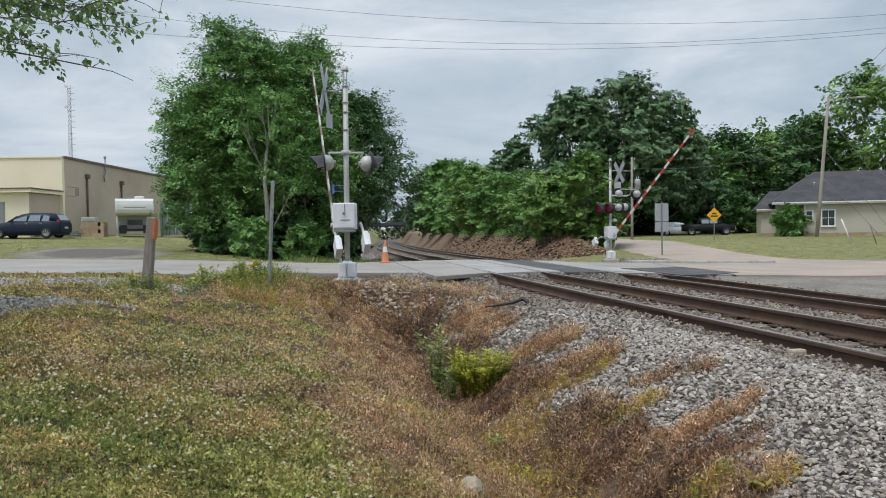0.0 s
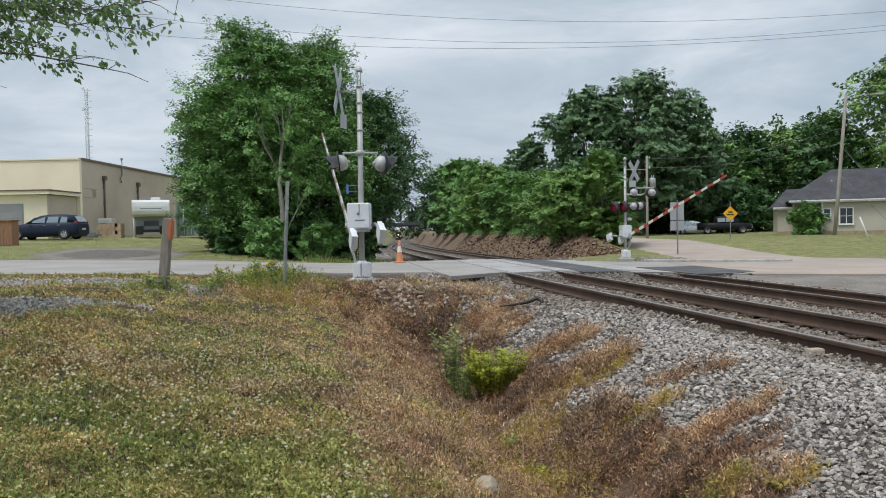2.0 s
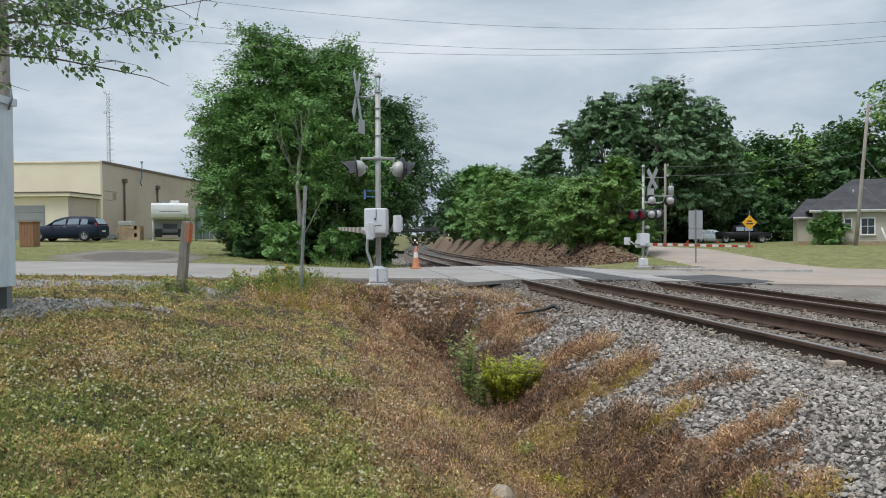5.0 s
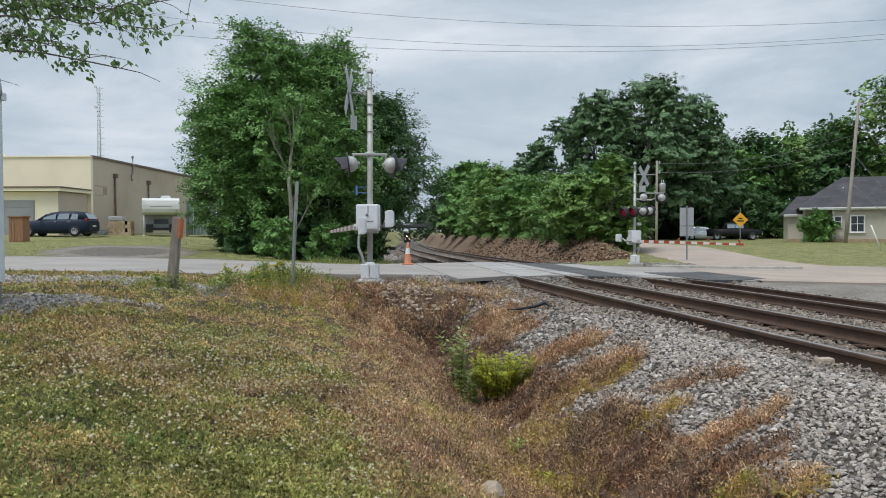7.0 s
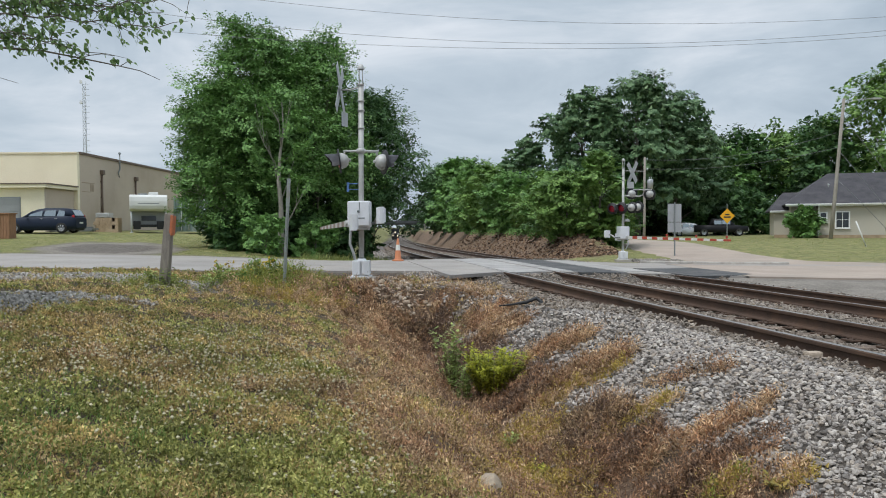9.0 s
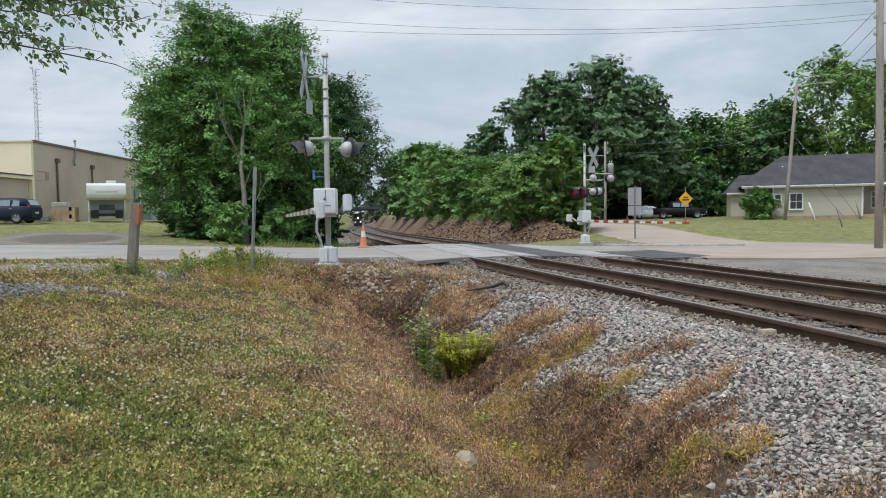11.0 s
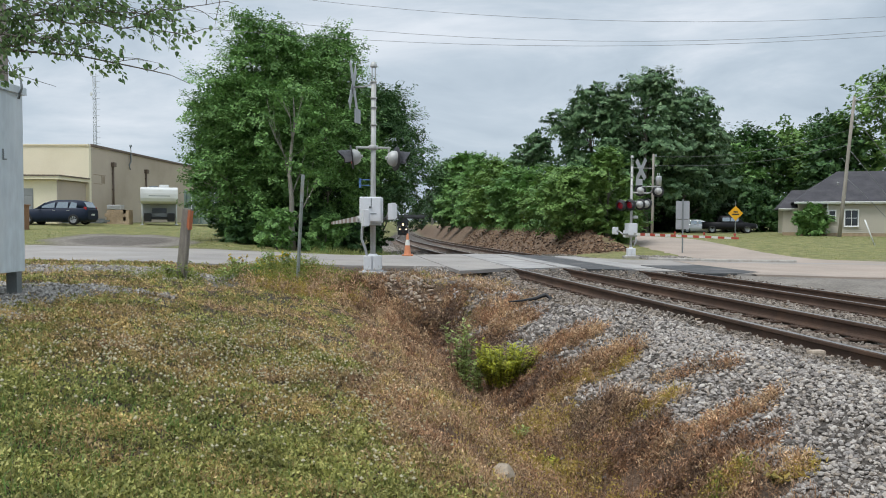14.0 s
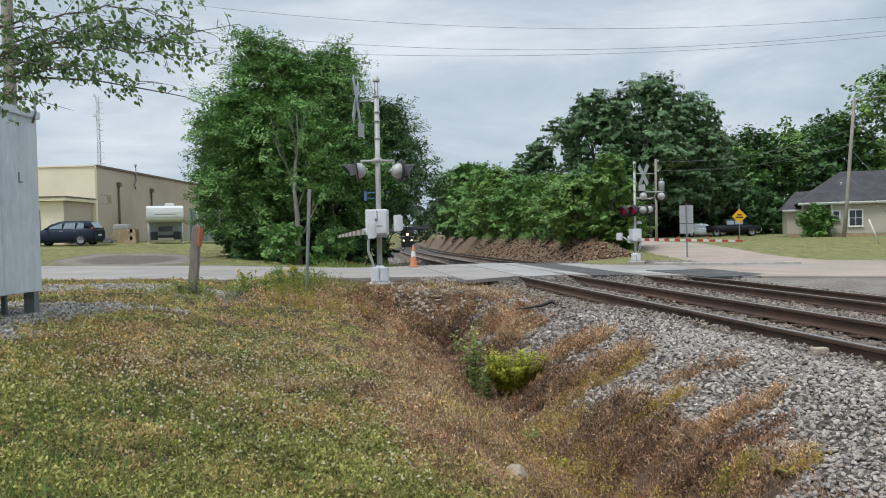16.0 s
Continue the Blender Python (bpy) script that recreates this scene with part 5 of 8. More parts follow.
def signal_cabinet():
    x, y = -5.65, 7.25
    cb = thing("signal_cabinet", (x, y, 0.27), "large galvanised steel signal cabinet raised on short legs", "signal cabinet")
    w, d, z0, z1 = 1.3, 2.24, 0.26, 2.31
    bm = bm_new()
    box(bm, (0, 0, (z0 + z1) / 2), (w, d, z1 - z0), None, 0.012)
    body = part("cabinet_body", bm, M["galv"], cb, "blotchy galvanised sheet walls")
    bm = bm_new()
    slab(bm, [(-w / 2 - 0.04, -d / 2 - 0.04), (w / 2 + 0.03, -d / 2 - 0.04), (w / 2 + 0.03, d / 2 + 0.03), (-w / 2 - 0.04, d / 2 + 0.03)], z1 - 0.06, z1 + 0.02)
    part("roof_sheet", bm, M["galv"], cb)
    for sx, sy in ((0.57, 1.03), (0.57, -1.03), (-0.57, 1.03), (-0.57, -1.03)):
        bm = bm_new()
        box(bm, (sx, sy, 0.11), (0.12, 0.1, 0.36), None, 0.004)
        part("leg", bm, M["galv_dark"], cb, "dark steel leg")
    bm = bm_new()
    box(bm, (0.3, 0.95, 0.11), (0.05, 0.05, 0.36), None, 0.004)
    part("conduit", bm, M["galv_dark"], cb)
    bm = bm_new()
    box(bm, (0.655, 0.72, 1.55), (0.012, 0.016, 0.12), None, 0.003)
    box(bm, (0.655, 0.75, 1.5), (0.012, 0.06, 0.016), None, 0.003)
    part("door_catch", bm, M["galv_dark"], cb)
    bm = bm_new()
    hose(bm, [(0.67, 1.0, z1 - 0.12), (0.71, 1.0, z1 + 0.0), (0.7, 1.0, z1 + 0.1), (0.66, 1.0, z1 + 0.13)], 0.012, 6)
    part("lifting_hook", bm, M["galv_dark"], cb)
    bm = bm_new()
    for yy in (-0.35, 0.38):
        box(bm, (0.652, yy, 1.28), (0.006, 0.012, 1.9))
    part("panel_seam", bm, M["galv"], cb)


def marker_post():
    x, y = -4.43, 11.76
    po = thing("marker_post", (x, y, gz(x, y) - 0.05), "leaning weathered wooden post with faded orange marker", "post")
    bm = bm_new()
    lean = Matrix.Rotation(radians(5.5), 3, "Y")
    vs = box(bm, (0, 0, 0.58), (0.125, 0.13, 1.2), None, 0.012)
    for v in bm.verts:
        v.co += Vector((0.012 * math.sin(v.co.z * 9 + v.co.y * 20), 0.01 * math.sin(v.co.z * 7), 0))
    bmesh.ops.transform(bm, matrix=lean.to_4x4(), verts=bm.verts)
    part("wooden_post", bm, M["wood"], po)
    bm = bm_new()
    box(bm, lean @ Vector((0.073, -0.02, 1.0)), (0.02, 0.15, 0.3), lean, 0.004)
    box(bm, lean @ Vector((0.06, -0.073, 1.02)), (0.045, 0.012, 0.28), lean, 0.004)
    part("marker_plate", bm, M["orange_faded"], po, "faded orange marker plate")


def sign_post():
    x, y = -2.96, 13.6
    po = thing("metal_post", (x, y, gz(x, y) - 0.05), "bare leaning steel sign post among weeds", "post")
    bm = bm_new()
    lean = Matrix.Rotation(radians(3.2), 3, "Y")
    box(bm, lean @ Vector((0, 0, 1.0)), (0.018, 0.006, 2.05), lean, 0.001)
    box(bm, lean @ Vector((-0.02, 0.016, 1.0)), (0.03, 0.006, 2.05), lean @ Matrix.Rotation(radians(-55), 3, "Z"), 0.001)
    box(bm, lean @ Vector((0.02, 0.016, 1.0)), (0.03, 0.006, 2.05), lean @ Matrix.Rotation(radians(55), 3, "Z"), 0.001)
    box(bm, lean @ Vector((0.005, -0.005, 1.78)), (0.065, 0.01, 0.5), lean, 0.002)
    part("channel_post", bm, M["green_post"], po)


def traffic_cone():
    x, y = -1.55, 24.3
    co = thing("traffic_cone", (x, y, float(road_height(x, y)) + 0.0), "faded orange traffic cone with white collar beside track", "traffic cone")
    bm = bm_new()
    box(bm, (0, 0, 0.02), (0.36, 0.36, 0.04), None, 0.012)
    part("cone_base", bm, M["orange"], co)
    bm = bm_new()
    lathe(bm, [(0.125, 0.04), (0.112, 0.06), (0.08, 0.34)], n=20)
    part("cone_body", bm, M["orange"], co)
    bm = bm_new()
    lathe(bm, [(0.081, 0.34), (0.055, 0.52)], n=20)
    part("collar", bm, M["white_refl"], co, "white reflective collar")
    bm = bm_new()
    lathe(bm, [(0.0545, 0.52), (0.028, 0.71), (0.02, 0.72), (0.0, 0.72)], n=20)
    part("cone_tip", bm, M["orange"], co)


def kerb_strip():
    """A worn concrete kerb along the road's far edge at the gravel island."""
    n = 26
    X = np.linspace(8.2, 14.2, n)
    Y = lerp_table(X, ROAD_FAR) + 0.12 + 0.03 * wave(X, X * 0, 2.0, 44)
    bm = bm_new()
    rings = []
    for x, y in zip(X, Y):
        z = float(road_height(x, y))
        rings.append([bm.verts.new((x, y + dy, z + dz)) for dy, dz in ((-0.11, -0.08), (-0.1, 0.07), (-0.07, 0.1), (0.09, 0.1), (0.11, -0.08))])
    for a, b in zip(rings, rings[1:]):
        for k in range(4):
            bm.faces.new((a[k], a[k + 1], b[k + 1], b[k]))
    bm.faces.new(rings[0])
    bm.faces.new(rings[-1][::-1])
    tagged(part("kerb", bm, M["concrete"]), "worn pale concrete kerb beside the gravel island", "kerb", kind="structure")


def road_signs():
    x, y = 11.75, 39.0
    z = gz(x, y)
    kerb_strip()
    sn = thing("road_sign", (x, y, z - 0.05), "bare metal back of two stacked road signs", "road sign")
    bm = bm_new()
    box(bm, (0, 0, 1.4), (0.07, 0.04, 2.9), None, 0.004)
    part("post", bm, M["galv_dark"], sn)
    bm = bm_new()
    box(bm, (0, 0.03, 2.3), (0.74, 0.008, 0.92), Matrix.Rotation(radians(8), 3, "Z"), 0.002)
    part("sign_plate", bm, M["sign_back"], sn, "bare aluminium back of a sign")
    bm = bm_new()
    box(bm, (0, 0.03, 1.56), (0.74, 0.008, 0.5), Matrix.Rotation(radians(8), 3, "Z"), 0.002)
    part("sign_plate", bm, M["sign_back"], sn, "bare aluminium back of a sign")
    x, y = 20.32, 54.8
    z = gz(x, y)
    sn = thing("warning_sign", (x, y, z - 0.05), "yellow diamond warning sign on a thin post by street", "road sign")
    bm = bm_new()
    box(bm, (0, 0.03, 1.3), (0.06, 0.04, 2.7), None, 0.004)
    part("post", bm, M["galv_dark"], sn)
    zc = 1.79 - z + 0.05
    bm = bm_new()
    box(bm, (0, 0, zc), (0.76, 0.008, 0.76), Matrix.Rotation(radians(45), 3, "Y"), 0.003)
    face = part("sign_plate", bm, M["yellow"], sn, "yellow diamond plate")
    for dz, w in ((0.1, 0.3), (-0.08, 0.5)):
        bm = bm_new()
        box(bm, (0, -0.007, zc + dz), (w, 0.004, 0.1))
        part("text_bar", bm, M["sign_black"], face)


signal_cabinet()
marker_post()
sign_post()
traffic_cone()
road_signs()


# ---- buildings ----
def window(parent, at, w, h, facing, panes=(2, 2), name="window"):
    """Frame, sill, panes with muntins; facing is the turn about z of a window that looks to -y."""
    q = Matrix.Rotation(radians(facing), 3, "Z")
    at = Vector(at)
    bm = bm_new()
    for dx in (-w / 2, w / 2):
        box(bm, at + q @ Vector((dx, -0.03, 0)), (0.09, 0.08, h + 0.1), q, 0.004)
    for dz in (-h / 2, h / 2):
        box(bm, at + q @ Vector((0, -0.032, dz)), (w + 0.1, 0.08, 0.09), q, 0.004)
    for k in range(1, panes[0]):
        box(bm, at + q @ Vector((-w / 2 + w * k / panes[0], -0.03, 0)), (0.035, 0.05, h), q)
    for k in range(1, panes[1]):
        box(bm, at + q @ Vector((0, -0.03, -h / 2 + h * k / panes[1])), (w, 0.052, 0.035), q)
    win = part(name, bm, M["white_trim"], parent, "white framed window")
    bm = bm_new()
    box(bm, at + q @ Vector((0, -0.008, 0)), (w - 0.06, 0.012, h - 0.06), q)
    part("pane", bm, M["glass"], win, "dark glass pane")
    bm = bm_new()
    box(bm, at + q @ Vector((0, -0.06, -h / 2 - 0.06)), (w + 0.16, 0.12, 0.04), q, 0.004)
    part("sill", bm, M["white_trim"], win)


def warehouse():
    wh = thing("warehouse", (-24.0, 49.8, 0.7), "low flat-roofed warehouse of cream and beige painted block", "warehouse")
    H = 5.34
    bm = bm_new()
    box(bm, (-19.92, 0.15, H / 2), (39.85, 0.3, H), None, 0.01)
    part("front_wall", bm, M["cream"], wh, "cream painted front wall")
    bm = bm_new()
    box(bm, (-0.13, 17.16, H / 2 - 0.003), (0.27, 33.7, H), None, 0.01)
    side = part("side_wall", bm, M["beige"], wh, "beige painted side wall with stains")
    bm = bm_new()
    box(bm, (-20, 17, H - 0.35), (39.4, 33.4, 0.2))
    part("roof_deck", bm, M["concrete"], wh)
    bm = bm_new()
    box(bm, (-20, 0.14, H + 0.05), (40.0, 0.42, 0.1), None, 0.01)
    part("coping", bm, M["cream"], wh)
    bm = bm_new()
    box(bm, (-0.1, 17.2, H + 0.06), (0.42, 33.9, 0.16), None, 0.01)
    part("coping", bm, M["trim_dark"], wh, "dark brown metal coping")
    bm = bm_new()
    box(bm, (-7.9, 0.13, H + 0.16), (4.2, 0.36, 0.14), None, 0.01)
    part("parapet_step", bm, M["cream"], wh)
    for yy, top in ((3.4, 4.25), (9.2, 4.15)):
        bm = bm_new()
        rod(bm, (0.09, yy, 0.6), (0.09, yy, top), 0.065, n=10)
        box(bm, (0.12, yy, top + 0.1), (0.26, 0.34, 0.3), None, 0.02)
        for z in (1.4, 2.6, 3.7):
            box(bm, (0.05, yy, z), (0.1, 0.22, 0.05))
        part("downpipe", bm, M["trim_dark"], side, "rusty brown downpipe with hopper")
    bm = bm_new()
    hose(bm, [(0.1, 6.2, 4.2), (0.12, 6.0, 4.5), (0.12, 6.3, 4.8), (0.1, 6.3, 5.9)], 0.05, 8)
    lathe(bm, [(0.1, 5.9), (0.1, 6.0), (0.0, 6.06)], (0.1, 6.3, 0), None, 10)
    part("vent_pipe", bm, M["galv_dark"], side)
    for yy, z, w, h in ((1.5, 3.5, 1.8, 0.05), (2.0, 3.2, 0.5, 0.5), (1.2, 2.9, 1.2, 0.04)):
        bm = bm_new()
        box(bm, (0.012, yy, z), (0.02, w, h), None, 0.003)
        part("wall_patch", bm, M["beige_dark"], side, "patched stain on the wall")
    # the lower annex with its flat canopy
    an = thing("warehouse_annex", (-24.0, 49.8, 0.7), "low cream annex with overhanging flat roof", "annex")
    bm = bm_new()
    box(bm, (-12.65, -1.81, 1.45), (24.7, 3.58, 2.9), None, 0.01)
    part("annex_wall", bm, M["cream"], an, "cream painted front wall")
    bm = bm_new()
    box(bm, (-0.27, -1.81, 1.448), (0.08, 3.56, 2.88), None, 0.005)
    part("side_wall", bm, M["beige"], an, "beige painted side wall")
    bm = bm_new()
    slab(bm, [(-25, -3.95), (0.02, -3.95), (0.02, -0.02), (-25, -0.02)], 2.92, 3.12)
    part("canopy_roof", bm, M["cream"], an)
    bm = bm_new()
    slab(bm, [(-25, -4.0), (0.08, -4.0), (0.08, -0.03), (-25, -0.03)], 3.124, 3.2)
    part("roof_edge", bm, M["trim_dark"], an, "dark roof edge")
    bm = bm_new()
    box(bm, (-3.25, -3.61, 1.2), (3.0, 0.06, 2.35), None, 0.01)
    gd = part("garage_door", bm, M["door_and_shade_grey"], an, "grey sectional garage door")
    for k in range(5):
        bm = bm_new()
        box(bm, (-3.25, -3.645, 0.3 + 0.46 * k), (2.9, 0.02, 0.4), None, 0.008)
        part("door_panel", bm, M["door_and_shade_grey"], gd)
    # masonry pier with a unit on top, and clutter by the wall
    x, y = -21.9, 49.4
    z = gz(x, y)
    pr = thing("masonry_pier", (x, y, z - 0.05), "stained block enclosure beside the warehouse wall", "enclosure")
    for k in range(4):
        for j in range(4):
            bm = bm_new()
            box(bm, (-0.6 + 0.4 * j + (0.2 if k % 2 else 0) * (j < 3), 0, 0.13 + 0.24 * k), (0.39, 0.6, 0.232), None, 0.008)
            part("masonry_block", bm, M["pier"], pr)
    bm = bm_new()
    box(bm, (0.05, 0.02, 0.48), (1.5, 0.5, 0.9))
    part("core", bm, M["pier"], pr)
    bm = bm_new()
    box(bm, (-0.2, 0, 1.14), (0.9, 0.6, 0.3), None, 0.02)
    for k in range(5):
        box(bm, (-0.2, -0.305, 1.04 + 0.045 * k), (0.8, 0.02, 0.02))
    part("cooling_unit", bm, M["camper_shade"], pr, "grey metal cooling unit")
    x, y = -18.9, 43.0
    pl = thing("plank_stack", (-22.9, 46.8, gz(-22.9, 46.8)), "low stack of grey planks by the warehouse", "lumber")
    for k in range(5):
        bm = bm_new()
        box(bm, (0.1 * math.sin(k * 2), 0.1 * k - 0.2, 0.1 + 0.1 * (k % 3)), (2.6, 0.22, 0.09), Matrix.Rotation(radians(3 * k - 6), 3, "Z"), 0.006)
        part("plank", bm, M["galv_dark"], pl)


# the garage door's grey, also the painted shade on the camper's lower body
M["door_and_shade_grey"] = material("grey_door_and_shade_paint", (0.3, 0.31, 0.31), 0.5, vary=0.12, scale=1, fine=20, bump=0.02)
M["beige_dark"] = material("old_patch", (0.36, 0.28, 0.2), 0.85, vary=0.2, scale=3, fine=20, bump=0.1)
M["pier"] = material("stained_masonry", (0.42, 0.31, 0.2), 0.9, vary=0.3, scale=2.5, fine=25, bump=0.3, dirt=(0.5, 0.42, 0.32), dirt_amount=0.4, dirt_scale=1.5)
warehouse()


def gable_roof(bm, x0, x1, y0, y1, eave, ridge, over=0.35, hip=0.0, thick=0.1):
    """A pitched roof with its ridge along x, with thickness; hip pulls the ridge ends in."""
    ym = (y0 + y1) / 2
    x0, x1, y0, y1 = x0 - over, x1 + over, y0 - over, y1 + over
    for dz in (0.0,):
        e = [(x0, y0, eave), (x1, y0, eave), (x1, y1, eave), (x0, y1, eave)]
        r = [(x0 + hip, ym, ridge), (x1 - hip, ym, ridge)]
        top = [bm.verts.new(p) for p in e + r]
        low = [bm.verts.new((p[0], p[1], p[2] - thick)) for p in e + r]
        quads = [(0, 1, 5, 4), (2, 3, 4, 5), (1, 2, 5), (3, 0, 4)]
        for qd in quads:
            bm.faces.new([top[k] for k in qd])
            bm.faces.new([low[k] for k in qd][::-1])
        for a, b in ((0, 1), (1, 2), (2, 3), (3, 0)):
            bm.faces.new((top[a], low[a], low[b], top[b]))


def siding(parent, x0, x1, y, z0, z1, step=0.16):
    """Lapped boards on a wall that looks to -y."""
    z = z0
    while z < z1 - 0.01:
        h = min(step, z1 - z)
        bm = bm_new()
        vs = [bm.verts.new(p) for p in ((x0, y - 0.028, z), (x1, y - 0.028, z), (x1, y - 0.006, z + h), (x0, y - 0.006, z + h), (x0, y, z), (x1, y, z))]
        bm.faces.new(vs[:4])
        bm.faces.new((vs[0], vs[4], vs[5], vs[1]))
        bm.faces.new((vs[3], vs[2], vs[5], vs[4]))
        part("siding_board", bm, M["siding"], parent)
        z += h


def house():
    h = thing("house", (0, 65.0, -0.02), "single-storey beige house with dark shingle roof and white trim", "house")
    bm = bm_new()
    box(bm, (35.65, 4.6, 1.55), (6.5, 9.0, 2.78), None, 0.01)
    w = part("wall", bm, M["siding"], h, "beige lap-sided main wall")
    siding(w, 32.4, 38.9, 0.1, 0.3, 2.9)
    bm = bm_new()
    box(bm, (31.45, 4.9, 1.5), (1.9, 7.6, 2.9), None, 0.01)
    w = part("wall", bm, M["siding"], h, "beige lap-sided set-back wall")
    siding(w, 30.5, 32.4, 1.08, 0.3, 2.9)
    bm = bm_new()
    box(bm, (30.2, 5.2, 1.3), (1.6, 5.0, 2.2), None, 0.01)
    w = part("wall", bm, M["siding"], h, "beige wing wall")
    siding(w, 29.4, 31.0, 2.68, 0.3, 2.4)
    for x0, x1, y in ((32.4, 38.9, 0.12), (30.5, 32.4, 1.1), (29.4, 31.0, 2.7)):
        bm = bm_new()
        box(bm, ((x0 + x1) / 2, y, 0.13), (x1 - x0, 0.06, 0.4), None, 0.01)
        part("foundation", bm, M["pier"], h, "brick foundation strip")
    bm = bm_new()
    gable_roof(bm, 30.4, 46.0, 0.1, 9.1, 2.94, 5.7, 0.4, 3.6)
    part("roof", bm, M["roof"], h, "dark shingle hipped roof")
    bm = bm_new()
    gable_roof(bm, 29.4, 32.8, 2.7, 7.7, 2.42, 4.1, 0.35, 1.2)
    part("roof", bm, M["roof"], h, "dark shingle wing roof")
    for x0, x1, y, z in ((30.0, 46.4, -0.33, 2.82), (29.05, 31.1, 2.33, 2.32)):
        bm = bm_new()
        box(bm, ((x0 + x1) / 2, y, z), (x1 - x0, 0.04, 0.2), None, 0.006)
        box(bm, ((x0 + x1) / 2, y - 0.06, z + 0.05), (x1 - x0, 0.1, 0.1), None, 0.02)
        part("fascia", bm, M["white_trim"], h, "white fascia and gutter")
    window(h, (34.1, 0.06, 1.55), 0.95, 1.35, 0, (2, 2))
    window(h, (32.75, 0.06, 1.75), 0.5, 0.85, 0, (1, 2))
    for x in (32.42, 38.86):
        bm = bm_new()
        box(bm, (x, 0.06, 1.55), (0.12, 0.06, 2.6), None, 0.004)
        part("corner_board", bm, M["white_trim"], h)
    # porch
    bm = bm_new()
    box(bm, (42.5, 5.6, 1.55), (7.0, 7.0, 2.78), None, 0.01)
    part("wall", bm, M["siding"], h, "beige porch wall")
    bm = bm_new()
    box(bm, (42.4, 1.0, 0.2), (7.0, 2.0, 0.3), None, 0.02)
    part("porch_floor", bm, M["pier"], h, "brick porch floor")
    for x in (41.0, 43.4, 45.7):
        bm = bm_new()
        box(bm, (x, 0.1, 1.55), (0.16, 0.16, 2.5), None, 0.01)
        box(bm, (x, 0.1, 2.72), (0.26, 0.26, 0.12), None, 0.01)
        box(bm, (x, 0.1, 0.42), (0.26, 0.26, 0.16), None, 0.01)
        part("porch_post", bm, M["white_trim"], h)
    bm = bm_new()
    slab(bm, [(40.4, 2.95), (46.0, 2.95), (43.2, 4.55)], 0.0, 0.12, Matrix.Translation((0, 0, 0)) @ Matrix(((1, 0, 0, 0), (0, 0, -1, -0.2), (0, 1, 0, 0), (0, 0, 0, 1))))
    part("porch_gable", bm, M["siding"], h)
    bm = bm_new()
    for s in (-1, 1):
        box(bm, (43.2 + s * 1.6, 1.2, 3.82), (3.7, 3.2, 0.1), Matrix.Rotation(radians(29.7 * s), 3, "Y"), 0.01)
    part("porch_roof", bm, M["roof"], h)
    bm = bm_new()
    for s in (-1, 1):
        box(bm, (43.2 + s * 1.55, -0.36, 3.72), (3.6, 0.05, 0.2), Matrix.Rotation(radians(29.7 * s), 3, "Y"), 0.005)
    part("bargeboard", bm, M["white_trim"], h)
    window(h, (40.4, 2.06, 1.6), 1.0, 1.4, 0, (2, 3))
    bm = bm_new()
    lathe(bm, [(0.05, 0), (0.05, 0.5), (0.09, 0.52), (0.0, 0.6)], (33.4, 2.4, 4.1), None, 10)
    part("roof_vent", bm, M["white_trim"], h)
    pivot = Vector((29.05, 67.33, 0))
    h.matrix_basis = Matrix.Translation(pivot - Vector((0.3, 0, 0))) @ Matrix.Rotation(radians(-19), 4, "Z") @ Matrix.Diagonal((1.07, 1, 1, 1)) @ Matrix.Translation(Vector((0, 65.0, -0.02)) - pivot)
    tree("shrub", (30.0, 63.6), 2.5, 1.35, 0.13, 5000, "leaf_maple", 141, "rounded green shrub against the house", "bark", 18, 0.05, 0.06, category="shrub")
    tree("shrub", (42.6, 63.6), 1.5, 0.9, 0.12, 2000, "leaf_dark", 142, "low dark shrub by the porch", "bark", 12, 0.05, 0.05, category="shrub")


house()


# ---- vehicles ----
def wheel(parent, at, r=0.31, w=0.2):
    q = axis_turn((0, 1, 0))
    bm = bm_new()
    lathe(bm, [(r * 0.62, -w / 2), (r * 0.93, -w / 2), (r, -w * 0.36), (r, w * 0.36), (r * 0.93, w / 2), (r * 0.62, w / 2)], at, q, 22)
    wl = part("wheel", bm, M["tyre"], parent, "black rubber tyre")
    bm = bm_new()
    lathe(bm, [(r * 0.64, -w * 0.46), (r * 0.58, -w * 0.5), (r * 0.55, -w * 0.36), (r * 0.2, -w * 0.3), (0.0, -w * 0.38)], at, q, 20)
    for k in range(7):
        a = 2 * math.pi * k / 7
        d = Vector((math.cos(a), 0, math.sin(a)))
        s = w * 0.44
        rod(bm, Vector(at) + d * r * 0.12 + Vector((0, -s, 0)), Vector(at) + d * r * 0.58 + Vector((0, -s, 0)), 0.022, n=5)
    part("rim", bm, M["rim"], wl, "silver alloy rim")
    bm = bm_new()
    lathe(bm, [(r * 0.64, w * 0.46), (r * 0.55, w * 0.36), (0.0, w * 0.3)], at, q, 20)
    part("inner_rim", bm, M["galv_dark"], wl)


def hull(bm, rows):
    """A closed body lofted through sections along x: each (x, [(half width, z), ...]) from sill to top."""
    rings = []
    for x, sec in rows:
        rings.append([bm.verts.new((x, -w, z)) for w, z in sec] + [bm.verts.new((x, w, z)) for w, z in reversed(sec)])
    n = len(rings[0])
    for a, b in zip(rings, rings[1:]):
        for k in range(n):
            f = bm.faces.new((a[k], a[(k + 1) % n], b[(k + 1) % n], b[k]))
            f.smooth = True
    bm.faces.new(rings[0][::-1])
    bm.faces.new(rings[-1])


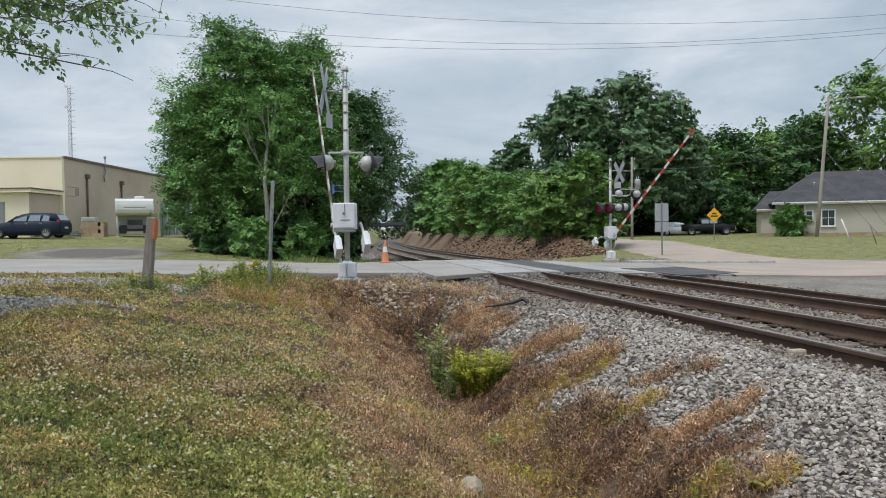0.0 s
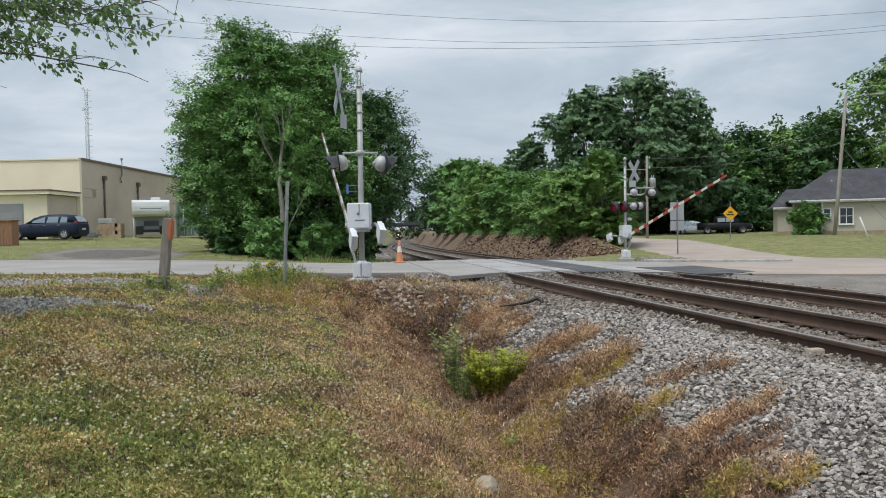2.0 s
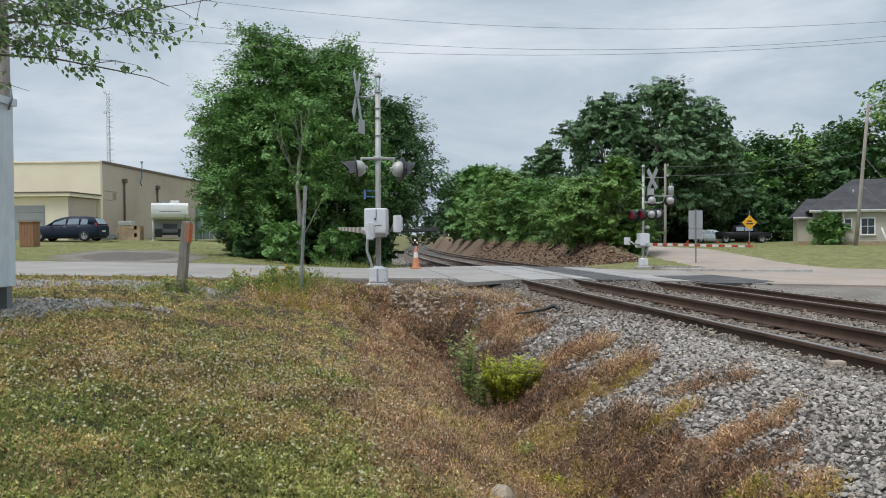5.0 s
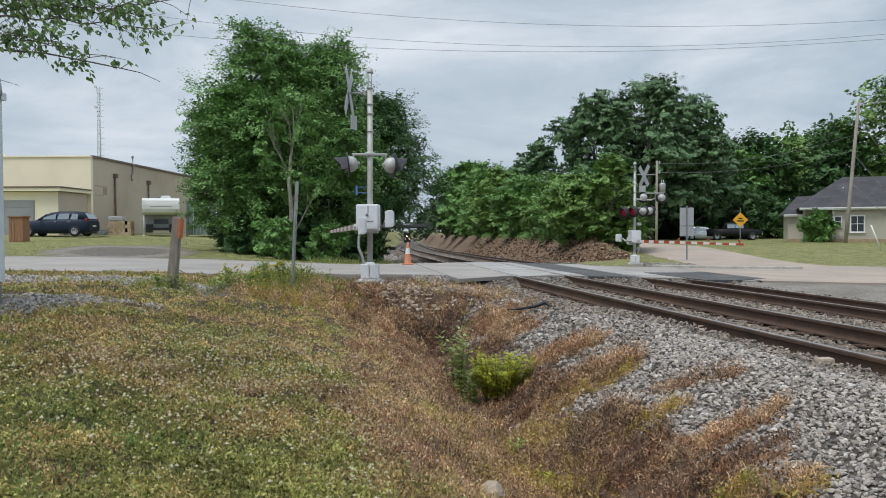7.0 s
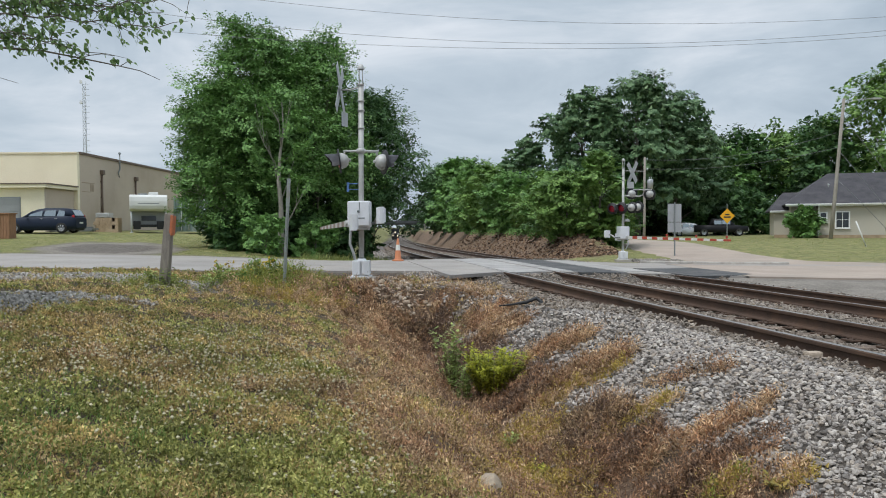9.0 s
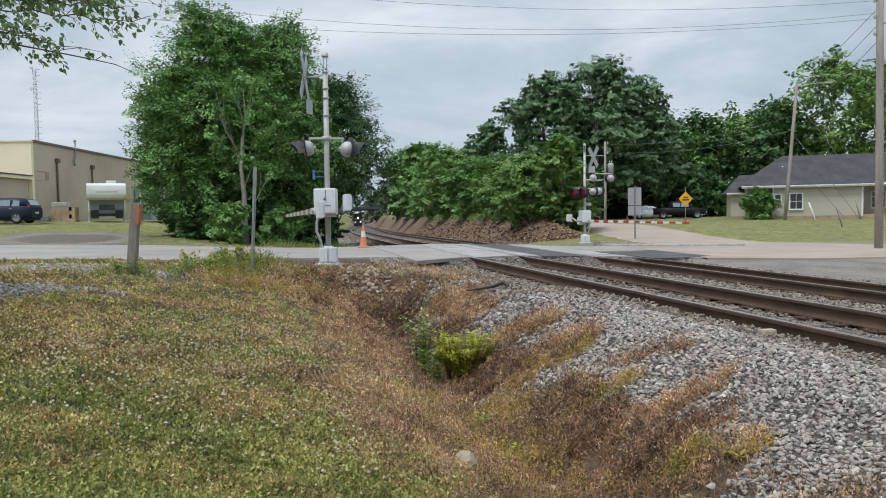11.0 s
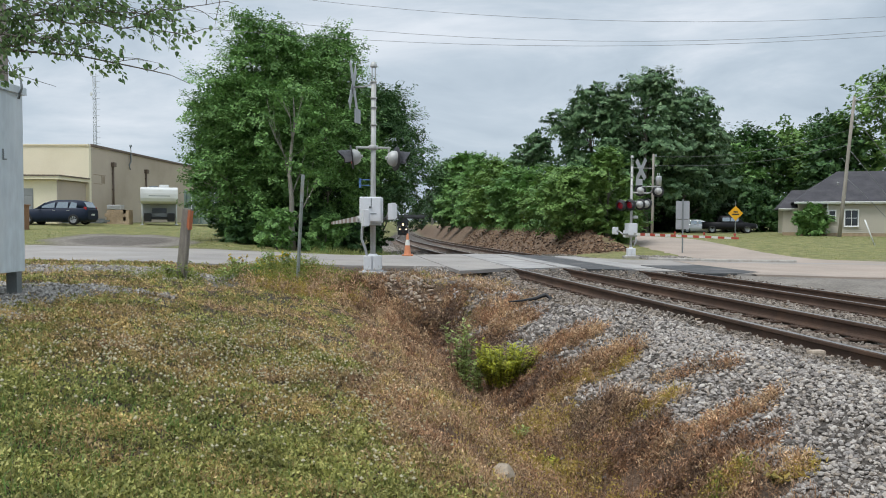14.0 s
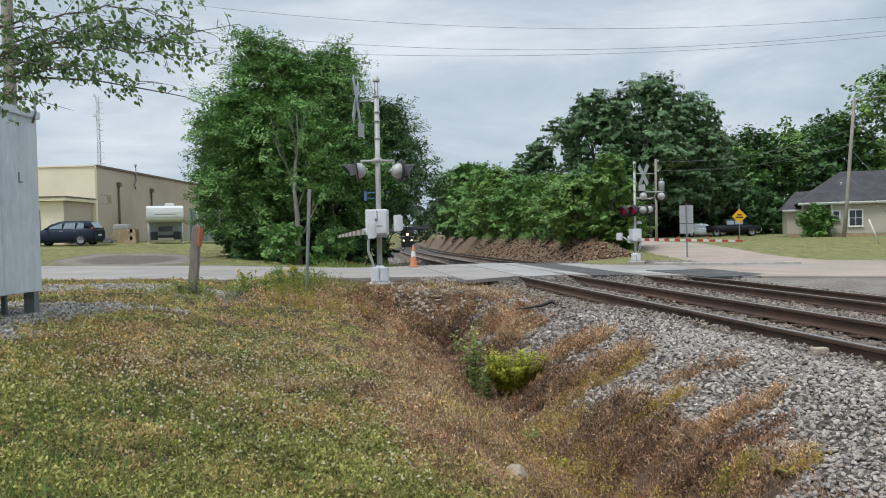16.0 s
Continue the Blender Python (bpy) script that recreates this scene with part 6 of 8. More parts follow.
def hatchback(at, turn, paint, label, name="car"):
    """A small five-door car, its nose along -x."""
    car = thing(name, at, label, "car", "parked vehicles", turn)
    bm = bm_new()
    hull(bm, [(-2.08, [(0.62, 0.3), (0.7, 0.42), (0.68, 0.58), (0.55, 0.64)]), (-1.95, [(0.78, 0.24), (0.84, 0.42), (0.82, 0.64), (0.66, 0.72)]), (-1.35, [(0.84, 0.2), (0.88, 0.45), (0.86, 0.8), (0.7, 0.88)]),
              (-0.85, [(0.85, 0.18), (0.89, 0.45), (0.87, 0.86), (0.74, 0.95)]), (0.3, [(0.85, 0.18), (0.89, 0.45), (0.88, 0.88), (0.78, 0.98)]), (1.4, [(0.85, 0.2), (0.89, 0.45), (0.88, 0.92), (0.76, 1.02)]),
              (1.95, [(0.8, 0.26), (0.86, 0.45), (0.84, 0.9), (0.7, 1.0)]), (2.08, [(0.66, 0.32), (0.74, 0.46), (0.72, 0.82), (0.6, 0.9)])])
    body = part("body", bm, M[paint], car)
    bm = bm_new()
    hull(bm, [(-0.95, [(0.76, 0.9), (0.74, 0.93), (0.7, 0.95)]), (-0.2, [(0.8, 0.93), (0.66, 1.32), (0.5, 1.38)]), (0.3, [(0.8, 0.94), (0.66, 1.4), (0.5, 1.46)]), (1.2, [(0.8, 0.96), (0.65, 1.4), (0.5, 1.46)]),
              (1.72, [(0.77, 0.97), (0.62, 1.3), (0.48, 1.38)]), (2.0, [(0.72, 0.95), (0.68, 0.98), (0.6, 1.0)])])
    cab = part("cabin", bm, M[paint], car)
    for x0, x1, t0, t1 in ((-0.55, 0.2, 0.35, 0.92), (0.27, 0.95, 0.92, 0.95), (1.02, 1.45, 0.95, 0.8)):
        for s in (-1, 1):
            bm = bm_new()
            pts = [(x0, 0.805, 0.985), (x1, 0.805, 0.985), (x1, 0.805 - 0.12 * t1, 0.985 + 0.36 * t1), (x0 + 0.1, 0.805 - 0.12 * t0, 0.985 + 0.36 * t0)]
            vs = [bm.verts.new((x, s * y, z)) for x, y, z in pts] + [bm.verts.new((x, s * (y - 0.03), z)) for x, y, z in pts]
            bm.faces.new(vs[:4])
            bm.faces.new(vs[4:][::-1])
            for k in range(4):
                bm.faces.new((vs[k], vs[4 + k], vs[4 + (k + 1) % 4], vs[(k + 1) % 4]))
            part("side_window", bm, M["car_glass"], cab, "dark side window")
    bm = bm_new()
    box(bm, (-0.62, 0, 1.16), (0.02, 1.26, 0.5), Matrix.Rotation(radians(58), 3, "Y"), 0.004)
    part("windscreen", bm, M["car_glass"], cab)
    bm = bm_new()
    box(bm, (1.9, 0, 1.18), (0.02, 1.16, 0.38), Matrix.Rotation(radians(-32), 3, "Y"), 0.004)
    part("rear_window", bm, M["car_glass"], cab)
    for s in (-1, 1):
        for x in (-1.32, 1.3):
            wheel(car, (x, s * 0.8, 0.31))
        bm = bm_new()
        box(bm, (-1.93, s * 0.62, 0.62), (0.22, 0.3, 0.12), Matrix.Rotation(radians(s * 25), 3, "Z"), 0.03)
        part("headlight", bm, M["head_lamp"], car, "clear headlight")
        bm = bm_new()
        box(bm, (1.93, s * 0.72, 0.88), (0.14, 0.14, 0.34), None, 0.03)
        part("tail_light", bm, M["tail_lamp"], car, "red tail light")
        bm = bm_new()
        box(bm, (-0.62, s * 0.96, 0.98), (0.1, 0.16, 0.12), None, 0.03)
        part("wing_mirror", bm, M[paint], car)
        for x in (0.2, 1.0):
            bm = bm_new()
            box(bm, (x, s * 0.885, 0.84), (0.16, 0.02, 0.025), None, 0.006)
            part("door_handle", bm, M["rim"], car)
    bm = bm_new()
    box(bm, (2.07, 0, 0.6), (0.02, 0.5, 0.11), None, 0.004)
    part("plate", bm, M["white_refl"], car, "blank rear plate")
    bm = bm_new()
    box(bm, (0, 0, 0.24), (3.9, 1.5, 0.14), None, 0.03)
    part("underbody", bm, M["black"], car)
    return car


def pickup(at, turn):
    car = thing("pickup_truck", at, "black crew-cab pickup truck parked under trees", "pickup truck", "parked vehicles", turn)
    bm = bm_new()
    hull(bm, [(-2.75, [(0.8, 0.45), (0.92, 0.6), (0.9, 0.98), (0.75, 1.02)]), (-1.4, [(0.95, 0.4), (0.98, 0.7), (0.96, 1.1), (0.8, 1.16)]), (0.6, [(0.95, 0.4), (0.98, 0.7), (0.96, 1.12), (0.85, 1.18)]), (2.7, [(0.93, 0.45), (0.97, 0.7), (0.95, 1.14), (0.9, 1.18)])])
    part("body", bm, M["car_black"], car)
    bm = bm_new()
    hull(bm, [(-1.5, [(0.86, 1.1), (0.84, 1.14), (0.8, 1.16)]), (-0.75, [(0.9, 1.12), (0.74, 1.76), (0.6, 1.84)]), (0.75, [(0.9, 1.12), (0.74, 1.78), (0.6, 1.86)]), (0.98, [(0.88, 1.12), (0.84, 1.16), (0.8, 1.18)])])
    cab = part("cab", bm, M["car_black"], car)
    for x0, x1 in ((-0.95, -0.15), (-0.08, 0.66)):
        for s in (-1, 1):
            bm = bm_new()
            box(bm, ((x0 + x1) / 2, s * 0.825, 1.44), (x1 - x0, 0.02, 0.42), Matrix.Rotation(radians(s * 14), 3, "X"), 0.006)
            part("side_window", bm, M["car_glass"], cab)
    for s in (-1, 1):
        for x in (-1.85, 1.7):
            wheel(car, (x, s * 0.86, 0.4), 0.4, 0.26)
        bm = bm_new()
        box(bm, (-2.72, s * 0.7, 0.85), (0.14, 0.34, 0.2), None, 0.03)
        part("headlight", bm, M["head_lamp"], car)
    bm = bm_new()
    box(bm, (-2.78, 0, 0.62), (0.12, 1.8, 0.2), None, 0.03)
    part("bumper", bm, M["rim"], car, "chrome bumper")


hatchback((-23.4, 44.5, gz(-23.4, 44.5)), 3.0, "car_blue", "dark blue five-door hatchback parked on the grass")
hatchback((26.7, 82.0, gz(26.7, 82.0)), 160.0, "car_white", "white car parked beside the woods")
pickup((29.3, 81.2, gz(29.3, 81.2)), 170.0)


def camper():
    x, y = -19.65, 50.5
    c = thing("truck_camper", (x, y, gz(x, y)), "white slide-in truck camper standing on jacks", "camper", turn=21.0)
    bm = bm_new()
    # the upper shell with its rounded overhanging nose towards the road
    prof = [(-1.2, 1.44), (-1.36, 1.54), (-1.43, 1.75), (-1.42, 2.05), (-1.36, 2.32), (-1.2, 2.46), (2.4, 2.5), (2.4, 1.38), (-1.0, 1.4)]
    slab(bm, prof, -1.15, 1.15, Matrix(((0, 0, 1, 0), (1, 0, 0, 0), (0, 1, 0, 0), (0, 0, 0, 1))))
    bmesh.ops.bevel(bm, geom=list(bm.edges), offset=0.025, segments=1, affect="EDGES")
    shell = part("upper_shell", bm, M["camper"], c)
    # lower body darker than the shell: the overhang's shade is in its colour
    bm = bm_new()
    box(bm, (0, 0.95, 0.95), (2.05, 2.9, 1.0), None, 0.04)
    part("lower_body", bm, M["door_and_shade_grey"], c, "lower body in darker grey, overhang shade put into its colour")
    for sx in (-1.06, 1.06):
        for sy in (-1.0, 2.2):
            bm = bm_new()
            rod(bm, (sx, sy, 0.0), (sx, sy, 1.9), 0.04, n=8)
            box(bm, (sx, sy, 0.02), (0.2, 0.2, 0.04), None, 0.006)
            part("jack_leg", bm, M["white_metal"], c, "steel jack leg")
    bm = bm_new()
    box(bm, (0.3, 0.2, 2.58), (0.6, 0.9, 0.18), None, 0.05)
    part("roof_unit", bm, M["camper"], c)
    bm = bm_new()
    box(bm, (-0.35, 0.5, 2.55), (0.6, 0.6, 0.12), None, 0.03)
    part("roof_vent", bm, M["galv_dark"], c)
    bm = bm_new()
    box(bm, (0, -1.42, 1.9), (1.3, 0.02, 0.05), None, 0.005)
    part("stripe", bm, M["galv_dark"], shell, "grey stripe of unreadable lettering")
    bm = bm_new()
    box(bm, (0, -0.53, 0.95), (0.9, 0.05, 0.32), None, 0.02)
    part("window", bm, M["glass"], c, "dark window under the overhang")
    for sx in (-0.72, 0.72):
        bm = bm_new()
        box(bm, (sx, -0.75, 0.5), (0.46, 0.4, 0.55), None, 0.06)
        part("storage_box", bm, M["black"], c, "black storage box")
    bm = bm_new()
    box(bm, (0, -0.7, 0.45), (1.1, 0.3, 0.18), None, 0.03)
    part("step", bm, M["black"], c)
    x, y = -16.9, 52.5
    k = thing("shipping_container", (x, y, gz(x, y)), "weathered green corrugated steel container", "container")
    bm = bm_new()
    n = 24
    out = []
    for j in range(n + 1):
        xx = -1.25 + 2.5 * j / n
        out.append((xx, -1.5 + (0.05 if (j // 1) % 2 else 0.0)))
    slab(bm, out + [(1.25, 2.5), (-1.25, 2.5)], 0.12, 2.35)
    part("corrugated_wall", bm, M["container"], k)
    bm = bm_new()
    for xx in (-0.75, -0.25, 0.3, 0.8):
        rod(bm, (xx, -1.54, 0.2), (xx, -1.54, 2.28), 0.03, n=6)
    part("lock_rod", bm, M["white_metal"], k, "pale locking bars")
    for sx in (-1.2, 1.2):
        bm = bm_new()
        box(bm, (sx, -1.48, 1.2), (0.12, 0.12, 2.4), None, 0.01)
        part("corner_post", bm, M["container"], k)


camper()


def brown_bin():
    x, y = -21.4, 37.0
    b = thing("wooden_bin", (x, y, gz(x, y)), "brown timber bin at the edge of the lot", "bin")
    for k in range(5):
        bm = bm_new()
        box(bm, (-0.28 + 0.14 * k, 0, 0.6), (0.13, 0.6, 1.2), None, 0.008)
        part("board", bm, M["bin_wood"], b)
    bm = bm_new()
    box(bm, (0, 0, 1.22), (0.8, 0.7, 0.06), None, 0.01)
    part("lid", bm, M["bin_wood"], b)


M["bin_wood"] = material("stained_brown_timber", (0.3, 0.16, 0.09), 0.85, vary=0.25, scale=3, fine=40, bump=0.4, stretch=(6, 6, 1))
brown_bin()


# ---- poles, wires, tower, bridge ----
def utility_pole(base, top, r0, label, fittings=(), arm=None):
    bx, by, bz = base
    p = thing("utility_pole", base, label, "utility pole", "utility poles")
    d = Vector(top) - Vector(base)
    bm = bm_new()
    hose(bm, [(0, 0, -0.1), d * 0.33 + Vector((0.02, 0, 0)), d * 0.66, d], [r0, r0 * 0.92, r0 * 0.84, r0 * 0.74], 12)
    part("pole", bm, M["wood_pale"], p, "weathered grey timber pole")
    for z, sx in fittings:
        f = d * (z / d.z)
        bm = bm_new()
        lathe(bm, [(0.0, -0.1), (0.05, -0.08), (0.035, -0.03), (0.06, 0.0), (0.035, 0.04), (0.05, 0.08), (0.0, 0.1)], f + Vector((sx, 0, 0)), None, 10)
        rod(bm, f, f + Vector((sx, 0, 0)), 0.018, n=6)
        part("insulator", bm, M["grey_plastic"], p)
    if arm:
        f = d * (arm[0] / d.z)
        bm = bm_new()
        hose(bm, [f, f + Vector((arm[1] * 0.5, -0.2, 0.25)), f + Vector((arm[1], -0.4, 0.3))], 0.03, 6)
        box(bm, f + Vector((arm[1] * 1.15, -0.42, 0.28)), (0.7, 0.28, 0.14), None, 0.05)
        part("street_lamp_arm", bm, M["alu"], p, "grey street lamp on a bracket")
    return p


M["wood_pale"] = material("grey_pole_timber", (0.33, 0.3, 0.26), 0.9, vary=0.25, scale=2, fine=30, bump=0.4, dist=0.008, dirt=(0.2, 0.17, 0.14), dirt_amount=0.5, dirt_scale=1.5, stretch=(6, 6, 0.6))


def wire(pts, r=0.012, name="overhead_wire", label="dark overhead cable between poles", n=16, group="overhead wires"):
    """A cable whose height follows a parabola through three points."""
    (ax, ay, az), (bx, by, bz), (cx, cy, cz) = pts
    L = math.hypot(cx - ax, cy - ay)
    tb = math.hypot(bx - ax, by - ay) / L
    k = ((bz - az) - (cz - az) * tb) / (tb * tb - tb)
    bm = bm_new()
    line = []
    for j in range(n + 1):
        t = j / n
        line.append((ax + (cx - ax) * t, ay + (cy - ay) * t, az + (cz - az - k) * t + k * t * t))
    hose(bm, line, r, 5)
    ob = part(name, bm, M["wire"])
    return tagged(ob, label, "cable", group)


def poles_and_wires():
    utility_pole((30.09, 59.4, gz(30.09, 59.4) - 0.05), (31.05, 59.4, 10.9), 0.15, "leaning grey timber utility pole before the house", ((10.4, 0.25), (8.6, 0.2)), (10.6, 2.0))
    x2, y2 = 17.45, 27.4
    utility_pole((x2, y2, gz(x2, y2)), (x2 - 0.05, y2, 10.5), 0.15, "tall grey timber utility pole beside the road", ((8.0, -0.2), (8.6, -0.2), (9.2, -0.2)), (8.3, 1.2))
    utility_pole((15.7, 60.0, gz(15.7, 60)), (15.75, 60.0, 6.5), 0.115, "grey timber utility pole with transformer behind signal", ((6.4, 0.2), (5.6, 0.2)))
    p = bpy.data.objects["utility_pole.002"]
    bm = bm_new()
    lathe(bm, [(0.0, -0.45), (0.22, -0.42), (0.24, 0.3), (0.2, 0.38), (0.0, 0.42)], (0.45, -0.1, 4.4), None, 16)
    for s in (-0.08, 0.08):
        rod(bm, (0.45 + s, -0.1, 4.75), (0.45 + s, -0.1, 5.0), 0.03, n=6)
    part("transformer", bm, M["sign_back"], p, "grey can transformer")
    utility_pole((-9.4, 15.4, gz(-9.4, 15.4)), (-9.4, 15.4, 8.2), 0.14, "grey timber pole behind the cabinet", ((7.6, 0.2),))
    y = 27.0
    for (z0, z1, z2, xa, xb) in ((8.2, 7.42, 7.95, -11.0, 3.5), (8.95, 7.72, 8.15, -11.7, 0.4), (9.4, 8.38, 8.6, -8.3, 3.5)):
        t = (17.3 - xa) / (17.3 - xb)
        # carry the parabola on to a far pole out of view
        A = np.array([[x * x, x, 1] for x in (xa, xb, 17.3)])
        co = np.linalg.solve(A, np.array([z0, z1, z2]))
        f = lambda q: float(co @ [q * q, q, 1])
        wire([(-46, y, f(-46)), (-12, y, f(-12)), (17.3, y2, f(17.3))], 0.007, n=30)
    top = Vector((31.0, 59.4, 10.4))
    for k, (gx, gy, frac) in enumerate(((37.6, 58.6, 0.92), (35.9, 58.9, 0.66), (34.9, 59.1, 0.45))):
        q = Vector((30.09, 59.4, 0)).lerp(top, frac)
        wire([tuple(q), tuple(q.lerp(Vector((gx, gy, gz(gx, gy) + 0.3)), 0.5)), (gx, gy, gz(gx, gy) + 0.02)], 0.02, "guy_wire", "taut steel guy wire of a pole", 4, "guy wires")
    wire([(15.8, 60, 6.3), (23, 60, 6.6), (30.9, 59.4, 8.4)], 0.012)
    wire([(15.8, 60, 5.6), (23, 60, 5.8), (30.8, 59.4, 7.2)], 0.012)
    wire([(31.0, 59.4, 10.5), (24, 43, 9.3), (17.4, 27.4, 8.4)], 0.012)
    wire([(30.9, 59.4, 8.9), (24, 43, 7.6), (17.4, 27.4, 7.2)], 0.012)
    wire([(31.0, 59.4, 10.0), (24, 43, 8.5), (17.4, 27.4, 7.8)], 0.012)
    # old stub posts in the grass
    rr = random.Random(3)
    for k, (x, yy, h, lean) in enumerate(((35.2, 57.5, 1.7, -16), (39.2, 55.5, 1.7, -24), (40.6, 55.0, 1.0, 18), (20.0, 31.5, 1.5, 6), (21.0, 31.0, 1.3, 28))):
        st = thing("stub_post", (x, yy, gz(x, yy) - 0.05), "old leaning pale stake in the grass", "stake", "stakes by the house")
        bm = bm_new()
        q = Matrix.Rotation(radians(lean), 3, "Y")
        rod(bm, (0, 0, 0), q @ Vector((0, 0, h)), 0.06, 0.05, n=8)
        part("stake", bm, M["wood_pale"], st)


poles_and_wires()


def radio_tower():
    x, y = -70.4, 150.0
    tw = thing("radio_tower", (x, y, gz(x, y)), "slim pale lattice radio tower behind warehouse", "radio tower")
    H = 28.6
    w = 0.34
    legs = [(-w, -w * 0.6), (w, -w * 0.6), (0, w * 0.8)]
    for lx, ly in legs:
        bm = bm_new()
        rod(bm, (lx, ly, -0.3), (lx, ly, H), 0.05, n=6)
        part("leg", bm, M["tower"], tw)
    bm = bm_new()
    z, k = 0.0, 0
    while z < H - 0.9:
        for j in range(3):
            a, b = legs[j], legs[(j + 1) % 3]
            rod(bm, (*a, z), (*b, z + 0.9), 0.03, n=4)
            rod(bm, (*a, z + 0.9), (*b, z + 0.9), 0.025, n=4)
        z += 0.9
    part("lattice", bm, M["tower"], tw)
    for z in np.arange(6, H, 1.1):
        bm = bm_new()
        rod(bm, (0, 0, z), (0.95, 0, z + 0.05), 0.035, n=4)
        part("step_arm", bm, M["tower"], tw)
    for z, s in ((H - 0.2, -0.4), (H - 4.2, -0.45)):
        bm = bm_new()
        lathe(bm, [(0.0, 0.0), (0.3, 0.08), (0.42, 0.2), (0.4, 0.22), (0.0, 0.05)], (s, -0.3, z), axis_turn((-0.5, -1, 0)), 14)
        part("dish", bm, M["white_metal"], tw, "white dish aerial")


radio_tower()


def overpass():
    y = 262.0
    b = thing("overpass", (-16.5, y, 0), "dark steel road overpass across the line", "bridge")
    bm = bm_new()
    box(bm, (0, 0, 3.0), (60, 8, 0.9), None, 0.05)
    for k in range(5):
        box(bm, (0, -3.2 + 1.6 * k, 2.4), (60, 0.3, 0.5))
    part("deck", bm, M["bridge"], b)
    bm = bm_new()
    box(bm, (0, -4.0, 3.75), (60, 0.15, 0.12))
    for k in range(31):
        box(bm, (-30 + 2 * k, -4.0, 3.6), (0.12, 0.12, 0.5))
    part("parapet_rail", bm, M["bridge"], b)
    for sx in (-9, 10):
        bm = bm_new()
        for sy in (-2.5, 0, 2.5):
            box(bm, (sx, sy, -0.6), (0.7, 0.7, 5.8), None, 0.04)
        box(bm, (sx, 0, 2.1), (0.9, 7.4, 0.5), None, 0.04)
        part("pier", bm, M["concrete"], b, "concrete pier")


overpass()


# ---- the train ----
def locomotive():
    """The nose looks along -y of its own space; the origin lies between the rails."""
    t = thing("locomotive", (0, 0, 0), "black diesel locomotive with lit headlights approaching on rails", "locomotive")
    bm = bm_new()
    box(bm, (0, 10.0, 1.35), (2.9, 20.0, 0.35), None, 0.05)
    part("frame", bm, M["loco"], t)
    bm = bm_new()
    slab(bm, [(-0.95, 0.15), (0.95, 0.15), (1.15, 0.6), (1.15, 2.2), (-1.15, 2.2), (-1.15, 0.6)], 1.5, 3.1)
    bmesh.ops.bevel(bm, geom=list(bm.edges), offset=0.08, segments=2, affect="EDGES")
    part("nose", bm, M["loco"], t)
    bm = bm_new()
    prof = [(-1.5, 1.5), (1.5, 1.5), (1.5, 4.1), (1.05, 4.5), (-1.05, 4.5), (-1.5, 4.1)]
    slab(bm, prof, -4.2, -1.9, Matrix(((1, 0, 0, 0), (0, 0, -1, 0), (0, 1, 0, 0), (0, 0, 0, 1))))
    bmesh.ops.bevel(bm, geom=list(bm.edges), offset=0.05, segments=2, affect="EDGES")
    cab = part("cab", bm, M["loco"], t)
    for sx in (-0.8, 0.8):
        bm = bm_new()
        box(bm, (sx, 1.89, 3.6), (0.85, 0.06, 0.62), None, 0.02)
        part("windscreen", bm, M["glass"], cab, "dark cab window")
    bm = bm_new()
    box(bm, (0, 11.8, 2.9), (1.9, 15.0, 2.7), None, 0.1)
    for k in range(8):
        box(bm, (0, 5.5 + 1.7 * k, 3.0), (1.96, 1.1, 1.6), None, 0.03)
    part("hood", bm, M["loco"], t)
    bm = bm_new()
    for sx in (-1.35, 1.35):
        rod(bm, (sx, 0.1, 1.5), (sx, 0.1, 2.5), 0.03, n=6)
        rod(bm, (sx, 0.1, 2.5), (sx, 1.9, 2.5), 0.03, n=6)
    rod(bm, (-1.35, 0.1, 2.5), (-0.5, 0.1, 2.5), 0.03, n=6)
    rod(bm, (1.35, 0.1, 2.5), (0.5, 0.1, 2.5), 0.03, n=6)
    part("handrail", bm, M["white_metal"], t)
    bm = bm_new()
    slab(bm, [(-1.4, 0.0), (1.4, 0.0), (1.3, -0.35), (-1.3, -0.35)], 0.15, 1.2)
    part("snow_plough", bm, M["loco"], t)
    bm = bm_new()
    rod(bm, (0, -0.6, 0.95), (0, 0.2, 0.95), 0.12, n=10)
    box(bm, (0, -0.62, 0.95), (0.3, 0.2, 0.36), None, 0.04)
    part("coupler", bm, M["rust"], t)
    for sx, z, r in ((0.0, 2.95, 0.26), (-0.85, 1.62, 0.16), (0.85, 1.62, 0.16)):
        bm = bm_new()
        lathe(bm, [(r, 0.0), (r, 0.1), (r * 0.9, 0.12), (0.0, 0.13)], (sx, 0.12, z), axis_turn((0, -1, 0)), 18)
        part("headlight", bm, M["headlight"], t, "bright lit headlight")
    for y0 in (3.6, 15.8):
        bm = bm_new()
        box(bm, (0, y0, 0.75), (2.3, 4.2, 0.5), None, 0.05)
        tr = part("bogie", bm, M["black"], t)
        for dy in (-1.6, 0, 1.6):
            bm = bm_new()
            for sx in (-0.75, 0.75):
                lathe(bm, [(0.0, -0.07), (0.5, -0.07), (0.54, 0.05), (0.5, 0.07), (0.0, 0.07)], (sx, y0 + dy, 0.52), axis_turn((1, 0, 0)), 18)
            rod(bm, (-0.75, y0 + dy, 0.52), (0.75, y0 + dy, 0.52), 0.09, n=8)
            part("wheelset", bm, M["rust"], tr)
    bm = bm_new()
    box(bm, (0, 9.7, 0.8), (2.4, 5.0, 0.8), None, 0.15)
    part("fuel_tank", bm, M["black"], t)
    return t


loco = locomotive()


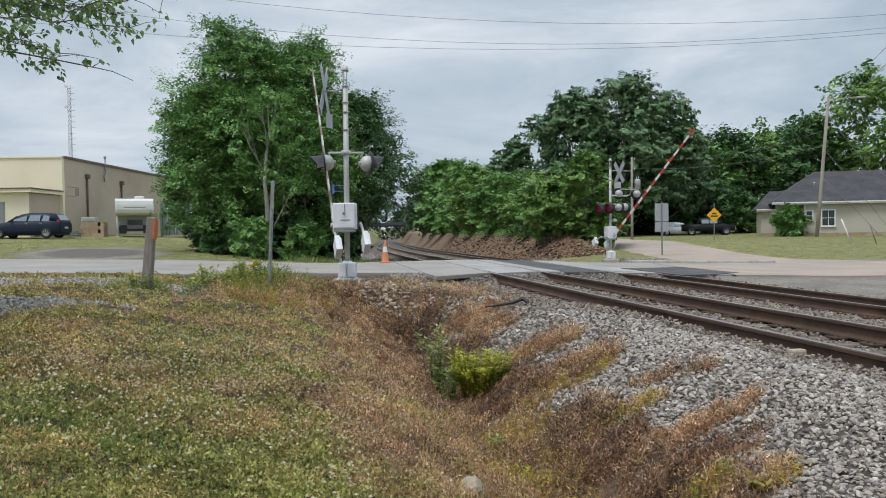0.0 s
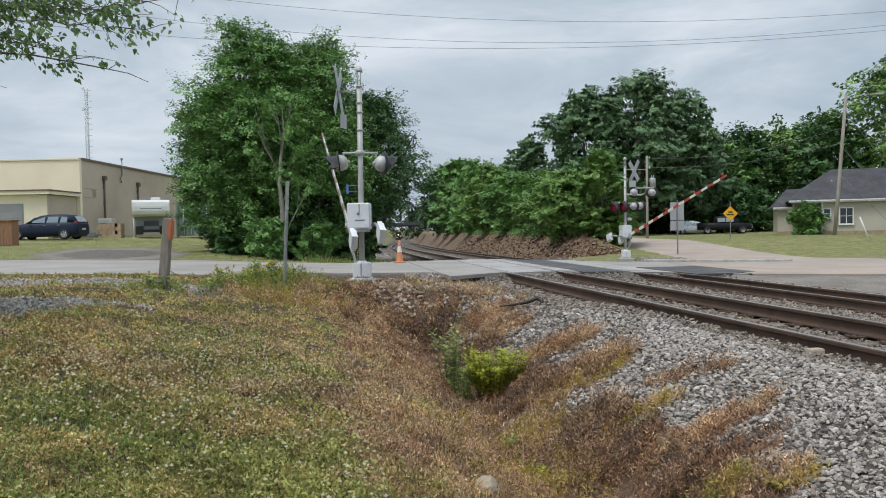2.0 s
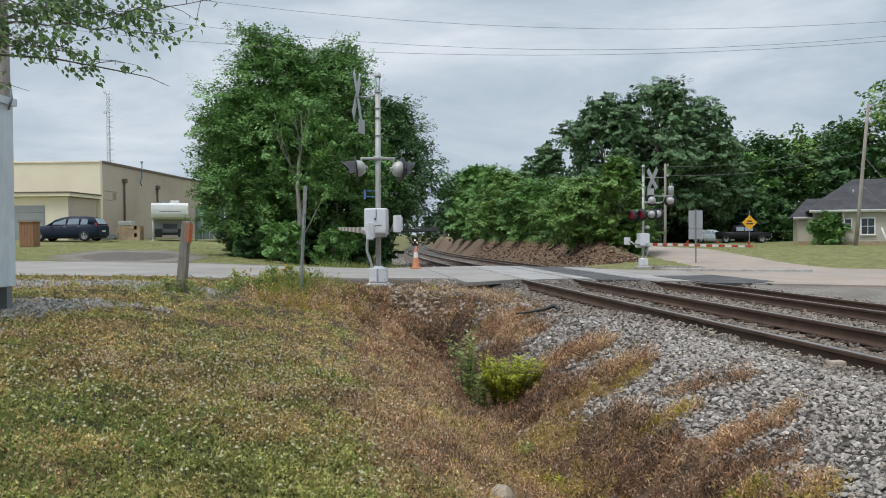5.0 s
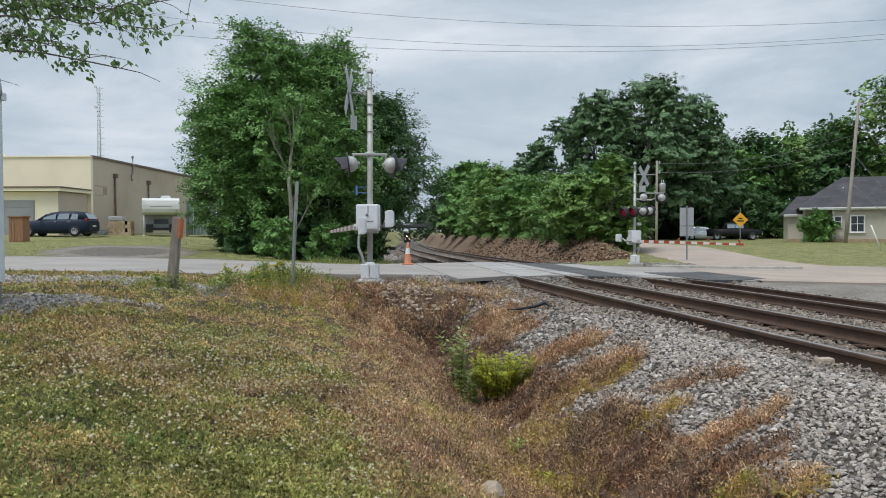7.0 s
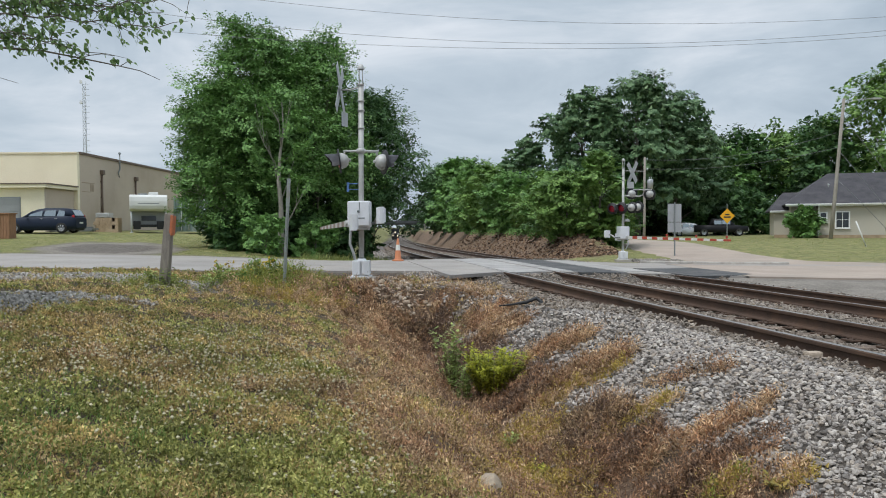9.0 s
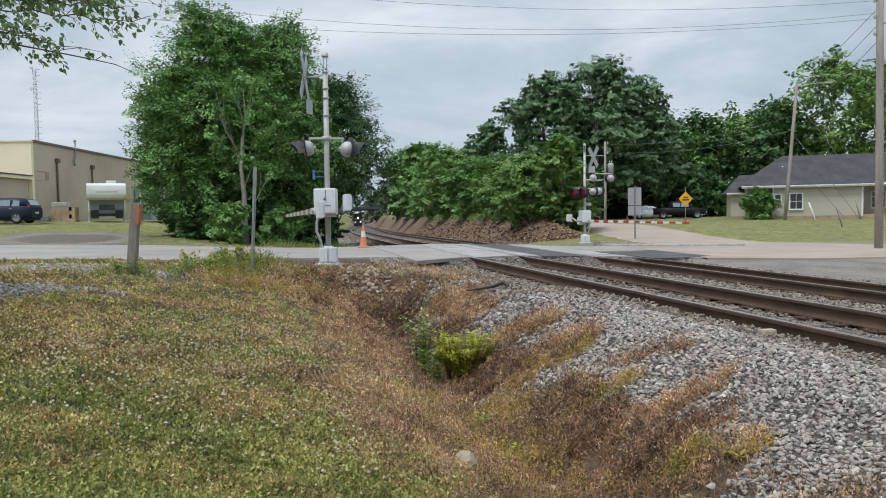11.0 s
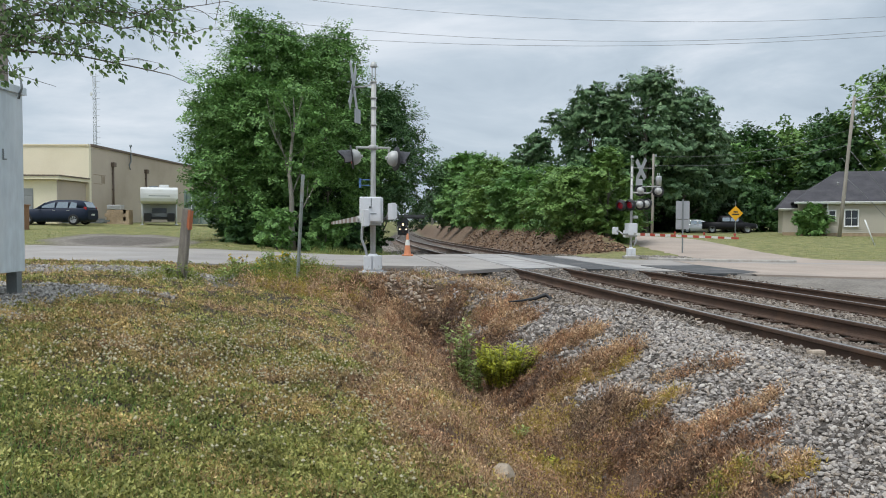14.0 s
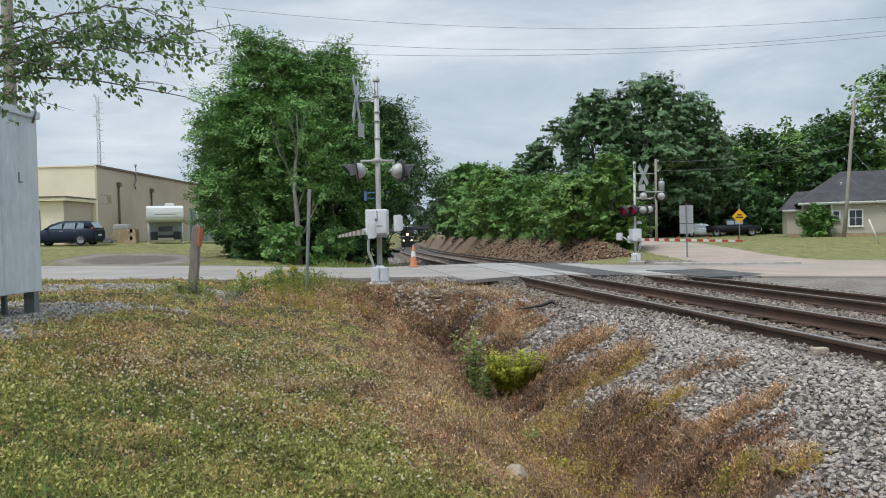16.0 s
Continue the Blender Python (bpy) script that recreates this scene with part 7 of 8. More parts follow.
# ---- the tree branch that hangs into the view ----
def overhanging_tree():
    r = np.random.RandomState(77)
    tr = thing("overhanging_tree", (-5.6, 4.4, gz(-5.6, 4.4)), "leafy branches with heart-shaped green leaves hanging overhead", "tree")
    base = Vector((-5.6, 4.4, gz(-5.6, 4.4)))
    bm = bm_new()
    hose(bm, [(0, 0, -0.1), (0.06, 0, 1.2), (0.0, 0.1, 2.4), (0.1, 0.1, 4.0)], [0.16, 0.13, 0.12, 0.06], 10)
    part("trunk", bm, M["bark"], tr)

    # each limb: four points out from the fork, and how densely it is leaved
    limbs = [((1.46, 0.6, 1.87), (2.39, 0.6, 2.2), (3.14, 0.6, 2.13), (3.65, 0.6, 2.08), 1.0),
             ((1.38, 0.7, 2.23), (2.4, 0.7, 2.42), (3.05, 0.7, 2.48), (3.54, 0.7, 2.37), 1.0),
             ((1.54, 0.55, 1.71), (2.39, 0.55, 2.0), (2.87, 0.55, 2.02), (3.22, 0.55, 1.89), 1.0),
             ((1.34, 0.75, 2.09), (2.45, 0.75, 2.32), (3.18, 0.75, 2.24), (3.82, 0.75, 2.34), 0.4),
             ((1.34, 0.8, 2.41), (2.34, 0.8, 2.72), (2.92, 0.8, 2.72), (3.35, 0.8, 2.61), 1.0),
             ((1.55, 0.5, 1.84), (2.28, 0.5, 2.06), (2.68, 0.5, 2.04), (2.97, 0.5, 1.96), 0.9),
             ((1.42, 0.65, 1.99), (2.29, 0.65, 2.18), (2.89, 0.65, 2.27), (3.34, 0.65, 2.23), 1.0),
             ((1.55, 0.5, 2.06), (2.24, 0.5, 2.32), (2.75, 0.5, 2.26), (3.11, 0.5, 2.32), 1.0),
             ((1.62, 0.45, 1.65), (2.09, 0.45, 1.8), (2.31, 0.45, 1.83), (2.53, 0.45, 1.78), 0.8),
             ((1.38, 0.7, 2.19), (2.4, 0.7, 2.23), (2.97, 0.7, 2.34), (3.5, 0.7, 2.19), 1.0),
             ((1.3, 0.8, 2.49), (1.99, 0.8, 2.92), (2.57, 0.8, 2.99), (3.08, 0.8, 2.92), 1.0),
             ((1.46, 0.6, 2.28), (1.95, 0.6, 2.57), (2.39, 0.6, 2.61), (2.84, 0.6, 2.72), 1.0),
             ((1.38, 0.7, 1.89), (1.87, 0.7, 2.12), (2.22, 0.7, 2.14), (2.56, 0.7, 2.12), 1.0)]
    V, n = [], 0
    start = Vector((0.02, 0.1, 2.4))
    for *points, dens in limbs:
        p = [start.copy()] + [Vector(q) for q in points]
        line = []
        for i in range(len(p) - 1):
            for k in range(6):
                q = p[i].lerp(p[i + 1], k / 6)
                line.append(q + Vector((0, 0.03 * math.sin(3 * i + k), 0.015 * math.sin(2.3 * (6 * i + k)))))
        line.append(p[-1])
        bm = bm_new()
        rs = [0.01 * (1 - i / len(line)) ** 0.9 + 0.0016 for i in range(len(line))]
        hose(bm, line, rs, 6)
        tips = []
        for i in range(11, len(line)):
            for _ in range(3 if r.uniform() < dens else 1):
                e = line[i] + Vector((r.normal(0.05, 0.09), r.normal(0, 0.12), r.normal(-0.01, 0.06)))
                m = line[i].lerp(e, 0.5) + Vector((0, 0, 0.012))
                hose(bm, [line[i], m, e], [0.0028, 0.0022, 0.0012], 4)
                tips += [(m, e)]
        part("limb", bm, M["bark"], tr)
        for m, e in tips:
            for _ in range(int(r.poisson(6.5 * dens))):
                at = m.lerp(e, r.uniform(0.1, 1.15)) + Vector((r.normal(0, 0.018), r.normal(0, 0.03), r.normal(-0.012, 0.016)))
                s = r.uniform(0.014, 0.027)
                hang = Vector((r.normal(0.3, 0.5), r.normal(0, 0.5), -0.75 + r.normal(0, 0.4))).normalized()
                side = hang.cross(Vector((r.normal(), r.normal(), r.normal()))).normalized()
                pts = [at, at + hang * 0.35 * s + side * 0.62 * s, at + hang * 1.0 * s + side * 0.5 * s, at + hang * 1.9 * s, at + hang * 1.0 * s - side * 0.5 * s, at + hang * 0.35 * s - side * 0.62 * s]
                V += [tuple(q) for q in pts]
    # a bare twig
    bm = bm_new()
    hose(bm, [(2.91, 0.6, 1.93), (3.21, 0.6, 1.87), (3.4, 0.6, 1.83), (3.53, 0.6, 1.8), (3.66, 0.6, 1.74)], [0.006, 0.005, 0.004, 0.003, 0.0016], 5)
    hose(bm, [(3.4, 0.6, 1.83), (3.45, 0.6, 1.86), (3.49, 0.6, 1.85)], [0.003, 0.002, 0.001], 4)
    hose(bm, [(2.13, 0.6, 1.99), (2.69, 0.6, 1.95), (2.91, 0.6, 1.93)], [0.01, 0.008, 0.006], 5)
    part("twig", bm, M["bark"], tr, "bare twig")
    V = np.array(V)
    ob = new("foliage", fast_mesh("foliage", V, np.arange(len(V)).reshape(-1, 6), M["leaf_hang"]))
    ob.parent = tr


M["leaf_hang"] = leaf_material("leaf_poplar_green", [(0.11, 0.19, 0.075), (0.18, 0.29, 0.105), (0.28, 0.4, 0.16), (0.13, 0.22, 0.09)], 0.4)
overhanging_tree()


# ---- weeds, turf, stones at hand ----
def blades(name, x, y, height, width, mat, seed, label, category, lean=0.5, z=None):
    """Narrow bent blades standing on the ground at many places."""
    r = np.random.RandomState(seed)
    n = len(x)
    z = ground_height(x, y) - 0.005 if z is None else z
    a, l = r.uniform(0, 6.283, n), np.abs(r.normal(0, lean, n))
    h = height * r.uniform(0.5, 1.3, n)
    d = np.stack([np.cos(a) * l, np.sin(a) * l, np.ones(n)], -1)
    d /= np.linalg.norm(d, axis=1)[:, None]
    w = r.uniform(0, 6.283, n)
    s = np.stack([np.cos(w), np.sin(w), np.zeros(n)], -1) * (width * r.uniform(0.6, 1.3, n))[:, None]
    p = np.stack([x, y, z], -1)
    mid = p + d * (h * 0.55)[:, None]
    tip = p + d * h[:, None] + np.stack([np.cos(a) * l * h * 0.35, np.sin(a) * l * h * 0.35, -0.12 * h * l], -1)
    V = np.stack([p - s, p + s, mid + s * 0.7, tip, mid - s * 0.7], 1).reshape(-1, 3)
    k = 5 * np.arange(n)[:, None]
    F = np.concatenate([k + [0, 1, 2], k + [0, 2, 4], k + [4, 2, 3]], 1).reshape(-1, 3)
    return tagged(new(name, fast_mesh(name, V, F, mat)), label, category, kind="stuff")


def scatter(n, seed, near=1.6, far=17.0, power=1.5):
    """Places in the wedge before the camera's stand, closer together near it."""
    r = np.random.RandomState(seed)
    d = (near ** (1 - power) + r.uniform(size=n) * (far ** (1 - power) - near ** (1 - power))) ** (1 / (1 - power)) if power != 1 else near * (far / near) ** r.uniform(size=n)
    a = r.uniform(-0.68, 0.62, n)
    return d * np.tan(a), d, r


def patches(x, y):
    """How green, dry and lush the turf is at a place."""
    u = line_u(x, y)
    n1, n2, n3 = wave(x, y, 1.7, 11), wave(x, y, 5.0, 12), wave(x, y, 0.9, 14)
    dry = np.clip(smooth01(-6.4, -4.0, u + 0.5 * n1) * 0.75 + 0.42 + 0.42 * n1 + 0.25 * n2 + 0.18 * smooth01(6, 11, y), 0, 1)
    lush = np.clip(smooth01(0.25, 0.7, n3 + 0.3 * n2) * (1 - smooth01(-5.2, -3.9, u)), 0, 1)
    lush = np.maximum(lush, (1 - smooth01(2.5, 3.9, y)) * 0.8 * (1 - smooth01(-3.6, -2.9, u)))
    bare = np.clip(smooth01(0.3, 0.6, wave(x, y, 2.6, 15)), 0, 1)
    return u, dry, lush, bare


def on_turf(x, y, u, r):
    lot = np.maximum(gravel_bed(x, y), (0.3 - np.abs(y - 12.9) / 4 + 0.3 * wave(x, y, 1.7, 11) + 0.15 * wave(x, y, 5.0, 12)) * (x < -3.9))
    return (u < -2.95) & (in_road(x, y, 0.3) < 0.1) & ((lot < 0.1) | (r.uniform(size=len(x)) < 0.15)) & ~((x < -4.9) & (y > 6.1) & (y < 8.6) & (x > -6.4))


def clumps(name, x, y, radius, height, per, leaf, mat, seed, label, category, slim=0.4):
    """Low mounds of small leaves: a dome of leaves round each place."""
    r = np.random.RandomState(seed)
    n = len(x)
    k = np.repeat(np.arange(n), per)
    m = len(k)
    d = r.normal(size=(m, 3))
    d[:, 2] = np.abs(d[:, 2])
    d /= np.linalg.norm(d, axis=1)[:, None]
    f = r.uniform(0.35, 1.05, m)
    px, py = x[k] + d[:, 0] * radius[k] * f, y[k] + d[:, 1] * radius[k] * f
    pz = ground_height(px, py) + d[:, 2] * height[k] * f
    o = d + r.normal(size=(m, 3)) * 0.75 + np.array([0, 0, 0.25])
    o /= np.linalg.norm(o, axis=1)[:, None]
    s = np.cross(o, r.normal(size=(m, 3)))
    s /= np.linalg.norm(s, axis=1)[:, None]
    L = (leaf[k] * r.uniform(0.6, 1.5, m))[:, None]
    c = np.stack([px, py, pz], -1)
    V = np.stack([c - o * L * 0.55 + s * L * slim, c + o * L, c - o * L * 0.55 - s * L * slim], 1).reshape(-1, 3)
    return tagged(new(name, fast_mesh(name, V, np.arange(len(V)).reshape(-1, 3), mat)), label, category, kind="stuff")


def make_turf():
    # thin upright blades among the low leaves
    x, y, r = scatter(80000, 101)
    u, dry, lush, bare = patches(x, y)
    ok = on_turf(x, y, u, r) & (r.uniform(size=len(x)) > 0.55 * bare)
    pick = r.uniform(size=len(x))
    big = 0.8 + 0.045 * y
    g = ok & (pick > dry) & (pick > 0.1)
    blades("grass", x[g], y[g], 0.062 * big[g], 0.0026 * big[g], M["grass"], 1, "short green turf grass", "grass", 1.3)
    s = ok & (pick <= dry) & (r.uniform(size=len(x)) < 0.75)
    blades("dry_grass", x[s], y[s], 0.075 * big[s], 0.0023 * big[s], M["straw"], 2, "short dry straw-coloured grass", "grass", 1.6)
    x, y, r = scatter(70000, 102, 1.6, 8)
    u, dry, lush, bare = patches(x, y)
    k = on_turf(x, y, u, r) & (r.uniform(size=len(x)) < lush * 0.7)
    blades("lush_grass", x[k], y[k], 0.075 * np.ones(k.sum()), 0.0036 * np.ones(k.sum()), M["grass_lush"], 3, "brighter lush tufts of grass", "grass", 0.9)
    # mounds of leaves, their colour by patches
    x, y, r = scatter(23000, 103, 1.6, 16.6, 0.6)
    n = len(x)
    u = line_u(x, y)
    n1, n2, n3, n4 = wave(x, y, 1.7, 11), wave(x, y, 5.0, 12), wave(x, y, 0.9, 14), wave(x, y, 2.6, 51)
    q = r.uniform(size=n) * 0.45 + 0.275 + 0.32 * n4 + 0.2 * n2
    q = q - 0.3 * (1 - smooth01(3.4, 5.2, y)) * (u < -3.2)
    turf = on_turf(x, y, u, r)
    uu = u + 0.45 * n1 + 0.25 * n2
    zone = np.where(uu < -4.3, 0, np.where(uu < -3.35, 1, np.where(uu < -2.2, 2, 3)))
    zone = np.where((y > 12.4) & (u > -6.0), 4, zone)
    kind = np.full(n, -1)
    pickz = {0: ((0.42, 0), (0.7, 1), (0.93, 2), (9, 3)), 1: ((0.16, 0), (0.36, 1), (0.64, 2), (9, 3)), 2: ((0.36, 4), (0.6, 3), (0.84, 2), (0.93, 5), (9, 1)), 3: ((0.2, 5), (0.5, 2), (0.86, 3), (9, 4)), 4: ((0.28, 3), (0.42, 4), (0.7, 2), (0.86, 1), (9, 0))}
    for z, rows in pickz.items():
        lo = -9
        for hi, m in rows:
            kind[(zone == z) & (q > lo) & (q <= hi)] = m
            lo = hi
    kind[(uu > -3.4) & (uu < -2.3) & (y < 8.4) & (r.uniform(size=n) < 0.15)] = 5
    mats = wave(x, y * 1.6, 1.4, 31) > 0.62
    keep = np.where(zone <= 1, turf, np.where(zone == 2, u > -3.6, np.where(zone == 3, mats & (u < -0.95 - 0.4 * wave(x, y, 2.2, 23)), True)))
    keep = keep.astype(bool) & (in_road(x, y, 0.35) < 0.1) & (u < -0.75)
    keep &= ~((zone <= 1) & (r.uniform(size=n) < 0.3 * (n3 > 0.2)))
    keep &= (np.abs(x) < 0.72 * y + 1.0)
    keep &= ~((np.abs(x + 1.85) < 0.75) & (y > 14.3) & (y < 16.7) & (r.uniform(size=n) < 0.85))
    tall = np.choose(zone, [0.07, 0.095, 0.13, 0.13, 0.14]) * (0.35 + 1.2 * r.uniform(size=n))
    wide = np.choose(zone, [0.09, 0.09, 0.1, 0.12, 0.12]) * (0.6 + 0.7 * r.uniform(size=n)) * (0.85 + 0.025 * y)
    leaf = 0.0108 * (0.75 + 0.085 * y)
    names = (("turf_mounds", "mat_green", "low green clover mounds in the turf", 0.55), ("turf_mounds", "mat_olive", "low olive mounds of turf weeds", 0.45), ("weed_mounds", "mat_tan", "tan mounds of dry weeds", 0.35),
             ("weed_mounds", "mat_rust", "rust-brown mounds of dying weeds", 0.32), ("weed_mounds", "mat_dark", "dark brown matted dead stems in the ditch", 0.22), ("weed_mounds", "mat_gold", "golden-green low weeds by the ballast", 0.4))
    for m, (nm, mt, lab, slim) in enumerate(names):
        for near, per in ((True, 42), (False, 25)):
            k = keep & (kind == m) & ((y < 7.5) == near)
            if k.sum():
                clumps(nm, x[k], y[k], wide[k], tall[k], per, leaf[k], M[mt], 60 + m + 10 * near, lab, "turf" if m < 2 else "weeds", slim)
    x2, y2, r2 = scatter(90000, 120, 1.7, 16.6, 1.0)
    u2 = line_u(x2, y2)
    w2 = u2 + 0.45 * wave(x2, y2, 1.7, 11) + 0.25 * wave(x2, y2, 5.0, 12)
    band = (w2 > -3.7) & (u2 < -1.75)
    matted = (wave(x2, y2 * 1.6, 1.4, 31) > 0.62) & (u2 > -2.4) & (u2 < -0.85 - 0.4 * wave(x2, y2, 2.2, 23))
    mastside = (y2 > 12.4) & (u2 > -5.2) & (u2 < -1.6)
    mastside &= ~((np.abs(x2 + 1.85) < 0.75) & (y2 > 14.6) & (y2 < 16.7))
    k2 = (band | matted | mastside) & (in_road(x2, y2, 0.3) < 0.1) & (r2.uniform(size=len(x2)) < 0.85)
    tone = wave(x2, y2, 3.1, 61) + 0.5 * r2.normal(size=len(x2))
    for cut, mt, lab, hgt, ln, sd in (((tone < -0.35), "mat_dark", "dark dead stems matted in the ditch", 0.1, 1.6, 71), ((tone >= -0.35) & (tone < 0.35), "mat_rust", "rust-brown dead stems along the ditch", 0.11, 1.1, 72), (tone >= 0.35, "mat_tan", "tan dry stems along the ditch", 0.12, 1.0, 73)):
        c2 = k2 & cut
        blades("dead_stems", x2[c2], y2[c2], hgt * (0.8 + 0.03 * y2[c2]), 0.0032 * (0.8 + 0.06 * y2[c2]), M[mt], sd, lab, "weeds", ln)
    # a few stones that rolled into the ditch
    xs, ys, rs = scatter(2600, 121, 2.0, 14, 0.8)
    us = line_u(xs, ys)
    ks = (us > -3.0) & (us < -1.8) & (wave(xs, ys, 2.2, 62) > -0.1)
    stones("ditch_stones", xs[ks], ys[ks], rs.uniform(0.03, 0.06, ks.sum()), 0.15, 11, M["stone"], "pale stones rolled into the ditch", "ballast", (CHIP, CHIP_F))
    # rubble on the bank above the hollow
    rs = np.random.RandomState(131)
    xs, ys = rs.uniform(-1.7, 0.9, 2600), rs.uniform(12.7, 16.2, 2600)
    ks = (wave(xs, ys, 2.4, 63) > -0.15) & (in_road(xs, ys, 0.3) < 0.1) & (ys > 13.7)
    stones("rubble", xs[ks], ys[ks], rs.uniform(0.02, 0.08, ks.sum()), 0.1, 13, M["rubble"], "tan and grey rubble on the bank beside the mast", "rubble")
    x, y, r = scatter(20000, 104, 3.0, 12, 0.7)
    u, dry, lush, bare = patches(x, y)
    k = on_turf(x, y, u, r) & (u < -4.2) & (wave(x, y, 1.3, 17) + 0.4 * wave(x, y, 4, 18) > 0.2) & (r.uniform(size=len(x)) < 0.35) & (y > 3.6)
    k |= on_turf(x, y, u, r) & (u < -3.6) & (r.uniform(size=len(x)) < np.exp(-((x + 1.9) / 1.3) ** 2 - ((y - 6.2) / 1.5) ** 2))
    blooms("clover_bloom", x[k], y[k], 0.066, 0.0105, M["flower"], 5, "small white clover blooms in the turf", "flowers")
    # the verge by the road: a soft mass of yellow-green weeds
    r = np.random.RandomState(108)
    n = 260
    x, y = r.normal(-3.1, 0.75, n), r.normal(14.1, 0.7, n)
    k = (in_road(x, y, 0.4) < 0.1) & (np.hypot(x + 1.83, y - 16.1) > 0.7)
    h = 0.14 + 0.38 * np.exp(-((x + 3.2) ** 2) / 0.6) * r.uniform(0.4, 1.1, n)
    clumps("verge_weeds", x[k], y[k], np.full(k.sum(), 0.2), h[k], 46, np.full(k.sum(), 0.024), M["mat_verge"], 90, "soft yellow-green weeds on the verge", "weeds", 0.3)
    x, y = r.normal(-3.7, 0.5, 90), r.normal(15.9, 0.3, 90)
    k = in_road(x, y, 0.3) < 0.1
    clumps("flowering_weeds", x[k], y[k], np.full(k.sum(), 0.15), np.full(k.sum(), 0.16), 40, np.full(k.sum(), 0.02), M["mat_gold"], 91, "low golden flowering weeds at the road edge", "weeds", 0.4)
    x, y = r.normal(-4.6, 0.35, 60), r.normal(11.9, 0.4, 60)
    clumps("post_weeds", x, y, np.full(60, 0.14), np.full(60, 0.16), 40, np.full(60, 0.018), M["mat_verge"], 92, "scrubby weeds round the marker post", "weeds", 0.3)
    # lumps of rust and tan weeds creeping over the ballast
    r = np.random.RandomState(140)
    for cx, cy, wx, wy, cnt, top, mats_here in ((0.75, 11.4, 0.3, 0.3, 60, 0.15, ("mat_tan", "mat_rust")), (1.3, 9.3, 0.3, 0.2, 60, 0.15, ("mat_rust", "mat_tan")), (1.38, 8.05, 0.34, 0.2, 80, 0.16, ("mat_rust", "mat_tan")), (1.3, 7.75, 0.3, 0.12, 30, 0.12, ("mat_tan", "mat_gold")),
                                                (1.69, 6.45, 0.17, 0.08, 18, 0.08, ("mat_tan", "mat_gold")), (1.88, 5.66, 0.34, 0.09, 50, 0.1, ("mat_rust", "mat_tan")), (2.09, 4.6, 0.07, 0.08, 9, 0.06, ("mat_gold", "mat_tan")),
                                                (1.72, 4.8, 0.1, 0.08, 14, 0.08, ("mat_gold", "mat_verge")), (1.75, 5.15, 0.32, 0.12, 60, 0.08, ("mat_rust", "mat_dark")), (1.62, 4.75, 0.3, 0.12, 40, 0.07, ("mat_rust", "mat_tan")), (1.25, 6.0, 0.26, 0.2, 60, 0.12, ("mat_dark", "mat_rust")),
                                                (1.22, 6.75, 0.28, 0.2, 60, 0.13, ("mat_dark", "mat_tan")), (0.7, 7.3, 0.2, 0.3, 30, 0.13, ("mat_gold", "mat_tan")), (0.85, 5.95, 0.22, 0.3, 30, 0.11, ("mat_gold", "mat_olive")),
                                                (-0.35, 12.75, 0.3, 0.25, 90, 0.12, ("mat_dark", "mat_dark")), (-0.45, 13.35, 0.35, 0.14, 90, 0.1, ("mat_dark", "mat_dark")), (-0.95, 13.3, 0.4, 0.25, 60, 0.15, ("mat_rust", "mat_tan")), (0.5, 12.7, 0.4, 0.3, 70, 0.12, ("mat_rust", "mat_tan")), (0.1, 13.7, 0.5, 0.2, 24, 0.09, ("mat_rust", "mat_tan")),
                                                (-1.9, 14.0, 0.5, 0.3, 60, 0.1, ("mat_rust", "mat_dark")), (-2.2, 13.1, 0.6, 0.6, 60, 0.18, ("mat_tan", "mat_rust")), (-1.0, 12.6, 0.4, 0.3, 60, 0.2, ("mat_rust", "mat_tan")),
                                                (-2.7, 13.0, 0.7, 0.5, 60, 0.2, ("mat_tan", "mat_gold")), (0.25, 10.6, 0.3, 0.7, 90, 0.12, ("mat_dark", "mat_dark")), (0.75, 8.5, 0.25, 0.35, 60, 0.12, ("mat_dark", "mat_rust")), (0.15, 8.2, 0.3, 0.4, 40, 0.1, ("mat_dark", "mat_tan")), (-0.6, 9.6, 0.5, 0.8, 60, 0.11, ("mat_tan", "mat_rust")), (-0.1, 6.4, 0.5, 0.9, 60, 0.1, ("mat_olive", "mat_tan"))):
        for half, mt in enumerate(mats_here):
            x, y = r.normal(cx, wx, cnt), r.normal(cy, wy, cnt)
            k = (np.hypot((x - cx) / wx, (y - cy) / wy) < 1.7) & (line_u(x, y) < -0.85) & (in_road(x, y, 0.3) < 0.1)
            rad = 0.075 + 0.07 * r.uniform(size=cnt)
            clumps("weed_lumps", x[k], y[k], rad[k], (top * r.uniform(0.6, 1.7, cnt))[k], 86, np.full(k.sum(), 0.0115 + 0.0013 * cy), M[mt], 700 + int(100 * cy) + half, {"mat_tan": "tan lumps of dry weeds on the ballast edge", "mat_rust": "rust-brown lumps of dying weeds on the ballast edge", "mat_dark": "dark tangled dead stems in the hollow", "mat_gold": "golden low weeds in the ditch", "mat_verge": "yellow-green low weeds in the ditch", "mat_olive": "olive low weeds on the slope"}[mt], "weeds", 0.24)
    # the turf goes on beside and behind the camera's stand
    n = 12000
    x, y = r.uniform(-11, 3.5, n), r.uniform(-7, 12, n)
    u = line_u(x, y)
    k = (u < -2.2) & ((np.abs(x) > 0.7 * y + 0.9) | (y < 1.6)) & (np.hypot(x, y) > 0.8) & on_turf(x, y, np.minimum(u, -3), r)
    g = wave(x, y, 1.7, 11) + 0.5 * r.normal(size=n)
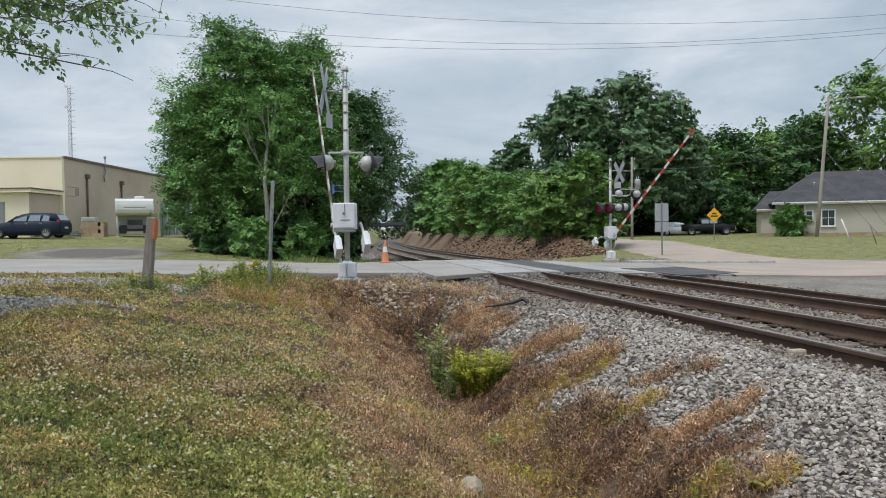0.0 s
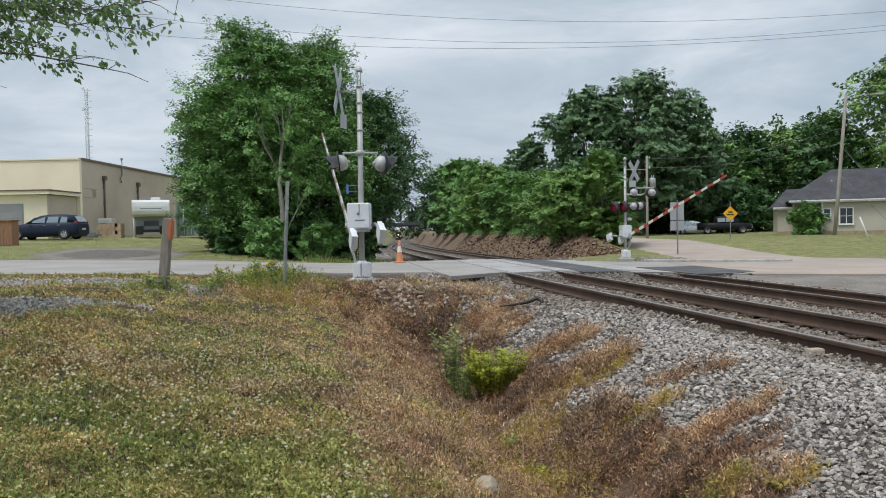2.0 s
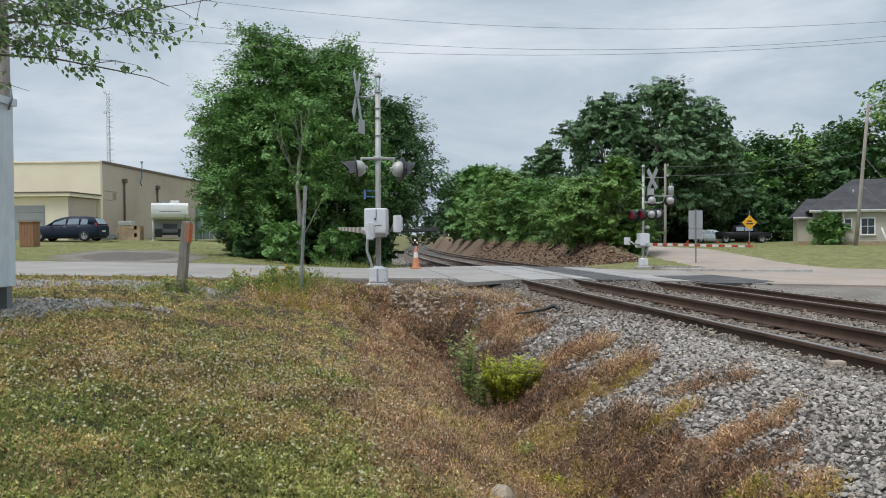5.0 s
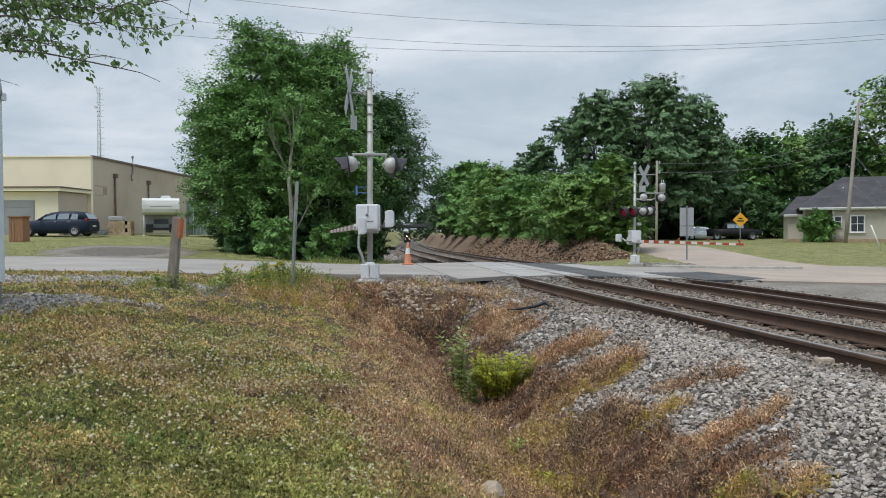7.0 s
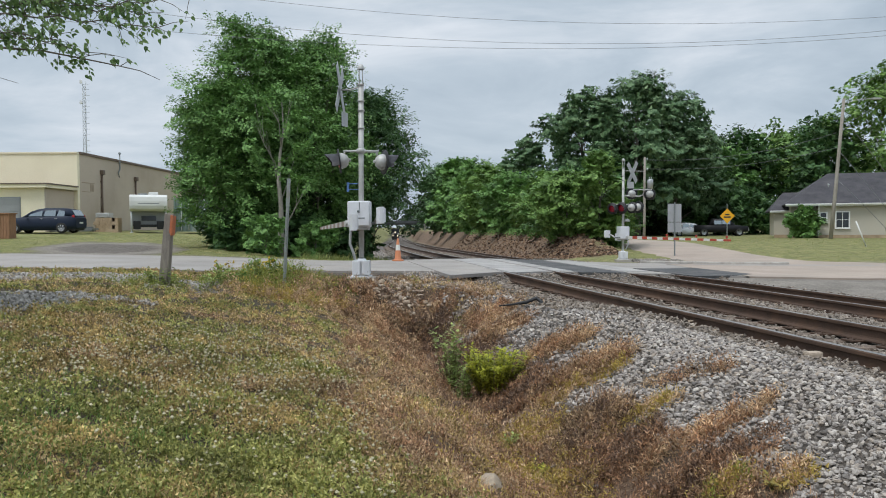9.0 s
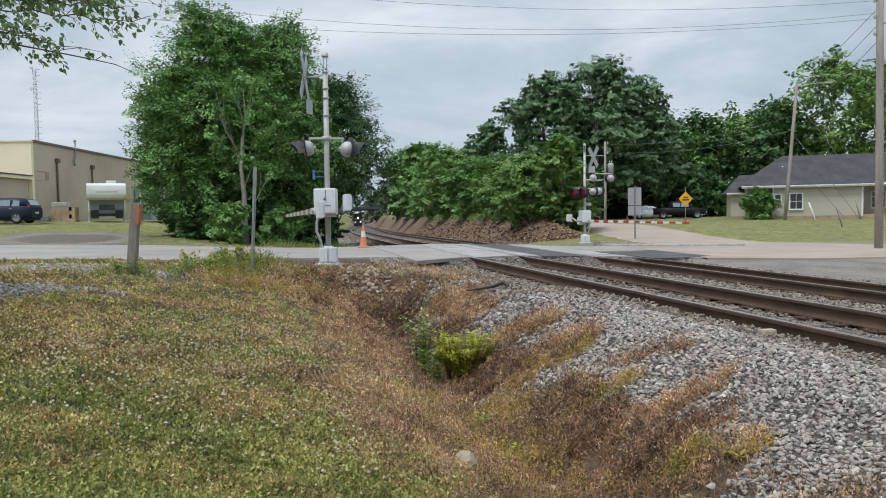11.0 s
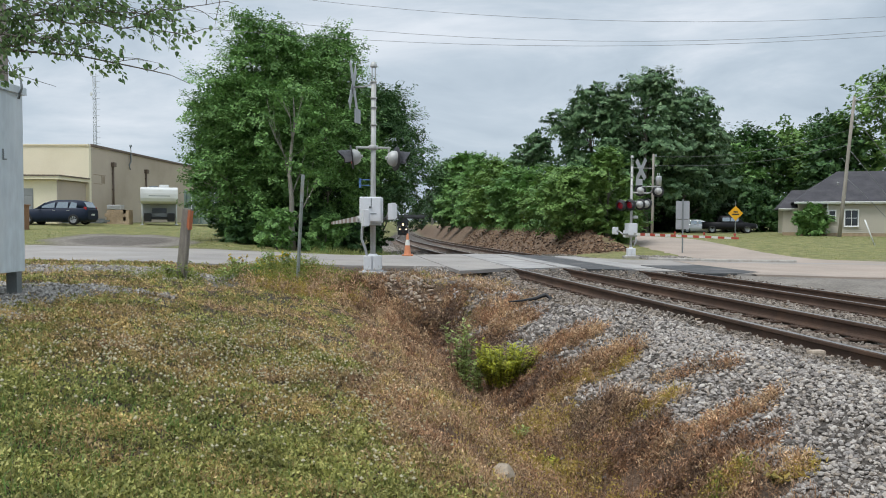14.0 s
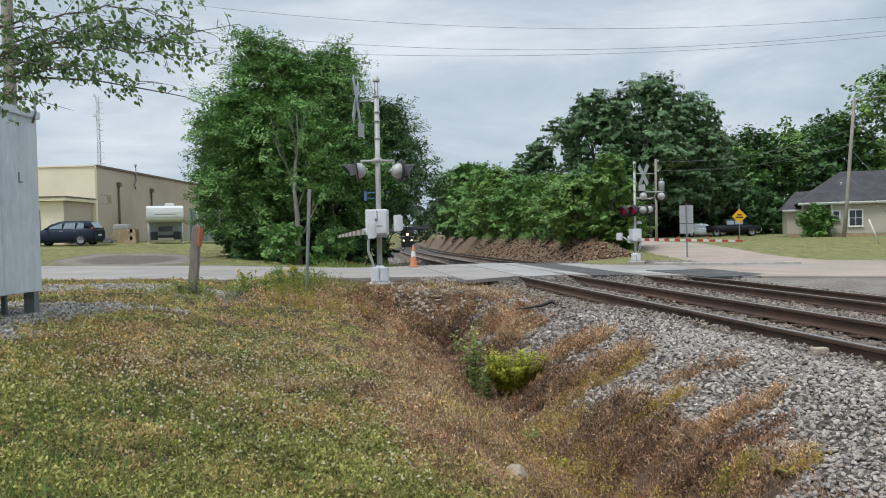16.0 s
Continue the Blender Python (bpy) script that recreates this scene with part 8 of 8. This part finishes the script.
    for cond, mt, lab in ((g > 0, "mat_green", "low green clover mounds in the turf"), (g <= 0, "mat_olive", "low olive mounds of turf weeds")):
        c = k & cond
        clumps("turf_mounds", x[c], y[c], np.full(c.sum(), 0.22), np.full(c.sum(), 0.07), 24, np.full(c.sum(), 0.036), M[mt], 801, lab, "turf", 0.5)
    x, y = r.uniform(-8, 2.6, 34000), r.uniform(-5, 8, 34000)
    u = line_u(x, y)
    k = (u < -2.4) & ((np.abs(x) > 0.7 * y + 0.2) | (y < 1.7)) & (np.hypot(x, y) > 0.5)
    blades("grass", x[k], y[k], np.full(k.sum(), 0.055), np.full(k.sum(), 0.006), M["grass"], 21, "short green turf grass", "grass", 1.3)
    # far lawns
    r = np.random.RandomState(107)
    n = 32000
    x, y = r.uniform(-22, -1.5, n), r.uniform(24.5, 46, n)
    u = line_u(x, y)
    k = (u < -3.5) & (np.abs(x) < 0.66 * y + 1) & (worn_drive(x, y) > 1.15)
    blades("verge_grass", x[k], y[k], 0.06 * np.ones(k.sum()), 0.009 * np.ones(k.sum()), M["lawn"], 8, "mown grass verge beyond the road", "grass", 1.6)
    x, y = r.uniform(9, 50, n), r.uniform(33, 66, n)
    u = line_u(x, y)
    k = (side_street(x, y) < 0.05) & (u > 11) & (in_road(x, y) < 0.05) & (y > 0.95 * x) | (y > 48) & (side_street(x, y) < 0.05)
    blades("lawn_grass", x[k], y[k], 0.06 * np.ones(k.sum()), 0.012 * np.ones(k.sum()), M["lawn"], 9, "mown lawn before the house", "grass", 1.6)
    n = 14000
    x, y = r.uniform(-9, 3, n), r.uniform(26, 44, n)
    u = line_u(x, y)
    k = (u > -5) & (u < -1.9)
    blades("bank_weeds", x[k], y[k], 0.3 * np.ones(k.sum()), 0.012 * np.ones(k.sum()), M["grass"], 10, "rank weeds along the track", "weeds", 0.9)
    # weeds hanging over the cut bank and round the far signal
    y = r.uniform(46, 95, 700)
    x = line_x(y) + r.uniform(10.2, 11.8, 700)
    clumps("bank_growth", x, y, np.full(700, 0.5), np.full(700, 0.4), 40, np.full(700, 0.07), M["leaf_maple"], 93, "green growth along the top of the bank", "weeds", 0.4)


OCTA = np.array([(1, 0, 0), (-1, 0, 0), (0, 1, 0), (0, -1, 0), (0, 0, 1), (0, 0, -1)], float)
OCTA_F = np.array([(0, 2, 4), (2, 1, 4), (1, 3, 4), (3, 0, 4), (2, 0, 5), (1, 2, 5), (3, 1, 5), (0, 3, 5)])


def blooms(name, x, y, lift, size, mat, seed, label, category):
    r = np.random.RandomState(seed)
    n = len(x)
    z = ground_height(x, y) + lift * r.uniform(0.6, 1.3, n)
    V = OCTA[None] * (size * r.uniform(0.6, 1.3, (n, 1, 1))) + np.stack([x, y, z], -1)[:, None]
    F = (OCTA_F[None] + 6 * np.arange(n)[:, None, None]).reshape(-1, 3)
    return tagged(new(name, fast_mesh(name, V.reshape(-1, 3), F, mat)), label, category, kind="stuff")


def weed_plant(name, at, height, spread, stems, leaf, per_stem, mat, seed, label, bloom=None):
    """Upright stems with narrow leaves all the way up."""
    r = np.random.RandomState(seed)
    x, y = at
    pl = thing(name, (x, y, gz(x, y) - 0.02), label, "weed")
    bm = bm_new()
    V = []
    tips = []
    for k in range(stems):
        a, d = r.uniform(0, 6.283), spread * r.uniform(0.1, 1.0) ** 0.7
        h = height * r.uniform(0.55, 1.05)
        b = Vector((0.45 * d * math.cos(a), 0.45 * d * math.sin(a), 0))
        e = Vector((d * math.cos(a), d * math.sin(a), h))
        m = b.lerp(e, 0.5) + Vector((0, 0, 0.08 * h))
        hose(bm, [b, m, e], [0.004, 0.003, 0.0015], 4)
        tips.append(e)
        for j in range(per_stem):
            f = r.uniform(0.15, 1.02)
            c = (b.lerp(m, f * 2) if f < 0.5 else m.lerp(e, f * 2 - 1))
            w = r.uniform(0, 6.283)
            o = Vector((math.cos(w), math.sin(w), r.uniform(0.0, 0.7))).normalized()
            s = o.cross(Vector((0, 0, 1))).normalized()
            L = leaf * r.uniform(0.6, 1.3)
            V += [tuple(c), tuple(c + o * L * 0.5 + s * L * 0.26), tuple(c + o * L), tuple(c + o * L * 0.5 - s * L * 0.26)]
    tagged(part("stalk", bm, M["stem"], pl), kind="stuff")
    V = np.array(V)
    ob = new("foliage", fast_mesh("foliage", V, np.arange(len(V)).reshape(-1, 4), M[mat]))
    ob.parent = pl
    if bloom:
        Vb = np.concatenate([OCTA * 0.016 * r.uniform(0.6, 1.3) + np.array(t) + r.normal(0, 0.015, 3) for t in tips for _ in range(4)])
        Fb = (OCTA_F[None] + 6 * np.arange(len(Vb) // 6)[:, None, None]).reshape(-1, 3)
        ob = new("bloom", fast_mesh("bloom", Vb, Fb, M[bloom]))
        ob.parent = pl
        tagged(ob, kind="stuff")
    return pl


M["mat_verge"] = leaf_material("verge_weed_green", [(0.15, 0.19, 0.035), (0.25, 0.29, 0.06), (0.34, 0.35, 0.09)], 0.3)
M["stem"] = leaf_material("weed_stem", [(0.12, 0.13, 0.05), (0.2, 0.18, 0.08)], 0.2)


def rock(at, s, seed, label="pale broken rock lying in the weeds", name="rock", mat="rock", group="loose rocks"):
    r = np.random.RandomState(seed)
    x, y = at
    bm = bm_new()
    bmesh.ops.create_icosphere(bm, subdivisions=2, radius=1.0)
    k = r.uniform(0.6, 1.1, 3)
    cuts = [Vector(r.normal(size=3)).normalized() for _ in range(9)]
    for v in bm.verts:
        c = v.co.copy()
        for d in cuts:
            over = c.dot(d) - 0.72
            if over > 0:
                c -= d * over
        v.co = Vector((c.x * k[0], c.y * k[1], c.z * k[2] * 0.8)) * s
    ob = part(name, bm, M[mat])
    ob.matrix_basis = pose(x, y, gz(x, y) + 0.05 * s, 0, 0, r.uniform(0, 360))
    return tagged(ob, label, "rock", group)


def make_small():
    weed_plant("weed_bush", (0.5, 9.05), 0.56, 0.42, 150, 0.055, 34, "leaf_bush", 201, "rounded yellow-green weed bush in the ditch")
    weed_plant("tall_weed", (0.0, 9.7), 0.8, 0.26, 24, 0.07, 26, "leaf_weed", 202, "tall slender green weed beside the ditch")
    weed_plant("tall_weed", (0.14, 9.05), 0.5, 0.18, 12, 0.08, 20, "leaf_weed", 203, "tall slender green weed beside the ditch")
    weed_plant("low_weed", (0.62, 6.3), 0.16, 0.2, 26, 0.05, 14, "leaf_bush", 204, "low yellow-green weed in the ditch")
    weed_plant("low_weed", (0.5, 7.2), 0.2, 0.16, 18, 0.05, 12, "leaf_weed", 205, "low pale green weed in the ditch")
    weed_plant("low_weed", (1.55, 4.25), 0.1, 0.17, 26, 0.04, 12, "gold_weed", 206, "low golden weed among stones")
    weed_plant("low_weed", (1.95, 4.55), 0.08, 0.12, 16, 0.04, 10, "gold_weed", 207, "low golden weed among stones")
    weed_plant("low_weed", (1.65, 6.2), 0.08, 0.2, 20, 0.04, 10, "gold_weed", 208, "low golden weed among stones")
    rr = random.Random(12)
    for k in range(7):
        x, y = rr.uniform(-4.0, -2.4), rr.uniform(12.4, 15.4)
        weed_plant("verge_weed", (x, y), rr.uniform(0.25, 0.62), rr.uniform(0.15, 0.3), 12, 0.09, 14, "leaf_weed" if k % 3 else "grass_lush", 220 + k, "leafy green weed on the verge near the road", "yellow_flower" if k % 4 == 0 else None)
    for k in range(3):
        weed_plant("verge_weed", (rr.uniform(-5.0, -3.9), rr.uniform(11.5, 12.6)), rr.uniform(0.2, 0.4), 0.16, 9, 0.08, 10, "leaf_weed", 250 + k, "leafy weed round the foot of the marker post")
    for k in range(4):
        x = rr.uniform(-4.6, -3.0)
        weed_plant("flowering_weed", (x, 15.6 + rr.uniform(-0.3, 0.4)), 0.3, 0.22, 10, 0.06, 10, "gold_weed", 270 + k, "low yellow-flowered weed at the road edge", "yellow_flower")
    rock((0.2, 4.72), 0.12, 301, "pale angular rock lying in dry grass").location.z += 0.07
    for k in range(26):
        x, y = rr.uniform(-1.35, 0.45), rr.uniform(13.4, 15.4)
        rock((x, y), rr.uniform(0.035, 0.085), 310 + k, "pale tan rock tipped on the bank by the ditch", group="rocks by the ditch")
    for k in range(10):
        x, y = rr.uniform(-3, 0.4), rr.uniform(4, 11)
        rock((x, y), rr.uniform(0.025, 0.05), 350 + k, "small pale stone in the turf", "stone", group="small stones in turf")
    # broken block in the ditch
    x, y = -0.02, 8.2
    bk = thing("broken_block", (x, y, gz(x, y)), "dark broken block in the ditch", "block")
    bm = bm_new()
    box(bm, (0, 0, 0.0), (0.24, 0.12, 0.1), Matrix.Rotation(radians(14), 3, "Z"), 0.012)
    part("block", bm, M["rust"], bk)
    # leaning pipes before the house
    for (xa, ya), lean, tall, rad, mt, lab in (((24.9, 45.0), (-0.62, 0.0), 1.55, 0.04, "white_trim", "leaning white pipe standing on the lawn"), ((26.4, 45.0), (-0.4, 0.0), 1.2, 0.035, "wood", "leaning rusty stake standing on the lawn")):
        lp = thing("leaning_pipe", (xa, ya, gz(xa, ya) - 0.05), lab, "pipe", "pipes on the lawn")
        bm = bm_new()
        rod(bm, (0, 0, 0), (lean[0], lean[1], tall), rad, n=10)
        part("pipe", bm, M[mt], lp)
    # torn black strip lying on the ballast
    x, y = 1.2, 12.3
    st = thing("rubber_strip", (x, y, gz(x, y) + 0.05), "torn black rubber strip lying on ballast", "debris")
    bm = bm_new()
    hose(bm, [(-0.4, -0.16, 0.02), (-0.2, -0.08, 0.03), (0.05, 0.0, 0.06), (0.22, 0.04, 0.12), (0.3, 0.0, 0.06), (0.26, -0.06, 0.02)], [0.012, 0.018, 0.03, 0.035, 0.03, 0.02], 6)
    part("strip", bm, M["black"], st)
    # timber under the near rail, litter
    x, y = 3.2, 6.72
    tb = thing("timber_stub", (x, y, gz(x, y)), "pale split tie end beside the near rail", "timber")
    bm = bm_new()
    box(bm, (0, 0, 0.01), (0.15, 0.09, 0.08), Matrix.Rotation(radians(12), 3, "Z"), 0.02)
    part("stub", bm, M["pale_timber"], tb)
    x, y = 0.87, 4.55
    lt = thing("litter", (x, y, gz(x, y) + 0.12), "crumpled white litter in the ditch", "litter")
    bm = bm_new()
    bmesh.ops.create_icosphere(bm, subdivisions=2, radius=0.045)
    rs = random.Random(4)
    for v in bm.verts:
        v.co *= rs.uniform(0.6, 1.25)
        v.co.z *= 0.6
    part("wrapper", bm, M["plastic_white"], lt)


M["leaf_weed"] = leaf_material("leaf_weed_green", [(0.19, 0.255, 0.07), (0.3, 0.38, 0.105), (0.42, 0.5, 0.17)], 0.3)
M["pale_timber"] = material("pale_split_timber", (0.42, 0.34, 0.26), 0.9, vary=0.25, scale=8, fine=40, bump=0.4)
make_turf()
make_small()


# ---- what moves ----
def motions():
    near_turn, far_turn = 105.8, -72.5
    near_rows = [(0, 51.0), (0.5, 45.6), (1.0, 40.0), (1.5, 34.2), (2.0, 29.3), (2.5, 24.6), (3.0, 20.0), (3.5, 15.4), (4.2, 8.6), (4.8, 2.6), (5.4, -0.8), (6.0, -1.2), (16, -1.2)]
    far_rows = [(0, 34.8), (0.5, 30.4), (1.0, 26.0), (1.5, 21.6), (2.0, 18.0), (2.5, 14.4), (3.0, 11.0), (3.5, 7.6), (4.2, 3.4), (4.8, 0.4), (5.4, -0.3), (16, -0.3)]
    walk(near_arm, [(t, pose(-0.24, -0.2, 1.185, 0, -a, near_turn)) for t, a in near_rows])
    walk(far_arm, [(t, pose(0.1, 0.0, 1.035, 0, -a, far_turn)) for t, a in far_rows])
    rows = []
    for k in range(17):
        t = float(k)
        y = 165.0 + (16.0 - t) * 18.6
        p = on_track(0.75, y, -0.02)
        th = float(lerp_table(y, HEADING))
        rows.append((t, pose(p.x, p.y, p.z, -0.65, 0, th)))
    walk(loco, rows)


motions()
